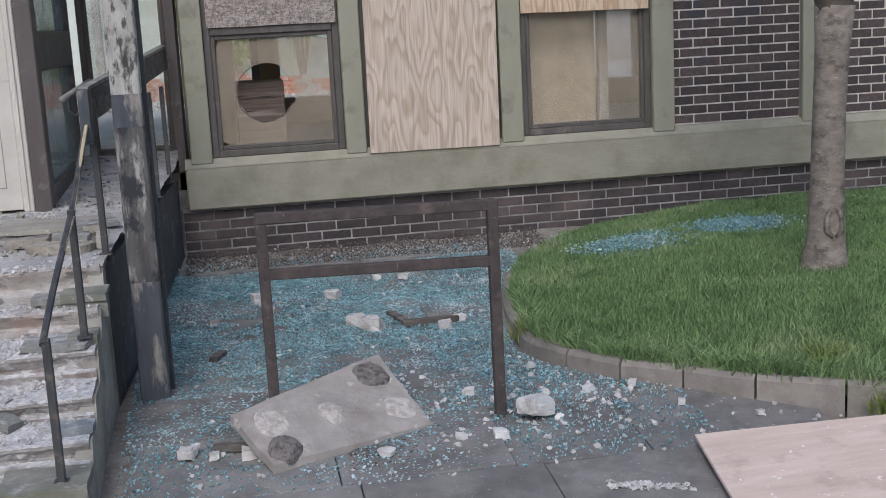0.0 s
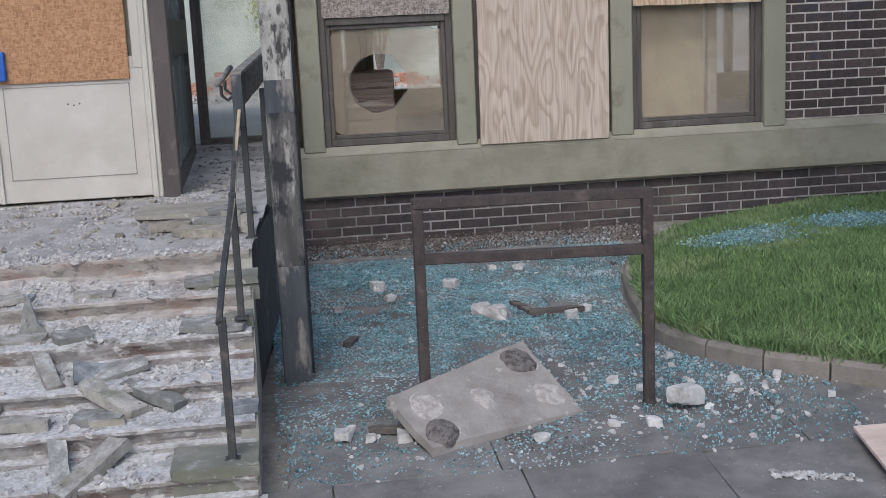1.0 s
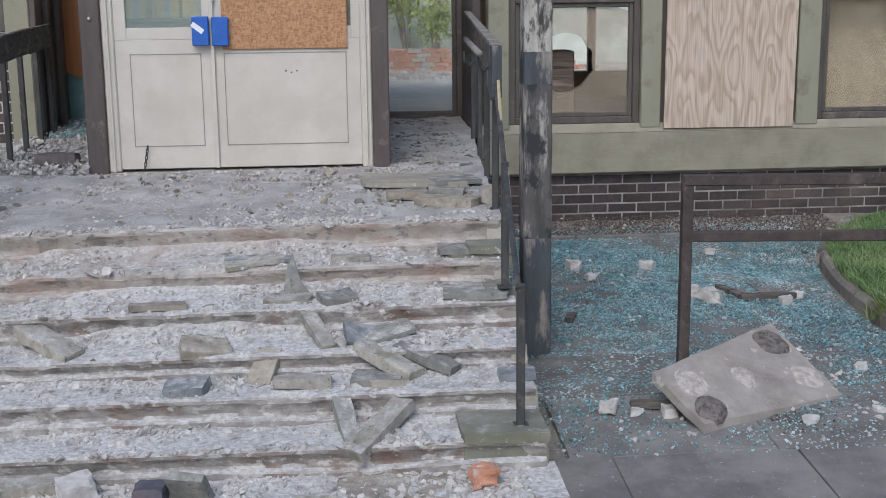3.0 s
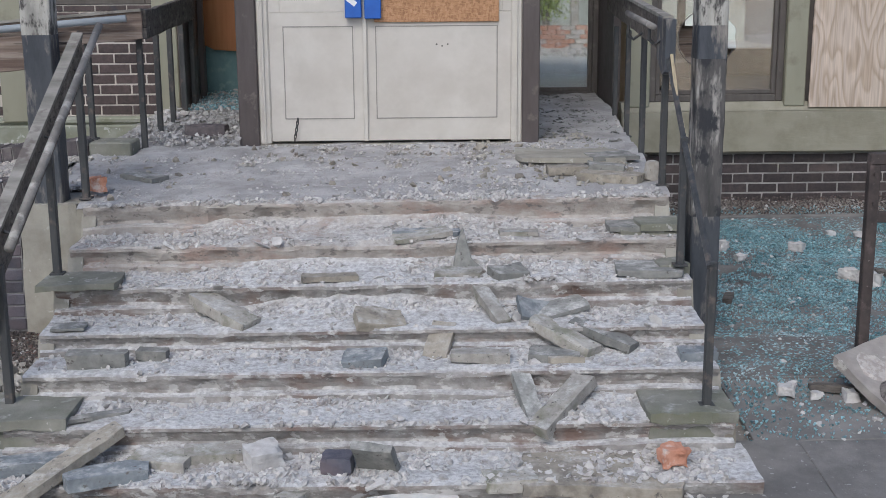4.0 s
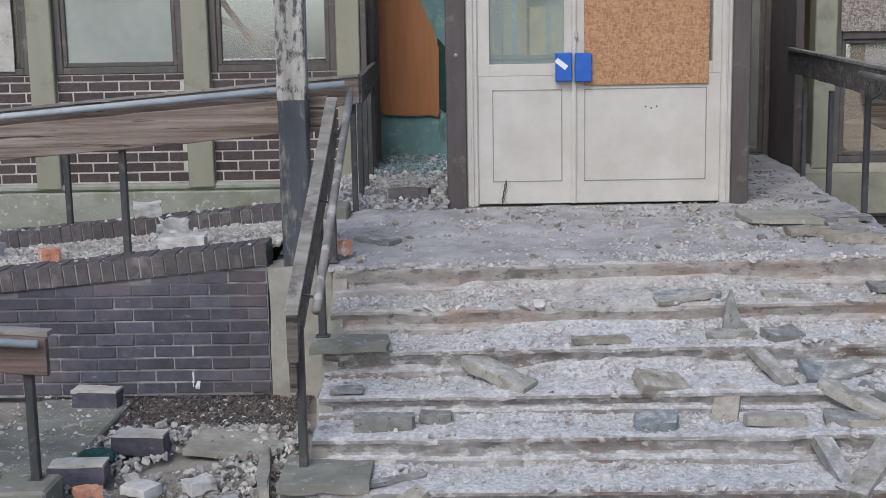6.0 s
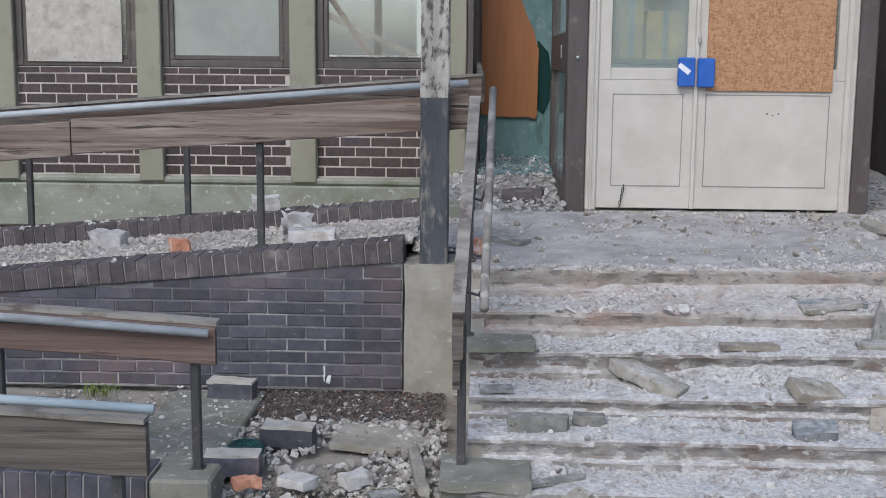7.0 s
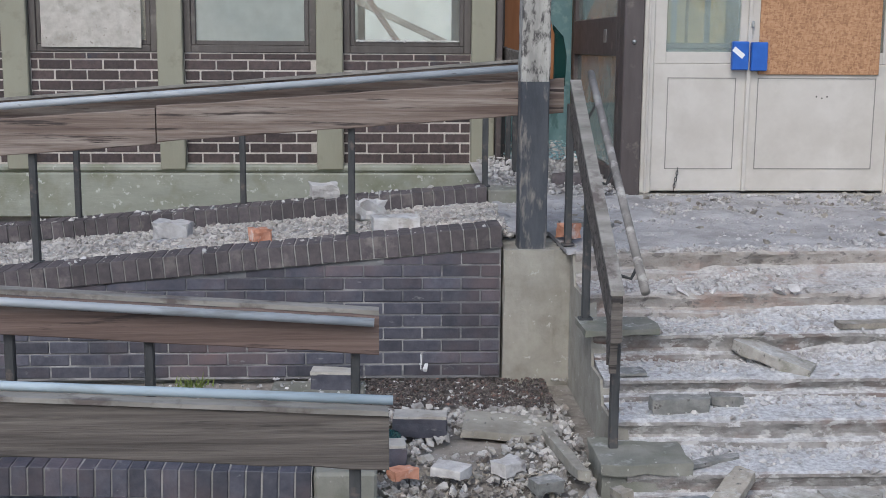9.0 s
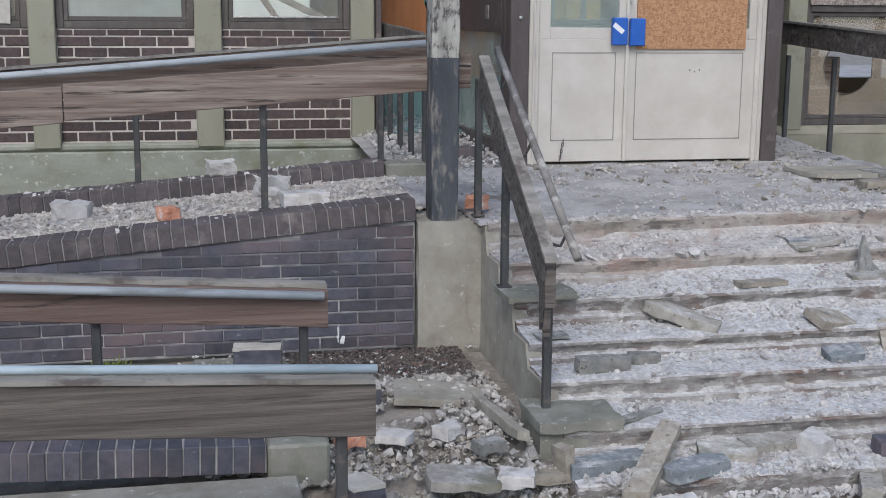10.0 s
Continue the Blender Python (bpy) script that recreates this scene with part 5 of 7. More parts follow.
soldier_coping(kerbw, -8.4, -5.97, -4.83, -4.60, cop_low, 0.115, M_BLUE_BRICK, 0.063)
wpart("end_stone", box(-5.965, -5.72, -4.82, -4.60, -0.1, 0.085, 0.012), M_CONC_MOSS, kerbw, "mossy concrete end block")
tagged(part("lower_ramp", box(-8.6, -5.85, -5.75, -4.84, -0.2, -0.03, 0.01), M_CONC), "worn concrete floor of the lower ramp", "ramp", kind="structure")
tagged(part("path_slab", box(-6.25, -5.78, -4.55, -3.30, -0.1, 0.022, 0.01), M_CONC_MOSS), "greenish concrete path slab behind the low wall", "pavement", kind="structure")


# ---- rails ----
def board(p0, p1, high, material, seedv=0.0, thick=0.035, split=None):
    """A weathered plank on edge; p0, p1 at its middle height."""
    bm = bmesh.new()
    p0, p1 = Vector(p0), Vector(p1)
    n_ = max(int((p1 - p0).length / 0.12), 2)
    d = (p1 - p0).normalized()
    side = d.cross(Vector((0, 0, 1))).normalized()
    rows = []
    for i in range(n_ + 1):
        p = p0.lerp(p1, i / n_)
        wob = 0.006 if high > 0.05 else 0.0015
        e = wob * noise.noise(p * 5 + Vector((seedv, 0, 0)))
        t = high / 2 + wob * noise.noise(p * 8 + Vector((0, seedv, 0)))
        rows.append([bm.verts.new(p + side * (s * thick / 2) + Vector((0, 0, q * t + e))) for s, q in ((-1, -0.95), (-1, 0.95), (-0.8, 1), (0.8, 1), (1, 0.95), (1, -0.95), (0.8, -1), (-0.8, -1))])
    for r0, r1 in zip(rows, rows[1:]):
        for a in range(8):
            bm.faces.new((r0[a], r0[(a + 1) % 8], r1[(a + 1) % 8], r1[a]))
    bm.faces.new(rows[0])
    bm.faces.new(rows[-1])
    bmesh.ops.recalc_face_normals(bm, faces=bm.faces)
    return bm


def iron_post(x, y, z0, z1, parent, w=0.036, leanx=0.0, leany=0.0):
    po = wpart("post", beam((x, y, z0), (x + leanx, y + leany, z1), w, w, 0.004, None, (0, 1, 0)), M_IRON, parent)
    ft = part("post_foot", box(x - 0.032, x + 0.032, y - 0.03, y + 0.03, z0 - 0.005, z0 + 0.006, 0.002), M_IRON)
    ft.parent = po


def top_z(x):
    return 1.522 + 0.0755 * (x + 5.02)


r1 = thing("ramp_handrail", "weathered brown board rail on black iron posts along the ramp wall", "railing", "railings", at=(-6.8, -3.19, 0.6))
wpart("rail_board", board((-10.6, -3.03, top_z(-10.6) - 0.09), (-6.845, -3.03, top_z(-6.845) - 0.092), 0.185, M_BOARD), M_BOARD, r1, "brown weathered board with flaking edge")
wpart("rail_board", board((-6.838, -3.03, top_z(-6.838) - 0.085), (-4.76, -3.03, top_z(-4.76) - 0.085), 0.178, M_BOARD, 2.0), M_BOARD, r1, "brown weathered board")
for x in (-5.853, -7.481, -9.1):
    iron_post(x, -2.995, cop_z(x), top_z(x) - 0.1, r1)
r1b = thing("inner_handrail", "brown board rail with grey tubular handrail along the ramp", "railing", "railings", at=(-6.8, -1.85, 0.7))


def in_z(x):
    return 1.605 + 0.0785 * (x + 4.875)


wpart("rail_board", board((-10.6, -1.80, in_z(-10.6) - 0.09), (-4.70, -1.80, in_z(-4.70) - 0.085), 0.17, M_BOARD, 5.0), M_BOARD, r1b, "brown weathered board")
wpart("rail_cap", board((-10.6, -1.80, in_z(-10.6) + 0.004), (-4.70, -1.80, in_z(-4.70) + 0.008), 0.018, M_BOARD_TOP, 6.0, 0.06), M_BOARD_TOP, r1b, "lichen-grey top edge")
wpart("handrail_tube", tube([(-10.6, -1.88, in_z(-10.6) - 0.035), (-7.5, -1.88, in_z(-7.5) - 0.035), (-4.78, -1.88, in_z(-4.78) - 0.035)], 0.022, 12), M_PIPE, r1b, "grey tubular handrail", True)
wpart("return_board", board((-4.70, -1.78, 1.535), (-4.74, 0.15, 1.61), 0.17, M_BOARD_DARK, 8.0), M_BOARD_DARK, r1b, "dark board returning to the wall")
for x in (-5.05, -6.55, -7.56, -9.0):
    iron_post(x, -1.78, cop_in(x) - 0.01, in_z(x) - 0.05, r1b, 0.036)
for y in (-1.70, -1.2, -0.75, -0.3, 0.1):
    iron_post(-4.75, y, 0.76, 1.52, r1b, 0.036)
for x in (-5.4, -6.3, -7.6):
    wpart("bracket", tube([(x, -1.82, in_z(x) - 0.05), (x, -1.88, in_z(x) - 0.055)], 0.008, 6), M_IRON, r1b)

r2 = thing("lower_handrail", "brown board rail with grey tube and lichened top edge", "railing", "railings", at=(-6.5, -4.7, 0.0))


def r2_z(x):
    return 0.689 - 0.063 * (x + 5.71)


wpart("rail_board", board((-9.0, -4.70, r2_z(-9.0) - 0.09), (-5.712, -4.70, r2_z(-5.712) - 0.09), 0.150, M_BOARD_RED, 11.0), M_BOARD_RED, r2, "reddish brown weathered board")
wpart("rail_cap", board((-9.0, -4.655, r2_z(-9.0) - 0.004), (-5.712, -4.655, r2_z(-5.712) - 0.004), 0.02, M_BOARD_TOP, 12.0, 0.07), M_BOARD_TOP, r2, "lichen-grey top edge")
wpart("handrail_tube", tube([(-9.0, -4.752, r2_z(-9.0) - 0.028), (-5.73, -4.752, r2_z(-5.73) - 0.028)], 0.017, 12), M_PIPE, r2, "grey tubular handrail", True)
for x in (-5.805, -6.60, -7.13, -8.2):
    iron_post(x, -4.665, 0.08 if x > -6 else cop_low(x), r2_z(x) - 0.12, r2)
r3 = thing("front_handrail", "dark weathered board rail with pale blue-grey top strip", "railing", "railings", at=(-6.4, -5.77, 0.0))


def r3_z(x):
    return 0.651 - 0.048 * (x + 5.68)


wpart("rail_board", board((-8.6, -5.77, r3_z(-8.6) - 0.115), (-5.682, -5.77, r3_z(-5.682) - 0.115), 0.172, M_BOARD_DARK, 21.0, 0.04), M_BOARD_DARK, r3, "dark grained weathered board")
wpart("rail_cap", board((-8.6, -5.77, r3_z(-8.6) - 0.022), (-5.684, -5.77, r3_z(-5.684) - 0.022), 0.016, M_BOARD_TOP, 22.0, 0.06), M_BOARD_TOP, r3, "lichen-grey top edge")
wpart("handrail_tube", tube([(-8.6, -5.735, r3_z(-8.6) + 0.001), (-5.67, -5.735, r3_z(-5.67) + 0.001)], 0.015, 10), M_PIPE_BLUE, r3, "pale blue-grey tube", True)
for x in (-5.785, -7.4):
    iron_post(x, -5.745, -0.12, r3_z(x) - 0.10, r3)

sr = thing("stair_handrail", "dark board stair rail with a worn tubular bar on iron posts", "railing", "railings", at=(-4.72, -3.9, 0.3))
TOP, LOW = Vector((-4.722, -3.19, 1.515)), Vector((-4.762, -4.59, 0.722))
wpart("rail_board", board(TOP + Vector((0, 0, -0.09)), LOW + Vector((0, 0, -0.09)), 0.20, M_BOARD_DARK, 31.0, 0.045), M_BOARD_DARK, sr, "dark sloping board")
wpart("rail_cap", board(TOP + Vector((0, 0.01, 0.016)), LOW + Vector((0, 0, 0.016)), 0.02, M_BOARD_TOP, 32.0, 0.055), M_BOARD_TOP, sr, "worn pale top edge")
bm = bmesh.new()
vv = [bm.verts.new(p) for p in ((-4.782, -4.60, 0.70), (-4.782, -4.47, 0.72), (-4.782, -4.50, 0.42), (-4.782, -4.53, 0.47), (-4.782, -4.56, 0.40))]
f = bm.faces.new((vv[0], vv[1], vv[2], vv[3], vv[4]))
ex = bmesh.ops.extrude_face_region(bm, geom=[f])
for v in ex["geom"]:
    if isinstance(v, bmesh.types.BMVert):
        v.co.x += 0.03
bmesh.ops.recalc_face_normals(bm, faces=bm.faces)
wpart("splintered_end", bm, M_BOARD_DARK, sr, "splintered hanging board end")
wpart("handrail_tube", tube([(-4.632, -3.10, 1.572), (-4.642, -3.7, 1.25), (-4.658, -4.625, 0.75)], 0.019, 12), M_PIPE_WORN, sr, "worn grey-brown bar", True)
for y, z in ((-3.35, 1.425), (-3.85, 1.155), (-4.45, 0.835)):
    wpart("bracket", tube([(-4.73, y, z - 0.05), (-4.68, y, z - 0.065), (-4.648, y, z)], 0.008, 6), M_IRON, sr)
iron_post(-4.745, -4.505, 0.05, 0.66, sr)
iron_post(-4.740, -3.74, 0.44, 1.10, sr)
iron_post(-4.74, -3.16, 0.70, 1.42, sr)

rr_ = thing("stair_handrail", "charred board landing rail with split pale timber strip", "railing", "railings", at=(-1.66, -3.5, 0.3))
wpart("rail_board", board((-1.54, 0.1, 1.65), (-1.80, -3.36, 1.505), 0.165, M_BOARD_DARK, 41.0), M_BOARD_DARK, rr_, "charred board along the landing")
wpart("rail_cap", board((-1.545, 0.1, 1.742), (-1.80, -3.36, 1.596), 0.018, M_BOARD_TOP, 42.0, 0.05), M_BOARD_TOP, rr_, "flaking grey top edge")
bm = bmesh.new()
vv = [bm.verts.new(p) for p in ((-1.825, -3.43, 1.59), (-1.825, -3.22, 1.60), (-1.825, -3.22, 1.40), (-1.825, -3.36, 1.32), (-1.825, -3.43, 1.34))]
f = bm.faces.new(vv)
ex = bmesh.ops.extrude_face_region(bm, geom=[f])
for v in ex["geom"]:
    if isinstance(v, bmesh.types.BMVert):
        v.co.x += 0.05
bmesh.ops.recalc_face_normals(bm, faces=bm.faces)
wpart("rail_end", bm, M_CHAR, rr_, "charred broken end of the board")
wpart("handrail_tube", tube([(-1.85, -2.5, 1.60), (-1.89, -3.46, 1.555)], 0.016, 12), M_PIPE_WORN, rr_, "short worn tube", True)
for y in (-2.7, -3.3):
    wpart("bracket", tube([(-1.80, y, 1.50), (-1.85, y, 1.465), (-1.88, y, 1.49), (-1.88, y, 1.54)], 0.009, 6), M_IRON, rr_)
wpart("rail_bar", tube([(-1.805, -3.42, 1.40), (-1.84, -3.95, 1.09), (-1.885, -4.5, 0.83), (-1.905, -4.79, 0.68)], 0.014, 6), M_IRON, rr_, "narrow black sloping bar")
wpart("bare_strip", tube([(-1.795, -3.44, 1.42), (-1.82, -3.7, 1.24), (-1.835, -4.0, 1.06), (-1.86, -4.25, 0.95)], 0.009, 6), M_STRIP, rr_, "yellowish split timber strip")
iron_post(-1.893, -4.775, 0.11, 0.70, rr_, 0.033)
iron_post(-1.843, -3.99, 0.505, 1.09, rr_, 0.033)
for x, y in ((-1.785, -3.26), (-1.685, -2.15), (-1.61, -1.2), (-1.56, -0.4)):
    iron_post(x, y, 0.75, 1.46, rr_, 0.033)

# ---- canopy posts ----
def canopy_post(x, y, z0, split, label, low=M_CHAR, w=0.145):
    p = thing("canopy_post", label, "post", "canopy posts", "structure", at=(x, y, z0))
    stretches = [("lower_shaft", z0, split, low), ("upper_shaft", split, 3.3, M_PEEL)]
    if low is M_CHAR_WORN:
        stretches = [("foot", z0, 0.62, M_CHAR), ("lower_shaft", 0.62, split - 0.1, low), ("charred_band", split - 0.1, split + 0.06, M_CHAR), ("upper_shaft", split + 0.06, 3.3, M_PEEL)]
    for nm, a, b, mm in stretches:
        n_ = max(int((b - a) / 0.06), 2)
        bm = bmesh.new()
        rows = []
        for i in range(n_ + 1):
            z = a + (b - a) * i / n_
            rows.append([bm.verts.new((x + sx * w / 2 + 0.004 * noise.noise(Vector((sx * 3, sy * 3 + x, z * 6))), y + sy * w / 2 + 0.004 * noise.noise(Vector((sx * 3 + 5, sy * 3, z * 6))), z)) for sx, sy in ((-1, -0.9), (-0.9, -1), (0.9, -1), (1, -0.9), (1, 0.9), (0.9, 1), (-0.9, 1), (-1, 0.9))])
        for r0, r1_ in zip(rows, rows[1:]):
            for q in range(8):
                bm.faces.new((r0[q], r0[(q + 1) % 8], r1_[(q + 1) % 8], r1_[q]))
        bm.faces.new(rows[0])
        bm.faces.new(rows[-1])
        bmesh.ops.recalc_face_normals(bm, faces=bm.faces)
        wpart(nm, bm, mm, p, "peeling whitewashed upper part" if mm is M_PEEL else "blackened lower part")
    wpart("back_batten", box(x - 0.06 if x < -3 else x + 0.0, x - 0.02 if x < -3 else x + 0.09, y + 0.09, y + 0.16, z0, 3.3, 0.006), M_IRON, p)
    return p


canopy_post(-1.595, -3.37, -0.02, 1.50, "tall charred canopy post with peeling whitewash beside the steps", M_CHAR_WORN)
canopy_post(-4.925, -3.12, 0.68, 1.53, "tall canopy post, black below and peeling white above, on the pier")

# ---- sign frame, slab and boards on the paving ----
sg = thing("sign_frame", "empty rusty black steel sign frame on two legs", "sign frame", at=(-0.49, -4.17, 0.0))
SA, SB = Vector((-1.015, -4.08, 0)), Vector((0.034, -4.20, 0))
for p in (SA, SB):
    wpart("leg", beam((p.x, p.y, -0.05), (p.x, p.y, 1.02), 0.05, 0.045, 0.004, None, (0, 1, 0)), M_RUST, sg)
wpart("top_rail", beam((SA.x - 0.022, SA.y, 0.997), (SB.x + 0.022, SB.y, 0.997), 0.05, 0.05), M_RUST, sg)
wpart("middle_rail", beam((SA.x + 0.02, SA.y, 0.735), (SB.x - 0.02, SB.y, 0.735), 0.04, 0.048), M_RUST, sg)
for p in (SA, SB):
    for dz in (0.93, 0.80):
        wpart("bolt", tube([(p.x, p.y - 0.022, dz), (p.x, p.y - 0.034, dz)], 0.008, 8), M_RUST, sg)

sl = thing("fallen_slab", "pinkish concrete slab with mortar dabs leaning on the sign leg", "slab", at=(-0.78, -4.08, 0.02))
cs = [Vector((-1.223, -4.31, 0.16)), Vector((-1.056, -4.55, -0.005)), Vector((-0.305, -4.25, 0.0)), Vector((-0.49, -3.80, 0.23))]
bm = bmesh.new()
N = 12
tops, bots = [], []
for i in range(N + 1):
    for j in range(N + 1):
        u, v = i / N, j / N
        p = (cs[0] * (1 - u) + cs[1] * u) * (1 - v) + (cs[3] * (1 - u) + cs[2] * u) * v
        q = p + Vector((0.012 * noise.noise(p * 11), 0.012 * noise.noise(p * 11 + Vector((4, 0, 0))), 0.004 * noise.noise(p * 7)))
        tops.append(bm.verts.new(q))
        bots.append(bm.verts.new(q - Vector((0, 0, 0.045))))
for i in range(N):
    for j in range(N):
        a, b, c, d = i * (N + 1) + j, (i + 1) * (N + 1) + j, (i + 1) * (N + 1) + j + 1, i * (N + 1) + j + 1
        bm.faces.new((tops[a], tops[b], tops[c], tops[d]))
        bm.faces.new((bots[d], bots[c], bots[b], bots[a]))
for k in range(N):
    for a, b in ((k, k + 1), (N * (N + 1) + k, N * (N + 1) + k + 1), (k * (N + 1), (k + 1) * (N + 1)), (k * (N + 1) + N, (k + 1) * (N + 1) + N)):
        bm.faces.new((tops[a], tops[b], bots[b], bots[a]))
bmesh.ops.recalc_face_normals(bm, faces=bm.faces)
wpart("slab_body", bm, M_SLAB_PINK, sl)


def on_slab(u, v):
    return (cs[0] * (1 - u) + cs[1] * u) * (1 - v) + (cs[3] * (1 - u) + cs[2] * u) * v


for u, v, r, mm, lab in ((0.22, 0.88, 0.095, M_MORTAR_LUMP, "dark mortar lump"), (0.80, 0.13, 0.08, M_MORTAR_LUMP, "dark mortar lump"), (0.5, 0.5, 0.07, M_SLAB_DAB, "pale mortar dab"), (0.72, 0.9, 0.085, M_SLAB_DAB, "pale mortar dab"), (0.36, 0.16, 0.09, M_SLAB_DAB, "pale mortar dab")):
    c = on_slab(u, v)
    bm = bmesh.new()
    nrm = (cs[1] - cs[0]).cross(cs[3] - cs[0]).normalized()
    rings_ = []
    for k, f in enumerate((1.0, 0.8, 0.5)):
        rg = []
        for a in range(18):
            t = 2 * math.pi * a / 18
            rr = r * f * (1 + 0.22 * noise.noise(Vector((math.cos(t) * 1.7 + u * 9, math.sin(t) * 1.7, v * 7))))
            hh = (-0.004, 0.016 if mm is M_MORTAR_LUMP else 0.006, 0.024 if mm is M_MORTAR_LUMP else 0.009)[k] + (0.005 * noise.noise(Vector((a, k, u * 7))) if k else 0)
            e1 = (cs[3] - cs[0]).normalized()
            e2 = nrm.cross(e1)
            rg.append(bm.verts.new(c + e1 * rr * math.cos(t) + e2 * rr * math.sin(t) + nrm * hh))
        rings_.append(rg)
    for r0, r1_ in zip(rings_, rings_[1:]):
        for a in range(18):
            bm.faces.new((r0[a], r0[(a + 1) % 18], r1_[(a + 1) % 18], r1_[a]))
    bm.faces.new(rings_[-1])
    bmesh.ops.recalc_face_normals(bm, faces=bm.faces)
    wpart("mortar_dab", bm, mm, sl, lab)

bm = bmesh.new()
ply = [bm.verts.new(p) for p in ((0.785, -4.741, -0.03), (0.66, -5.62, -0.11), (1.95, -5.85, -0.10), (2.0, -4.86, 0.0))]
f = bm.faces.new(ply)
ex = bmesh.ops.extrude_face_region(bm, geom=[f])
for v in ex["geom"]:
    if isinstance(v, bmesh.types.BMVert):
        v.co.z += 0.016
bmesh.ops.recalc_face_normals(bm, faces=bm.faces)
bmesh.ops.subdivide_edges(bm, edges=bm.edges[:], cuts=3, use_grid_fill=True)
tagged(part("plywood_sheet", bm, M_PLY_PINK), "scuffed pinkish plywood sheet lying on the paving", "board")

fragment(0.19, -4.28, 0.0, (0.16, 0.10, 0.085), 24, 0, 6, M_RUBBLE_WHITE, "white painted concrete chunk by the sign leg", "rubble_lump", "rubble", 0.16, "rubble lumps")
for x, y, s, mm in ((-0.02, -4.44, 0.11, 1), (0.52, -4.02, 0.10, 1), (0.76, -4.0, 0.07, 1), (-0.06, -3.9, 0.10, 1), (-0.35, -2.42, 0.22, 0), (-0.42, -2.28, 0.20, 0), (-0.95, -1.75, 0.13, 1), (-1.3, -1.95, 0.11, 0), (-1.15, -4.35, 0.12, 0), (-1.42, -4.30, 0.15, 0), (-1.3, -4.33, 0.09, 1), (0.08, -2.55, 0.13, 0), (0.2, -2.4, 0.11, 1), (0.03, -1.2, 0.12, 0), (-0.15, -1.15, 0.10, 1), (-0.5, -1.5, 0.16, 0), (-1.0, -1.45, 0.18, 0), (0.35, -3.55, 0.08, 1), (-0.2, -4.42, 0.09, 1), (-0.55, -4.5, 0.10, 0), (0.05, -4.05, 0.08, 1), (0.9, -4.3, 0.06, 1), (1.2, -4.5, 0.06, 1)):
    fragment(x, y, ground_z(x, y), (s * 0.62, s * 0.48, s * 0.34), x * 77, 0, 0, (M_RUBBLE, M_RUBBLE_WHITE)[mm], "pale plaster lump on the paving", "rubble_lump", "rubble", 0.5, "rubble lumps")
fragment(0.02, -2.42, 0.0, (0.34, 0.05, 0.04), -4, 0, 0, M_BOARD_DARK, "broken dark timber lath on the glass", "timber_lath", "timber", 0.2, "laths")
fragment(-0.16, -2.25, 0.0, (0.05, 0.34, 0.03), 12, 0, 0, M_BOARD_DARK, "broken dark timber lath on the glass", "timber_lath", "timber", 0.2, "laths")
fragment(-1.2, -4.28, -0.01, (0.22, 0.05, 0.03), -14, 0, 0, M_BOARD_DARK, "broken dark timber lath on the paving", "timber_lath", "timber", 0.2, "laths")
fragment(-1.28, -2.75, 0.0, (0.05, 0.16, 0.03), -20, 0, 0, M_BOARD_DARK, "broken dark timber lath on the glass", "timber_lath", "timber", 0.2, "laths")

# ---- yard between steps and ramp ----
for x, y, s, rz in ((-5.93, -3.42, (0.24, 0.11, 0.10), -6), (-5.53, -4.10, (0.24, 0.11, 0.085), -4), (-5.72, -4.40, (0.24, 0.11, 0.085), 2), (-5.62, -4.95, (0.14, 0.16, 0.11), 20)):
    b = thing("painted_brick", "dark brick with a dusty white face lying in rubble", "brick", "loose bricks", at=(x, y, ground_z(x, y)))
    b.rotation_euler = (0, 0, radians(rz))
    part("brick_body", rough_box(*s, x, 0.1), M_BLUE_BRICK, b)
    bm = rough_box(s[0] * 0.98, s[1] * 0.98, 0.016, x + 1, 0.4)
    bmesh.ops.translate(bm, verts=bm.verts, vec=(0, 0, s[2] - 0.004))
    part("white_face", bm, M_WHITE_BOARD, b, "white mortar face")
bm = bmesh.new()
prof = [(0.0, 0.0), (0.075, 0.0), (0.085, 0.02), (0.08, 0.04), (0.06, 0.045), (0.05, 0.02), (0.0, 0.018)]
rows = [[bm.verts.new((r * math.cos(a), r * math.sin(a), z)) for r, z in prof] for a in (2 * math.pi * k / 22 for k in range(22))]
for i in range(22):
    for q in range(len(prof) - 1):
        bm.faces.new((rows[i][q], rows[(i + 1) % 22][q], rows[(i + 1) % 22][q + 1], rows[i][q + 1]))
bmesh.ops.remove_doubles(bm, verts=bm.verts, dist=0.0005)
bmesh.ops.recalc_face_normals(bm, faces=bm.faces)
ob = tagged(part("glass_dish", bm, M_GREEN_GLASS, smooth=True), "dark green round glass dish in the rubble", "dish")
ob.location = (-5.70, -4.22, 0.0)
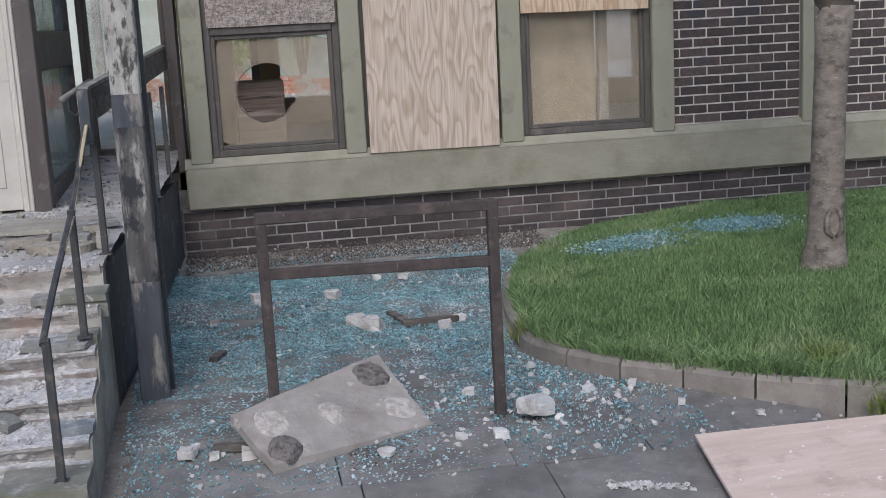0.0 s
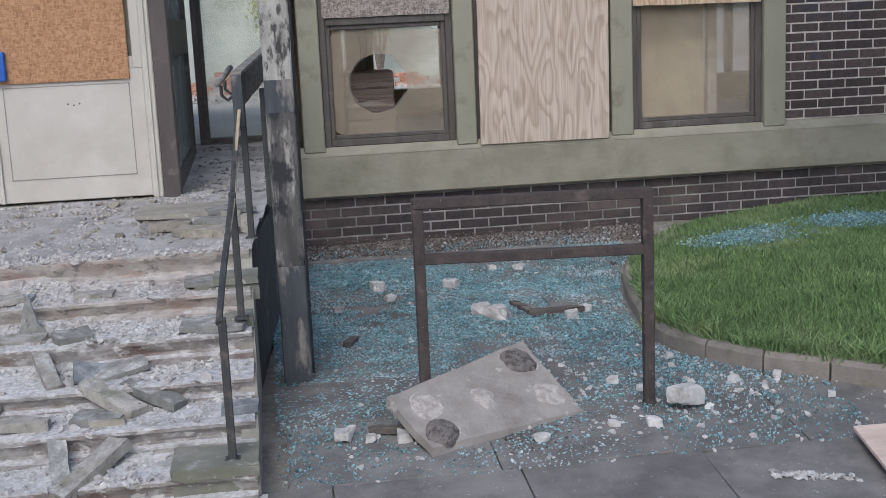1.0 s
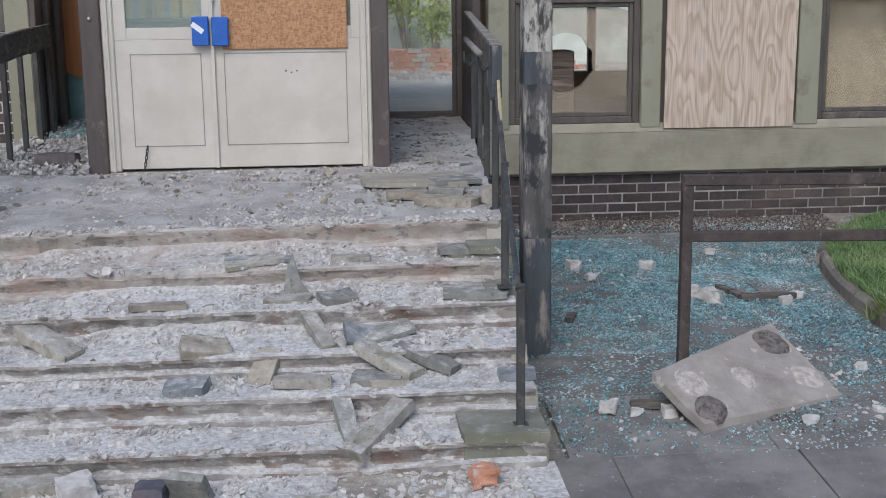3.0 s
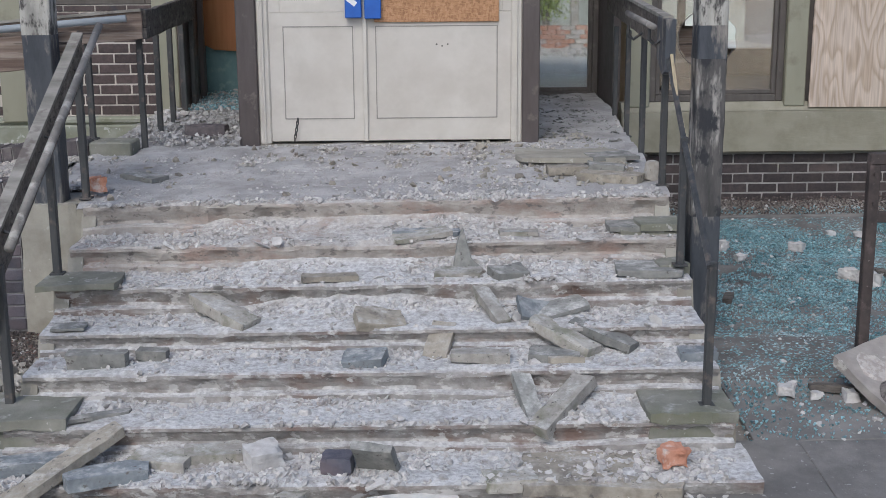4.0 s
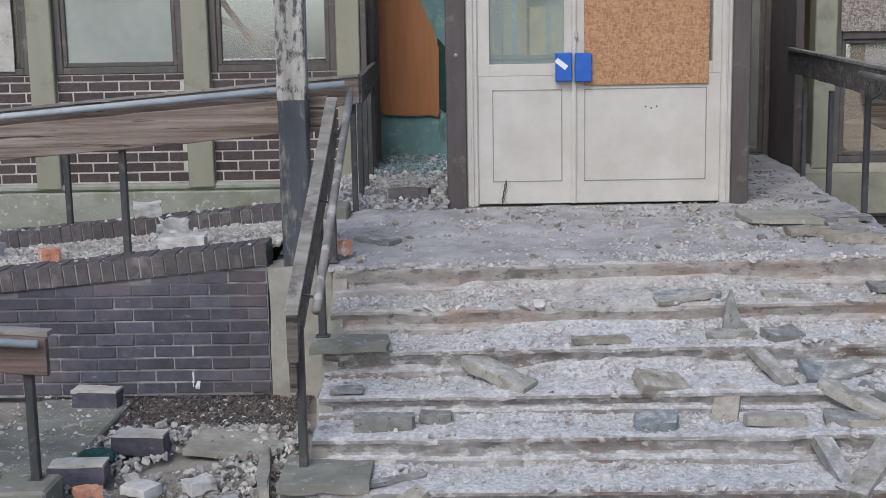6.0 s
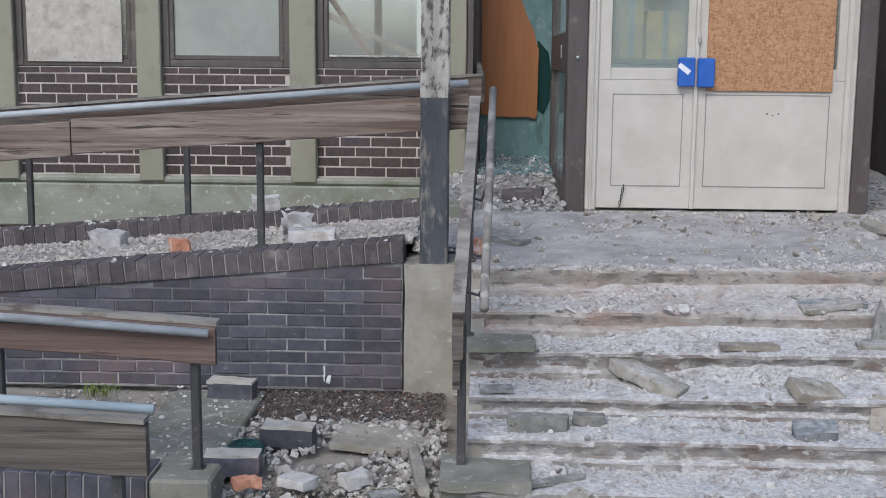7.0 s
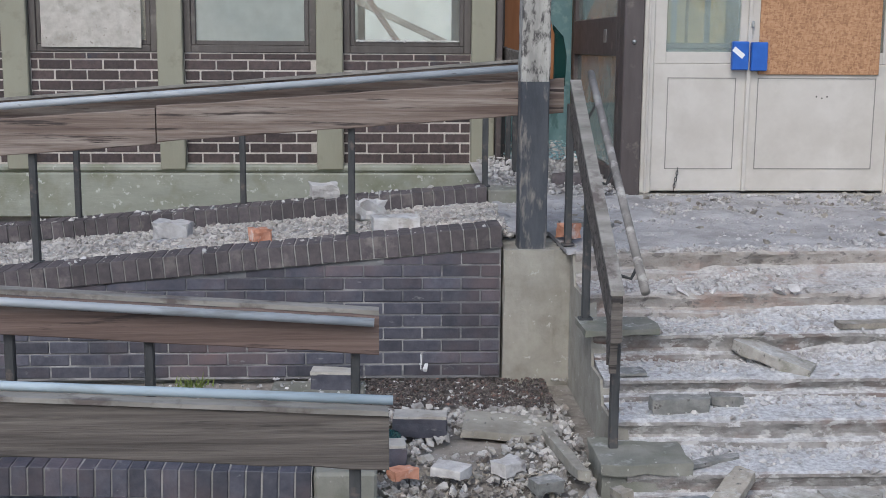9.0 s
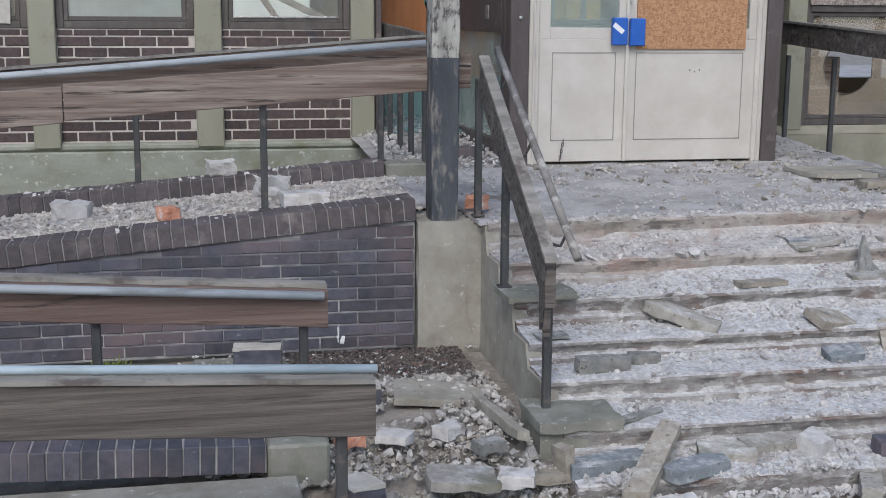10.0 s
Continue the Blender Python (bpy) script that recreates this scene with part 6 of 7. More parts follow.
for row in (
    (-5.12, -4.00, -0.022, (0.42, 0.28, 0.035), -10, 1, 2, M_CONC, "broken flat concrete slab beside the steps"),
    (-5.22, -4.95, -0.07, (0.28, 0.20, 0.04), -6, 0, 4, M_STONE_PALE, "flat broken slab in the rubble heap"),
    (-5.05, -4.70, -0.04, (0.12, 0.10, 0.05), 20, 0, 0, M_SLATE, "grey stone lump in the yard rubble"),
    (-5.42, -4.55, -0.03, (0.15, 0.10, 0.045), -30, 0, 0, M_RUBBLE, "grey stone lump in the yard rubble"),
    (-5.18, -4.52, -0.03, (0.12, 0.09, 0.055), 40, 0, 0, M_RUBBLE, "grey stone lump in the yard rubble"),
    (-5.0, -4.98, -0.08, (0.14, 0.11, 0.055), -14, 0, 0, M_RUBBLE, "grey stone lump in the yard rubble"),
    (-4.93, -4.40, -0.02, (0.05, 0.55, 0.05), 8, 0, 0, M_CONC, "broken concrete edging strip"),
):
    fragment(*row[:4], row[4], row[5], row[6], row[7], row[8], group="yard stones")
fragment(-5.62, -4.62, -0.01, (0.10, 0.07, 0.04), 30, 0, 0, M_BRICKBAT, "orange broken brick piece", "brickbat", "brick", 0.3, "brickbats")
fragment(-6.35, -2.75, ramp_z(-6.35), (0.11, 0.09, 0.08), 30, 0, 0, M_BRICKBAT, "orange broken brick piece on the ramp", "brickbat", "brick", 0.3, "brickbats")
fragment(-5.78, -2.3, ramp_z(-5.78), (0.16, 0.14, 0.12), 10, 0, 0, M_RUBBLE_WHITE, "white rubble lump on the ramp", "rubble_lump", "rubble", 0.6, "rubble lumps")
fragment(-5.62, -2.72, ramp_z(-5.62), (0.26, 0.16, 0.08), 4, 0, 0, M_RUBBLE_WHITE, "white broken block on the ramp", "rubble_lump", "rubble", 0.2, "rubble lumps")
fragment(-6.9, -2.3, ramp_z(-6.9), (0.22, 0.12, 0.10), -14, 0, 0, M_RUBBLE, "pale broken brick on the ramp", "rubble_lump", "rubble", 0.25, "rubble lumps")
fragment(-6.05, -1.80, cop_in(-6.05), (0.17, 0.10, 0.09), 12, 8, 0, M_RUBBLE, "dark and white broken brick on the kerb", "rubble_lump", "rubble", 0.2, "rubble lumps")
tagged(part("iron_bar", tube([(-6.65, -2.62, 0.60), (-6.2, -2.66, 0.635), (-5.75, -2.72, 0.665)], 0.012, 6), M_RUST), "thin rusty bar lying on the ramp rubble", "bar")
bm = bmesh.new()
for k in range(5):
    a = k * 1.256
    tube([(0, 0, 0), (0.02 * math.cos(a), 0.02 * math.sin(a), 0.05), (0.035 * math.cos(a + 0.4), 0.03 * math.sin(a + 0.4), 0.11 + 0.02 * (k % 2))], [0.014, 0.018, 0.004], 5, bm)
ob = tagged(part("torn_paper", bm, M_PAPER), "torn scrap of white paper standing in dirt", "litter")
ob.location = (-5.48, -3.16, 0.0)

# ---- tree ----
tr = thing("tree", "young tree with grey-brown ringed bark on the lawn", "tree", at=(2.46, -2.75, 0.17))
trunk = [(2.45, -2.75, 0.12), (2.455, -2.75, 0.22), (2.465, -2.75, 0.40), (2.47, -2.75, 0.8), (2.48, -2.75, 1.2), (2.495, -2.75, 1.55), (2.51, -2.75, 1.8)]
wpart("trunk", tube(trunk, [0.20, 0.142, 0.115, 0.102, 0.098, 0.102, 0.12], 22), M_BARK, tr, "ringed bark with a healed knot", True)
tips = []
for k, (dx, dy, h) in enumerate(((-0.45, 0.2, 2.2), (0.6, 0.1, 2.4), (0.1, 0.6, 2.6), (0.0, -0.6, 2.3), (-0.7, -0.2, 1.7))):
    b0 = Vector((2.51, -2.75, 1.72))
    pts = [b0 + Vector((dx * f * (0.6 + 0.4 * f), dy * f, h * f)) + 0.06 * Vector((noise.noise(Vector((k, f * 3, 0))), noise.noise(Vector((k, f * 3, 5))), 0)) for f in (0, 0.2, 0.45, 0.7, 1.0)]
    wpart("limb", tube(pts, [0.10, 0.075, 0.055, 0.035, 0.012], 9), M_BARK, tr, smooth=True)
    tips += pts[2:]
    for q in range(4):
        s = pts[2 + q % 3]
        e = s + Vector((random.uniform(-0.7, 0.7), random.uniform(-0.7, 0.7), random.uniform(0.1, 0.7)))
        wpart("branch", tube([s, s.lerp(e, 0.5) + Vector((0, 0, 0.05)), e], [0.025, 0.015, 0.005], 6), M_BARK, tr)
        tips += [e, s.lerp(e, 0.6)]
vs, fs = [], []
for _ in range(5200):
    c = random.choice(tips) + Vector((random.gauss(0, 0.2), random.gauss(0, 0.2), random.gauss(0, 0.17)))
    r = Euler((random.uniform(-1, 1), random.uniform(-1, 1), random.uniform(0, 6.28))).to_matrix()
    s = random.uniform(0.03, 0.055)
    b = len(vs)
    vs += [tuple(c + r @ Vector(p) * s) for p in ((-1, 0, 0), (0, -0.45, 0.08), (1, 0, 0), (0, 0.45, 0.08))]
    fs.append((b, b + 1, b + 2, b + 3))
me = bpy.data.meshes.new("crown")
me.from_pydata(vs, [], fs)
me.materials.append(M_LEAF)
under(new("crown", me), tr)
bm = bmesh.new()
for s in (-1, 1):
    tube([(2.46 + s * 0.012, -2.853, 0.60), (2.46 + s * 0.045, -2.858, 0.54), (2.46 + s * 0.05, -2.863, 0.46), (2.46 + s * 0.01, -2.868, 0.41)], [0.012, 0.018, 0.018, 0.01], 7, bm)
wpart("knot", bm, M_BARK, tr, "raised lips of a healed knot", True)


def weed(x, y, z, n_, h, label):
    def spot():
        return x + random.gauss(0, 0.05), y + random.gauss(0, 0.04), z
    ob = blades("weed", n_, spot, h, M_WEED, label, 0.7)
    ob["category"] = "weed"


weed(1.62, -4.30, 0.09, 160, 0.10, "yellow-green weed growing in the lawn")
weed(1.75, -4.72, -0.02, 150, 0.09, "yellow-green weed at the foot of the kerb")
weed(0.46, -3.1, 0.05, 160, 0.10, "green weed at the kerb")
weed(-6.65, -3.3, 0.0, 70, 0.032, "green moss and weeds by the ramp wall")

# ---- loose rubble ----
def spread(n_, x0, x1, y0, y1, s0, s1, zf=bed_z, ok=None, power=2.2):
    out = []
    for _ in range(n_):
        x, y = random.uniform(x0, x1), random.uniform(y0, y1)
        if ok and not ok(x, y):
            continue
        out.append((x, y, zf(x, y), s0 + (s1 - s0) * random.random() ** power))
    return out


def patchy(x, y):
    return noise.noise(Vector((x * 1.6, y * 2.4, 7))) + 0.5 * noise.noise(Vector((x * 5, y * 6, 2))) > random.uniform(-0.6, 0.35)


def riser_side(x, y):
    """Rubble gathers at the back of each tread."""
    y += skew(x, y)[0]
    for a, b in zip(STEP_Y, STEP_Y[1:]):
        if a <= y < b:
            return random.random() < (0.30 if a > -4.0 else 0.05) + (1.2 if a > -4.2 else 0.8) * ((y - a) / (b - a)) ** 2.4 and y - a > 0.012
    return True


heap("step_rubble", [p for p in spread(52000, SX0 + 0.02, SX1 - 0.02, -5.14, -3.3, 0.005, 0.042, power=3.0) if riser_side(p[0], p[1]) and patchy(p[0], p[1])], M_RUBBLE, "fine pale rubble scattered over the steps", "rubble")
heap("step_lumps", [p for p in spread(520, SX0 + 0.05, SX1 - 0.1, -5.12, -3.3, 0.03, 0.09) if riser_side(p[0], p[1]) and patchy(p[0], p[1])], M_RUBBLE, "pale lumps of plaster and concrete on the steps", "rubble")
heap("step_flakes", [p for p in spread(300, SX0 + 0.05, SX1 - 0.1, -5.12, -3.3, 0.03, 0.11) if patchy(p[1], p[0])], M_RUBBLE, "flat flakes of broken concrete on the steps", "rubble", CHIPS)
heap("landing_rubble", spread(9000, -4.95, -1.80, -3.28, -1.62, 0.005, 0.034, ok=patchy, power=3.2), M_RUBBLE, "fine rubble over the bare landing", "rubble")
# Flat dark green sheet on the teal wall paints the darkness of a hole.
bm = bmesh.new()
f = bm.faces.new([bm.verts.new((x, 0.896, z)) for x, z in ((-4.26, 1.30), (-4.20, 1.26), (-4.15, 1.38), (-4.14, 1.62), (-4.17, 1.78), (-4.26, 1.88))])
ex = bmesh.ops.extrude_face_region(bm, geom=[f])
for v in ex["geom"]:
    if isinstance(v, bmesh.types.BMVert):
        v.co.y -= 0.006
bmesh.ops.recalc_face_normals(bm, faces=bm.faces)
tagged(part("torn_hole", bm, M_GREEN_GLASS), "dark green sheet standing for a dark torn hole beside the veneer board", "board")
heap("recess_rubble", [(x, y, z + 0.05 * random.random(), s) for x, y, z, s in spread(2200, -4.95, -4.17, -1.7, 0.88, 0.012, 0.065)], M_RUBBLE, "rubble heaped in the recess beside the lobby", "rubble")
heap("recess_rubble", spread(700, -2.22, -1.66, -1.6, 0.85, 0.015, 0.07), M_SLATE, "grey stone chips in the narrow recess", "rubble", CHIPS)
heap("ramp_rubble", spread(26000, -9.4, -5.0, -2.97, -1.95, 0.008, 0.05, power=2.6), M_RUBBLE_WARM, "beige rubble covering the ramp", "rubble")
heap("ramp_lumps", spread(150, -9.4, -5.05, -2.95, -1.95, 0.05, 0.11), M_RUBBLE_WARM, "beige lumps of rubble on the ramp", "rubble")
heap("kerb_rubble", [(x, y, cop_in(x) - 0.004, s) for x, y, _, s in spread(150, -9.0, -5.1, -1.92, -1.72, 0.012, 0.06)], M_RUBBLE_WHITE, "small white rubble on the kerb", "rubble")
heap("coping_grit", [(x, y, cop_z(x) - 0.003, s) for x, y, _, s in spread(110, -9.0, -5.1, -3.19, -3.0, 0.008, 0.035)], M_RUBBLE_WHITE, "white grit on the coping", "rubble")
heap("yard_rubble", spread(6500, -6.2, -4.83, -5.6, -3.72, 0.012, 0.06, ground_z, patchy), M_RUBBLE_EARTH, "grey rubble in the yard beside the steps", "rubble")
heap("yard_lumps", spread(120, -5.7, -4.86, -5.5, -3.7, 0.05, 0.11, ground_z, patchy), M_RUBBLE_EARTH, "broken stone lumps in the yard", "rubble")
heap("dark_gravel", spread(6500, -6.05, -4.86, -3.95, -3.21, 0.006, 0.030, ground_z, lambda x, y: y > -3.72 + 0.22 * noise.noise(Vector((x * 4, y * 4, 1)))), M_RUBBLE_DARK, "dark gravel and leaf litter at the ramp wall", "gravel")
heap("front_rubble", spread(9000, -4.9, -1.9, -5.7, -4.75, 0.012, 0.055, ok=patchy), M_RUBBLE, "pale rubble at the foot of the steps", "rubble")
heap("paving_rubble", spread(1500, -1.7, 1.6, -4.75, -0.3, 0.010, 0.045, ok=lambda x, y: not in_lawn(x, y, -0.02)), M_RUBBLE_WHITE, "small white rubble over the paving", "rubble")
heap("sign_rubble", spread(260, -0.5, 0.75, -4.5, -3.4, 0.012, 0.06, ok=lambda x, y: not in_lawn(x, y, -0.02)), M_RUBBLE_WHITE, "white rubble round the sign leg", "rubble")
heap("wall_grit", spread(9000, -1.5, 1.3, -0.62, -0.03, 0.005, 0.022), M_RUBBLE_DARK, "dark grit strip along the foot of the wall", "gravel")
heap("wall_grit_pale", spread(110, -1.5, 1.2, -0.75, -0.03, 0.010, 0.04), M_RUBBLE, "pale grit along the foot of the wall", "gravel")


def crumbs(name, spots, label):
    vs, fs = [], []
    for x, y, z, s in spots:
        a = random.uniform(0, 6.28)
        t1, t2 = random.gauss(0, 0.25), random.gauss(0, 0.25)
        k = random.choice((3, 4, 4))
        b = len(vs)
        for i in range(k):
            t = a + 2 * math.pi * i / k + random.uniform(-0.3, 0.3)
            px, py = s * math.cos(t), s * math.sin(t) * 0.8
            vs.append((x + px, y + py, z + 0.004 + px * t1 + py * t2 + 0.5 * abs(s)))
        vs.append((x, y, z - 0.004))
        fs.append(tuple(range(b, b + k)))
        fs += [(b + i, b + k, b + (i + 1) % k) for i in range(k)]
    me = bpy.data.meshes.new(name)
    me.from_pydata(vs, [], fs)
    me.materials.append(M_GLASS_BITS)
    return tagged(new(name, me), label, "broken glass", kind="stuff")


def glass_ok(x, y):
    if in_lawn(x, y, -0.02):
        return False
    d = 1.0 - max(0.0, (-2.2 - y) / 2.6)
    d *= 1.0 if x < 0.3 else 0.7
    if y > -0.65:
        d *= 0.10
    return random.random() < d * (0.50 + 0.7 * noise.noise(Vector((x * 1.4, y * 1.4, 11))) + 0.6 * noise.noise(Vector((x * 6, y * 6, 4)))) + 0.05


crumbs("glass_crumbs", spread(170000, -1.72, 0.95, -4.75, -0.35, 0.003, 0.0105, ground_z, glass_ok, 1.8), "teal crumbs of shattered safety glass over the paving")
lawn_hits = [(cx + random.gauss(0, 0.42) * rx, cy + random.gauss(0, 0.42) * ry, 0, 0) for cx, cy, rx, ry in BARE[:2] for _ in range(2400)]
crumbs("lawn_glass", [(x, y, lawn_z(x, y) + random.uniform(0, 0.04), random.uniform(0.005, 0.012)) for x, y, _, _ in lawn_hits if in_lawn(x, y, 0.05)], "teal glass crumbs in patches on the grass")
crumbs("recess_glass", [(x, y, z + 0.05, s) for x, y, z, s in spread(1100, -4.75, -4.16, -0.3, 0.85, 0.005, 0.012)], "teal glass crumbs in the recess")
heap("paint_splash", spread(900, 0.30, 0.62, -5.14, -4.96, 0.010, 0.04, lambda x, y: ground_z(x, y) + 0.012, lambda x, y: abs(y + 5.05 + 0.25 * (x - 0.46)) < 0.03 + 0.03 * noise.noise(Vector((x * 9, y * 9, 0)))), M_RUBBLE_WHITE, "crushed white plaster smeared on the paving", "rubble", CHIPS)

# ---- paving slabs ----
pav = thing("pavement", "damp grey paving slabs, some cracked and sunken", "pavement", kind="structure", at=(-0.4, -3.0, 0.0))
rows_y = [-6.9, -6.25, -5.5, -4.72, -4.12, -3.5, -2.9, -2.3, -1.7, -1.15, -0.62]
for j, (y0, y1) in enumerate(zip(rows_y, rows_y[1:])):
    x = (-2.2, -2.3, -2.30, -1.68, -1.72, -1.6, -1.72, -1.5, -1.7, -1.45)[j]
    if y1 <= -4.7:
        x -= 0.0
    while x < 4.4:
        w = random.choice((0.76, 0.9, 0.9, 0.62))
        if j == 2:
            w = 0.80
        a, b = x, x + w
        x += w
        cxm, cym = 0.5 * (a + b), 0.5 * (y0 + y1)
        if in_lawn(cxm, cym, 0.12) or (in_lawn(a, cym, 0.2)):
            continue
        bm = bmesh.new()
        g = 0.003
        pts = [(a + g, y0 + g), (b - g, y0 + g), (b - g, y1 - g), (a + g, y1 - g)]
        dz = random.uniform(-0.007, 0.007)
        tx, ty = random.gauss(0, 0.006), random.gauss(0, 0.006)
        top = [bm.verts.new((px + 0.004 * noise.noise(Vector((px * 9, py * 9, 0))), py + 0.004 * noise.noise(Vector((px * 9, py * 9, 4))), ground_z(max(px, -2.3), py) + dz + tx * (px - cxm) + ty * (py - cym))) for px, py in pts]
        bot = [bm.verts.new(v.co - Vector((0, 0, 0.06))) for v in top]
        bm.faces.new(top)
        for q in range(4):
            bm.faces.new((top[q], bot[q], bot[(q + 1) % 4], top[(q + 1) % 4]))
        bmesh.ops.recalc_face_normals(bm, faces=bm.faces)
        bmesh.ops.bevel(bm, geom=[e for e in bm.edges if e.verts[0] in top and e.verts[1] in top], offset=0.003, segments=1, affect="EDGES")
        wpart("paving_slab", bm, M_FLAG, pav)


# ---- behind the windows ----
lath = tagged(part("fallen_lath", beam((-5.92, 0.05, 2.05), (-5.2, 0.065, 1.72), 0.03, 0.05), M_BOARD_TOP), "pale fallen lath behind the broken pane", "timber", "laths")
tagged(part("fallen_lath", beam((-5.93, 0.045, 2.25), (-5.55, 0.06, 1.70), 0.03, 0.045), M_BOARD), "brown fallen lath behind the broken pane", "timber", "laths")
heap("sill_crumbs", [(random.uniform(-5.88, -5.10), random.uniform(-0.005, 0.03), 1.728, random.uniform(0.008, 0.03)) for _ in range(320)], M_RUBBLE_WHITE, "pale crumbs on the window sill", "rubble")
tagged(part("room_board", box(1.36, 1.98, 0.30, 0.33, 0.80, 2.70, 0.005), M_ROOM), "tan board standing inside the window", "board")
tagged(part("pillar", box(2.02, 2.10, 0.32, 0.40, 0.76, 2.80, 0.005), M_WHITE_BOARD), "pale upright post inside the room", "post")
tagged(part("room_post", box(-0.86, -0.80, 0.75, 0.81, 0.76, 2.80, 0.004), M_FRAME), "dark upright post inside the room", "post")
tagged(part("cabinet", box(-1.02, -0.62, 0.45, 0.80, 0.76, 1.42, 0.01), M_BOARD), "brown cabinet standing inside the broken window", "cabinet")
heap("tan_dirt", spread(900, -5.55, -5.0, -4.95, -4.4, 0.008, 0.03, ground_z), M_STONE_TAN, "tan sandy dirt in the yard", "dirt")
heap("landing_stones", spread(150, -4.9, -1.85, -3.25, -1.7, 0.03, 0.085, ok=patchy, power=1.6), M_STONE_TAN, "brownish broken stones over the bare landing", "rubble")
heap("landing_chips", spread(420, -2.7, -1.85, -3.2, -1.2, 0.015, 0.06, power=1.8), M_CONC, "grey paving chips on the landing", "rubble")

# ---- the garden seen through the glazed passage ----
M_LINO = mat("pale_passage_floor", (0.50, 0.50, 0.46), (0.60, 0.60, 0.56), 3, (0.40, 0.40, 0.36), 4.0, 0.6, 0.5, 0.1, 60)
M_TERRACE = mat("pale_terrace_paving", (0.50, 0.47, 0.41), (0.66, 0.63, 0.56), 2.5, (0.40, 0.37, 0.32), 5.0, 0.6, 0.9, 0.3, 40)
M_GARDEN_WALL = mat("pale_green_render", (0.52, 0.56, 0.50), (0.64, 0.67, 0.61), 2.0, (0.44, 0.48, 0.42), 1.2, 0.6, 0.9, 0.2, 30)
M_SHRUB = mat("yellow_green_leaves", (0.22, 0.30, 0.05), (0.38, 0.45, 0.10), 6, rough=0.6, bump=0.0, island=0.4)
tagged(part("passage_floor", box(-2.7, -1.09, 1.0, ROOM_B + 0.2, 0.764, 0.772, 0), M_LINO), "pale worn floor of the glazed passage", "floor", kind="structure")
tagged(part("terrace_paving", box(-6.0, 3.0, ROOM_B + 0.21, 12.9, 0.742, 0.75, 0), M_TERRACE), "pale sunlit terrace paving strewn with rubble", "pavement", kind="structure")
panel_wall("wall_garden", -6.0, 3.0, 12.9, 13.1, 0.7, 4.6, M_GARDEN_WALL, "pale green rendered garden wall")
for x in (-3.1, -1.62, -0.2):
    tagged(part("garden_post", box(x - 0.07, x + 0.07, 12.2, 12.34, 0.75, 3.6, 0.01), M_WHITE_BOARD), "pale upright post before the garden wall", "post", "garden posts")
low_wall = thing("wall_garden_low", "low broken brick wall on the terrace", "wall", kind="structure")
for k in range(5):
    for q in range(22 - 3 * k):
        x = -3.3 + 0.235 * q + (0.117 if k % 2 else 0.0) + 0.2 * k
        wpart("brick", box(x, x + 0.222, 10.6, 10.72, 0.75 + 0.075 * k, 0.817 + 0.075 * k, 0.004), M_BRICKBAT if (q + k) % 3 else M_RUBBLE_WARM, low_wall)
heap("terrace_rubble", spread(900, -4.0, 1.0, 8.2, 10.5, 0.03, 0.16, lambda x, y: 0.75), M_RUBBLE_WARM, "sunlit rubble scattered on the terrace", "rubble")


def shrub(x, y, z, high, wide, count):
    sb = thing("shrub", "leafy yellow-green shrub against the garden wall", "shrub", "garden shrubs", at=(x, y, z))
    ends = []
    for k in range(6):
        e = Vector((x + random.uniform(-1, 1) * wide, y + random.uniform(-0.3, 0.3) * wide, z + high * random.uniform(0.55, 1.0)))
        b = Vector((x, y, z))
        m = b.lerp(e, 0.5) + Vector((0, 0, 0.15 * high))
        wpart("stem", tube([b, m, e], [0.025, 0.016, 0.006], 6), M_BARK, sb)
        ends += [m, m.lerp(e, 0.5), e]
    vs, fs = [], []
    for _ in range(count):
        c = random.choice(ends) + Vector((random.gauss(0, 0.14), random.gauss(0, 0.14), random.gauss(0, 0.16)))
        r = Euler((random.uniform(-1.2, 1.2), random.uniform(-1.2, 1.2), random.uniform(0, 6.28))).to_matrix()
        q = random.uniform(0.03, 0.06)
        b = len(vs)
        vs += [tuple(c + r @ Vector(p) * q) for p in ((-1, 0, 0), (0, -0.5, 0.1), (1, 0, 0), (0, 0.5, 0.1))]
        fs.append((b, b + 1, b + 2, b + 3))
    me = bpy.data.meshes.new("leaves")
    me.from_pydata(vs, [], fs)
    me.materials.append(M_SHRUB)
    under(new("leaves", me), sb)


shrub(-1.25, 12.0, 0.75, 2.4, 0.45, 1500)
shrub(-0.75, 11.7, 0.75, 1.5, 0.4, 900)
shrub(0.35, 12.1, 0.75, 2.2, 0.5, 1200)

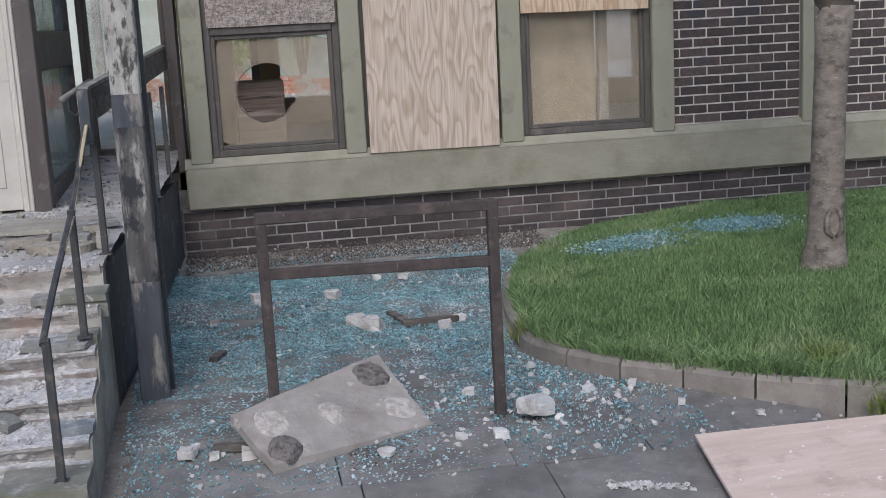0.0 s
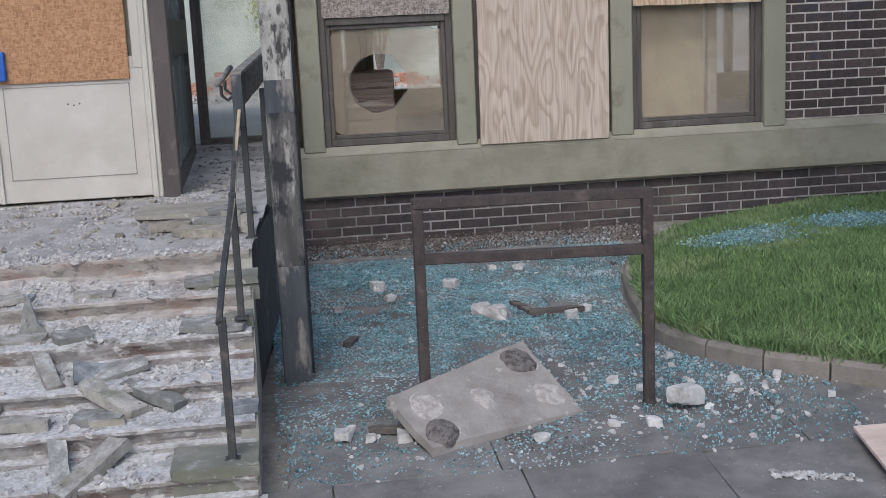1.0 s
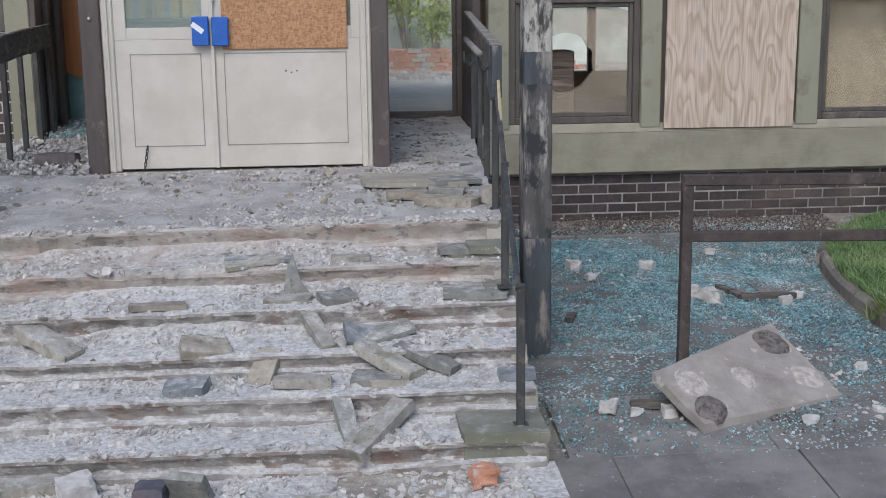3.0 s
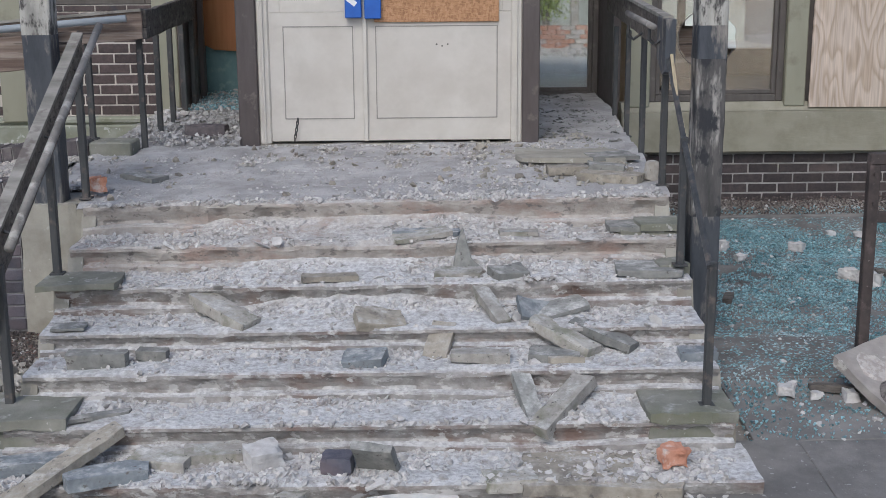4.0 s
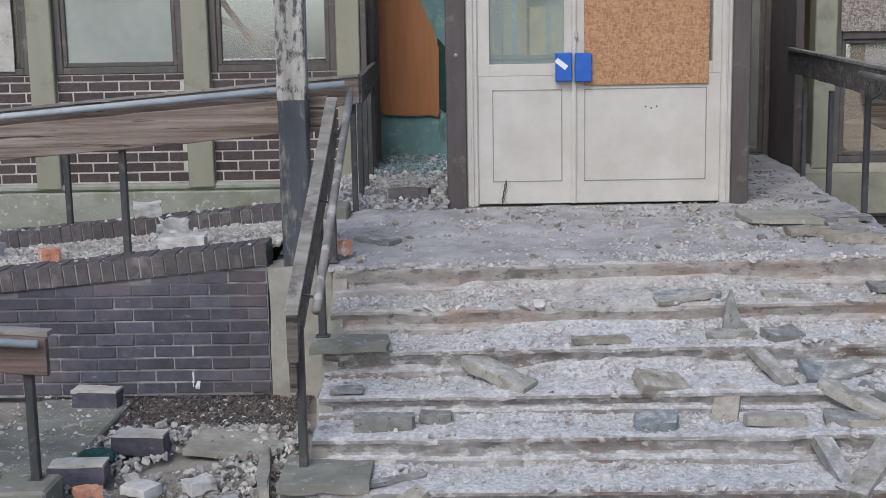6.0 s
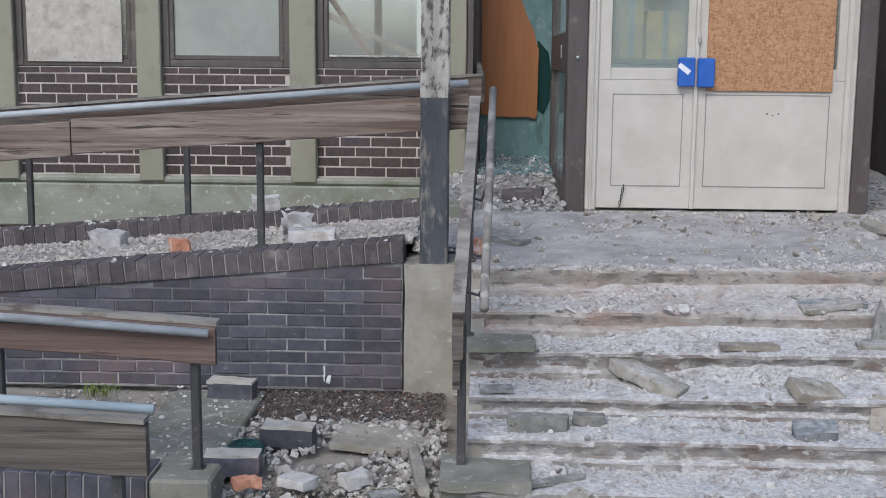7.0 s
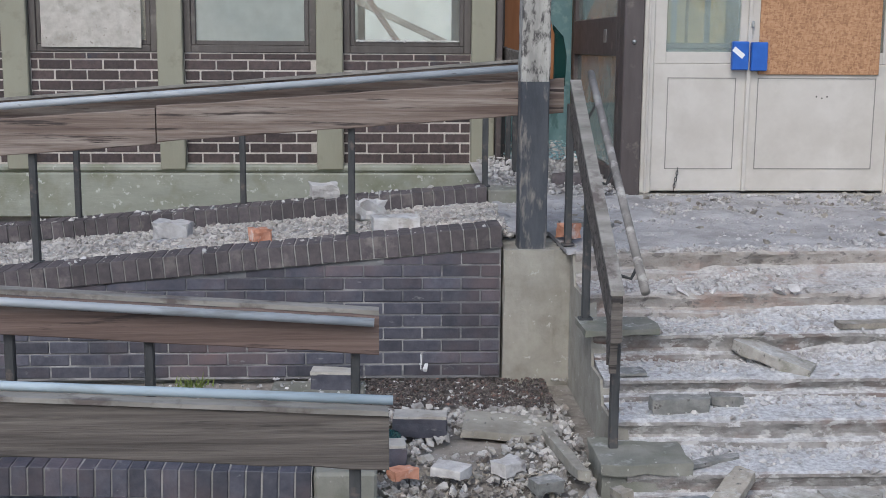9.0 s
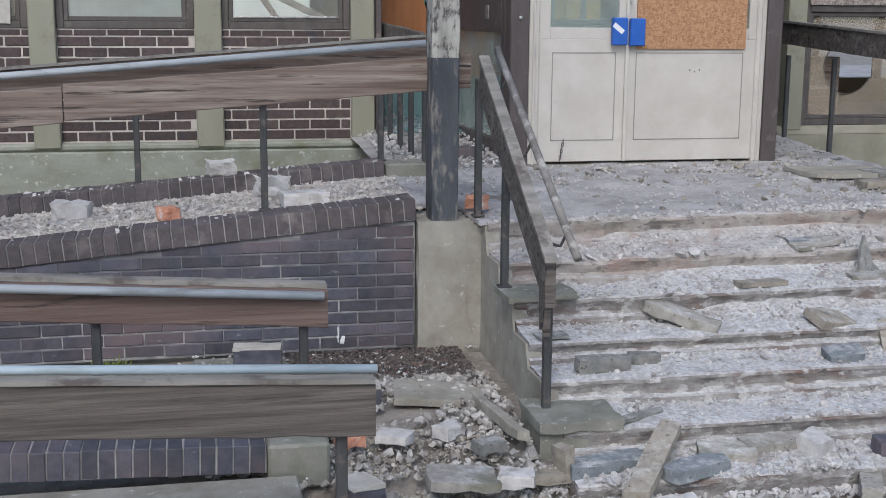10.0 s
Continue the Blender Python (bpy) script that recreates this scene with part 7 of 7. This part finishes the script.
# edging and gravel on the paving
edging = thing("edging", "low dark stone edging before the gravel strip", "edging", kind="structure")
for x in span(-1.45, 0.65, 0.62)[:-1]:
    wpart("edging_stone", box(x + 0.004, x + 0.616, -0.70, -0.645, 0.0, 0.095, 0.006), M_FLAG, edging)
heap("slab_gravel", spread(900, -0.72, -0.16, -4.60, -4.25, 0.004, 0.02, ground_z, lambda x, y: y < -4.22 - 0.5 * abs(x + 0.42) + 0.1), M_RUBBLE_DARK, "dark gravel in a broken spot of the paving", "gravel")
heap("yard_grit", spread(900, -7.3, -5.75, -4.5, -3.24, 0.006, 0.035, lambda x, y: 0.022 if -6.25 < x < -5.78 else ground_z(x, y) - 0.02), M_RUBBLE_WHITE, "white grit over the path and dirt", "rubble")
heap("litter_flakes", spread(260, -6.0, -4.9, -3.95, -3.25, 0.02, 0.06, ground_z), M_RUBBLE_WHITE, "pale flakes among the dark gravel", "rubble", CHIPS)

# inside the lobby, behind the door light
M_CARTON = mat("yellowish_carton", (0.62, 0.45, 0.20), (0.72, 0.55, 0.28), 5, rough=0.8, bump=0.05)
tagged(part("lobby_screen", box(-4.05, -2.34, 0.20, 0.26, 0.77, 2.85, 0.005), M_ROOM), "tan partition at the back of the lobby", "partition", kind="structure")
cab = thing("lobby_cabinet", "grey cabinet standing inside the lobby", "cabinet", at=(-3.6, -0.8, 0.77))
wpart("body", box(-4.0, -3.30, -1.0, -0.6, 0.77, 1.70, 0.008), M_CONC_MOSS, cab)
wpart("top_board", box(-4.02, -3.28, -1.02, -0.58, 1.70, 1.73, 0.005), M_BOARD_TOP, cab)
for x0, x1, z1 in ((-3.78, -3.62, 2.20), (-3.60, -3.34, 2.05), (-3.98, -3.84, 1.86)):
    cb = thing("carton", "yellowish cardboard carton on the lobby cabinet", "carton", "cartons", at=(0.5 * (x0 + x1), -0.8, 1.73))
    wpart("box_body", box(x0, x1, -0.98, -0.72, 1.73, z1, 0.004), M_CARTON, cb)
    wpart("tape", box(0.5 * (x0 + x1) - 0.02, 0.5 * (x0 + x1) + 0.02, -0.983, -0.98, 1.73, z1, 0), M_STEEL, cb, "greyish tape")

clumps = []
for row, y in enumerate((-1.80, -2.02, -2.30)):
    for k in range(11):
        cx, cy = -4.0 + 0.185 * k + 0.09 * (row % 2) + random.uniform(-0.03, 0.03), y + random.uniform(-0.05, 0.05)
        for _ in range(random.randrange(8, 34)):
            x, yy = cx + random.gauss(0, 0.035), cy + random.gauss(0, 0.03)
            clumps.append((x, yy, bed_z(x, yy) + random.uniform(0.0, 0.015), random.uniform(0.008, 0.034)))
heap("mortar_clumps", clumps, M_RUBBLE_EARTH, "clumps of broken bedding mortar left on the landing", "rubble")
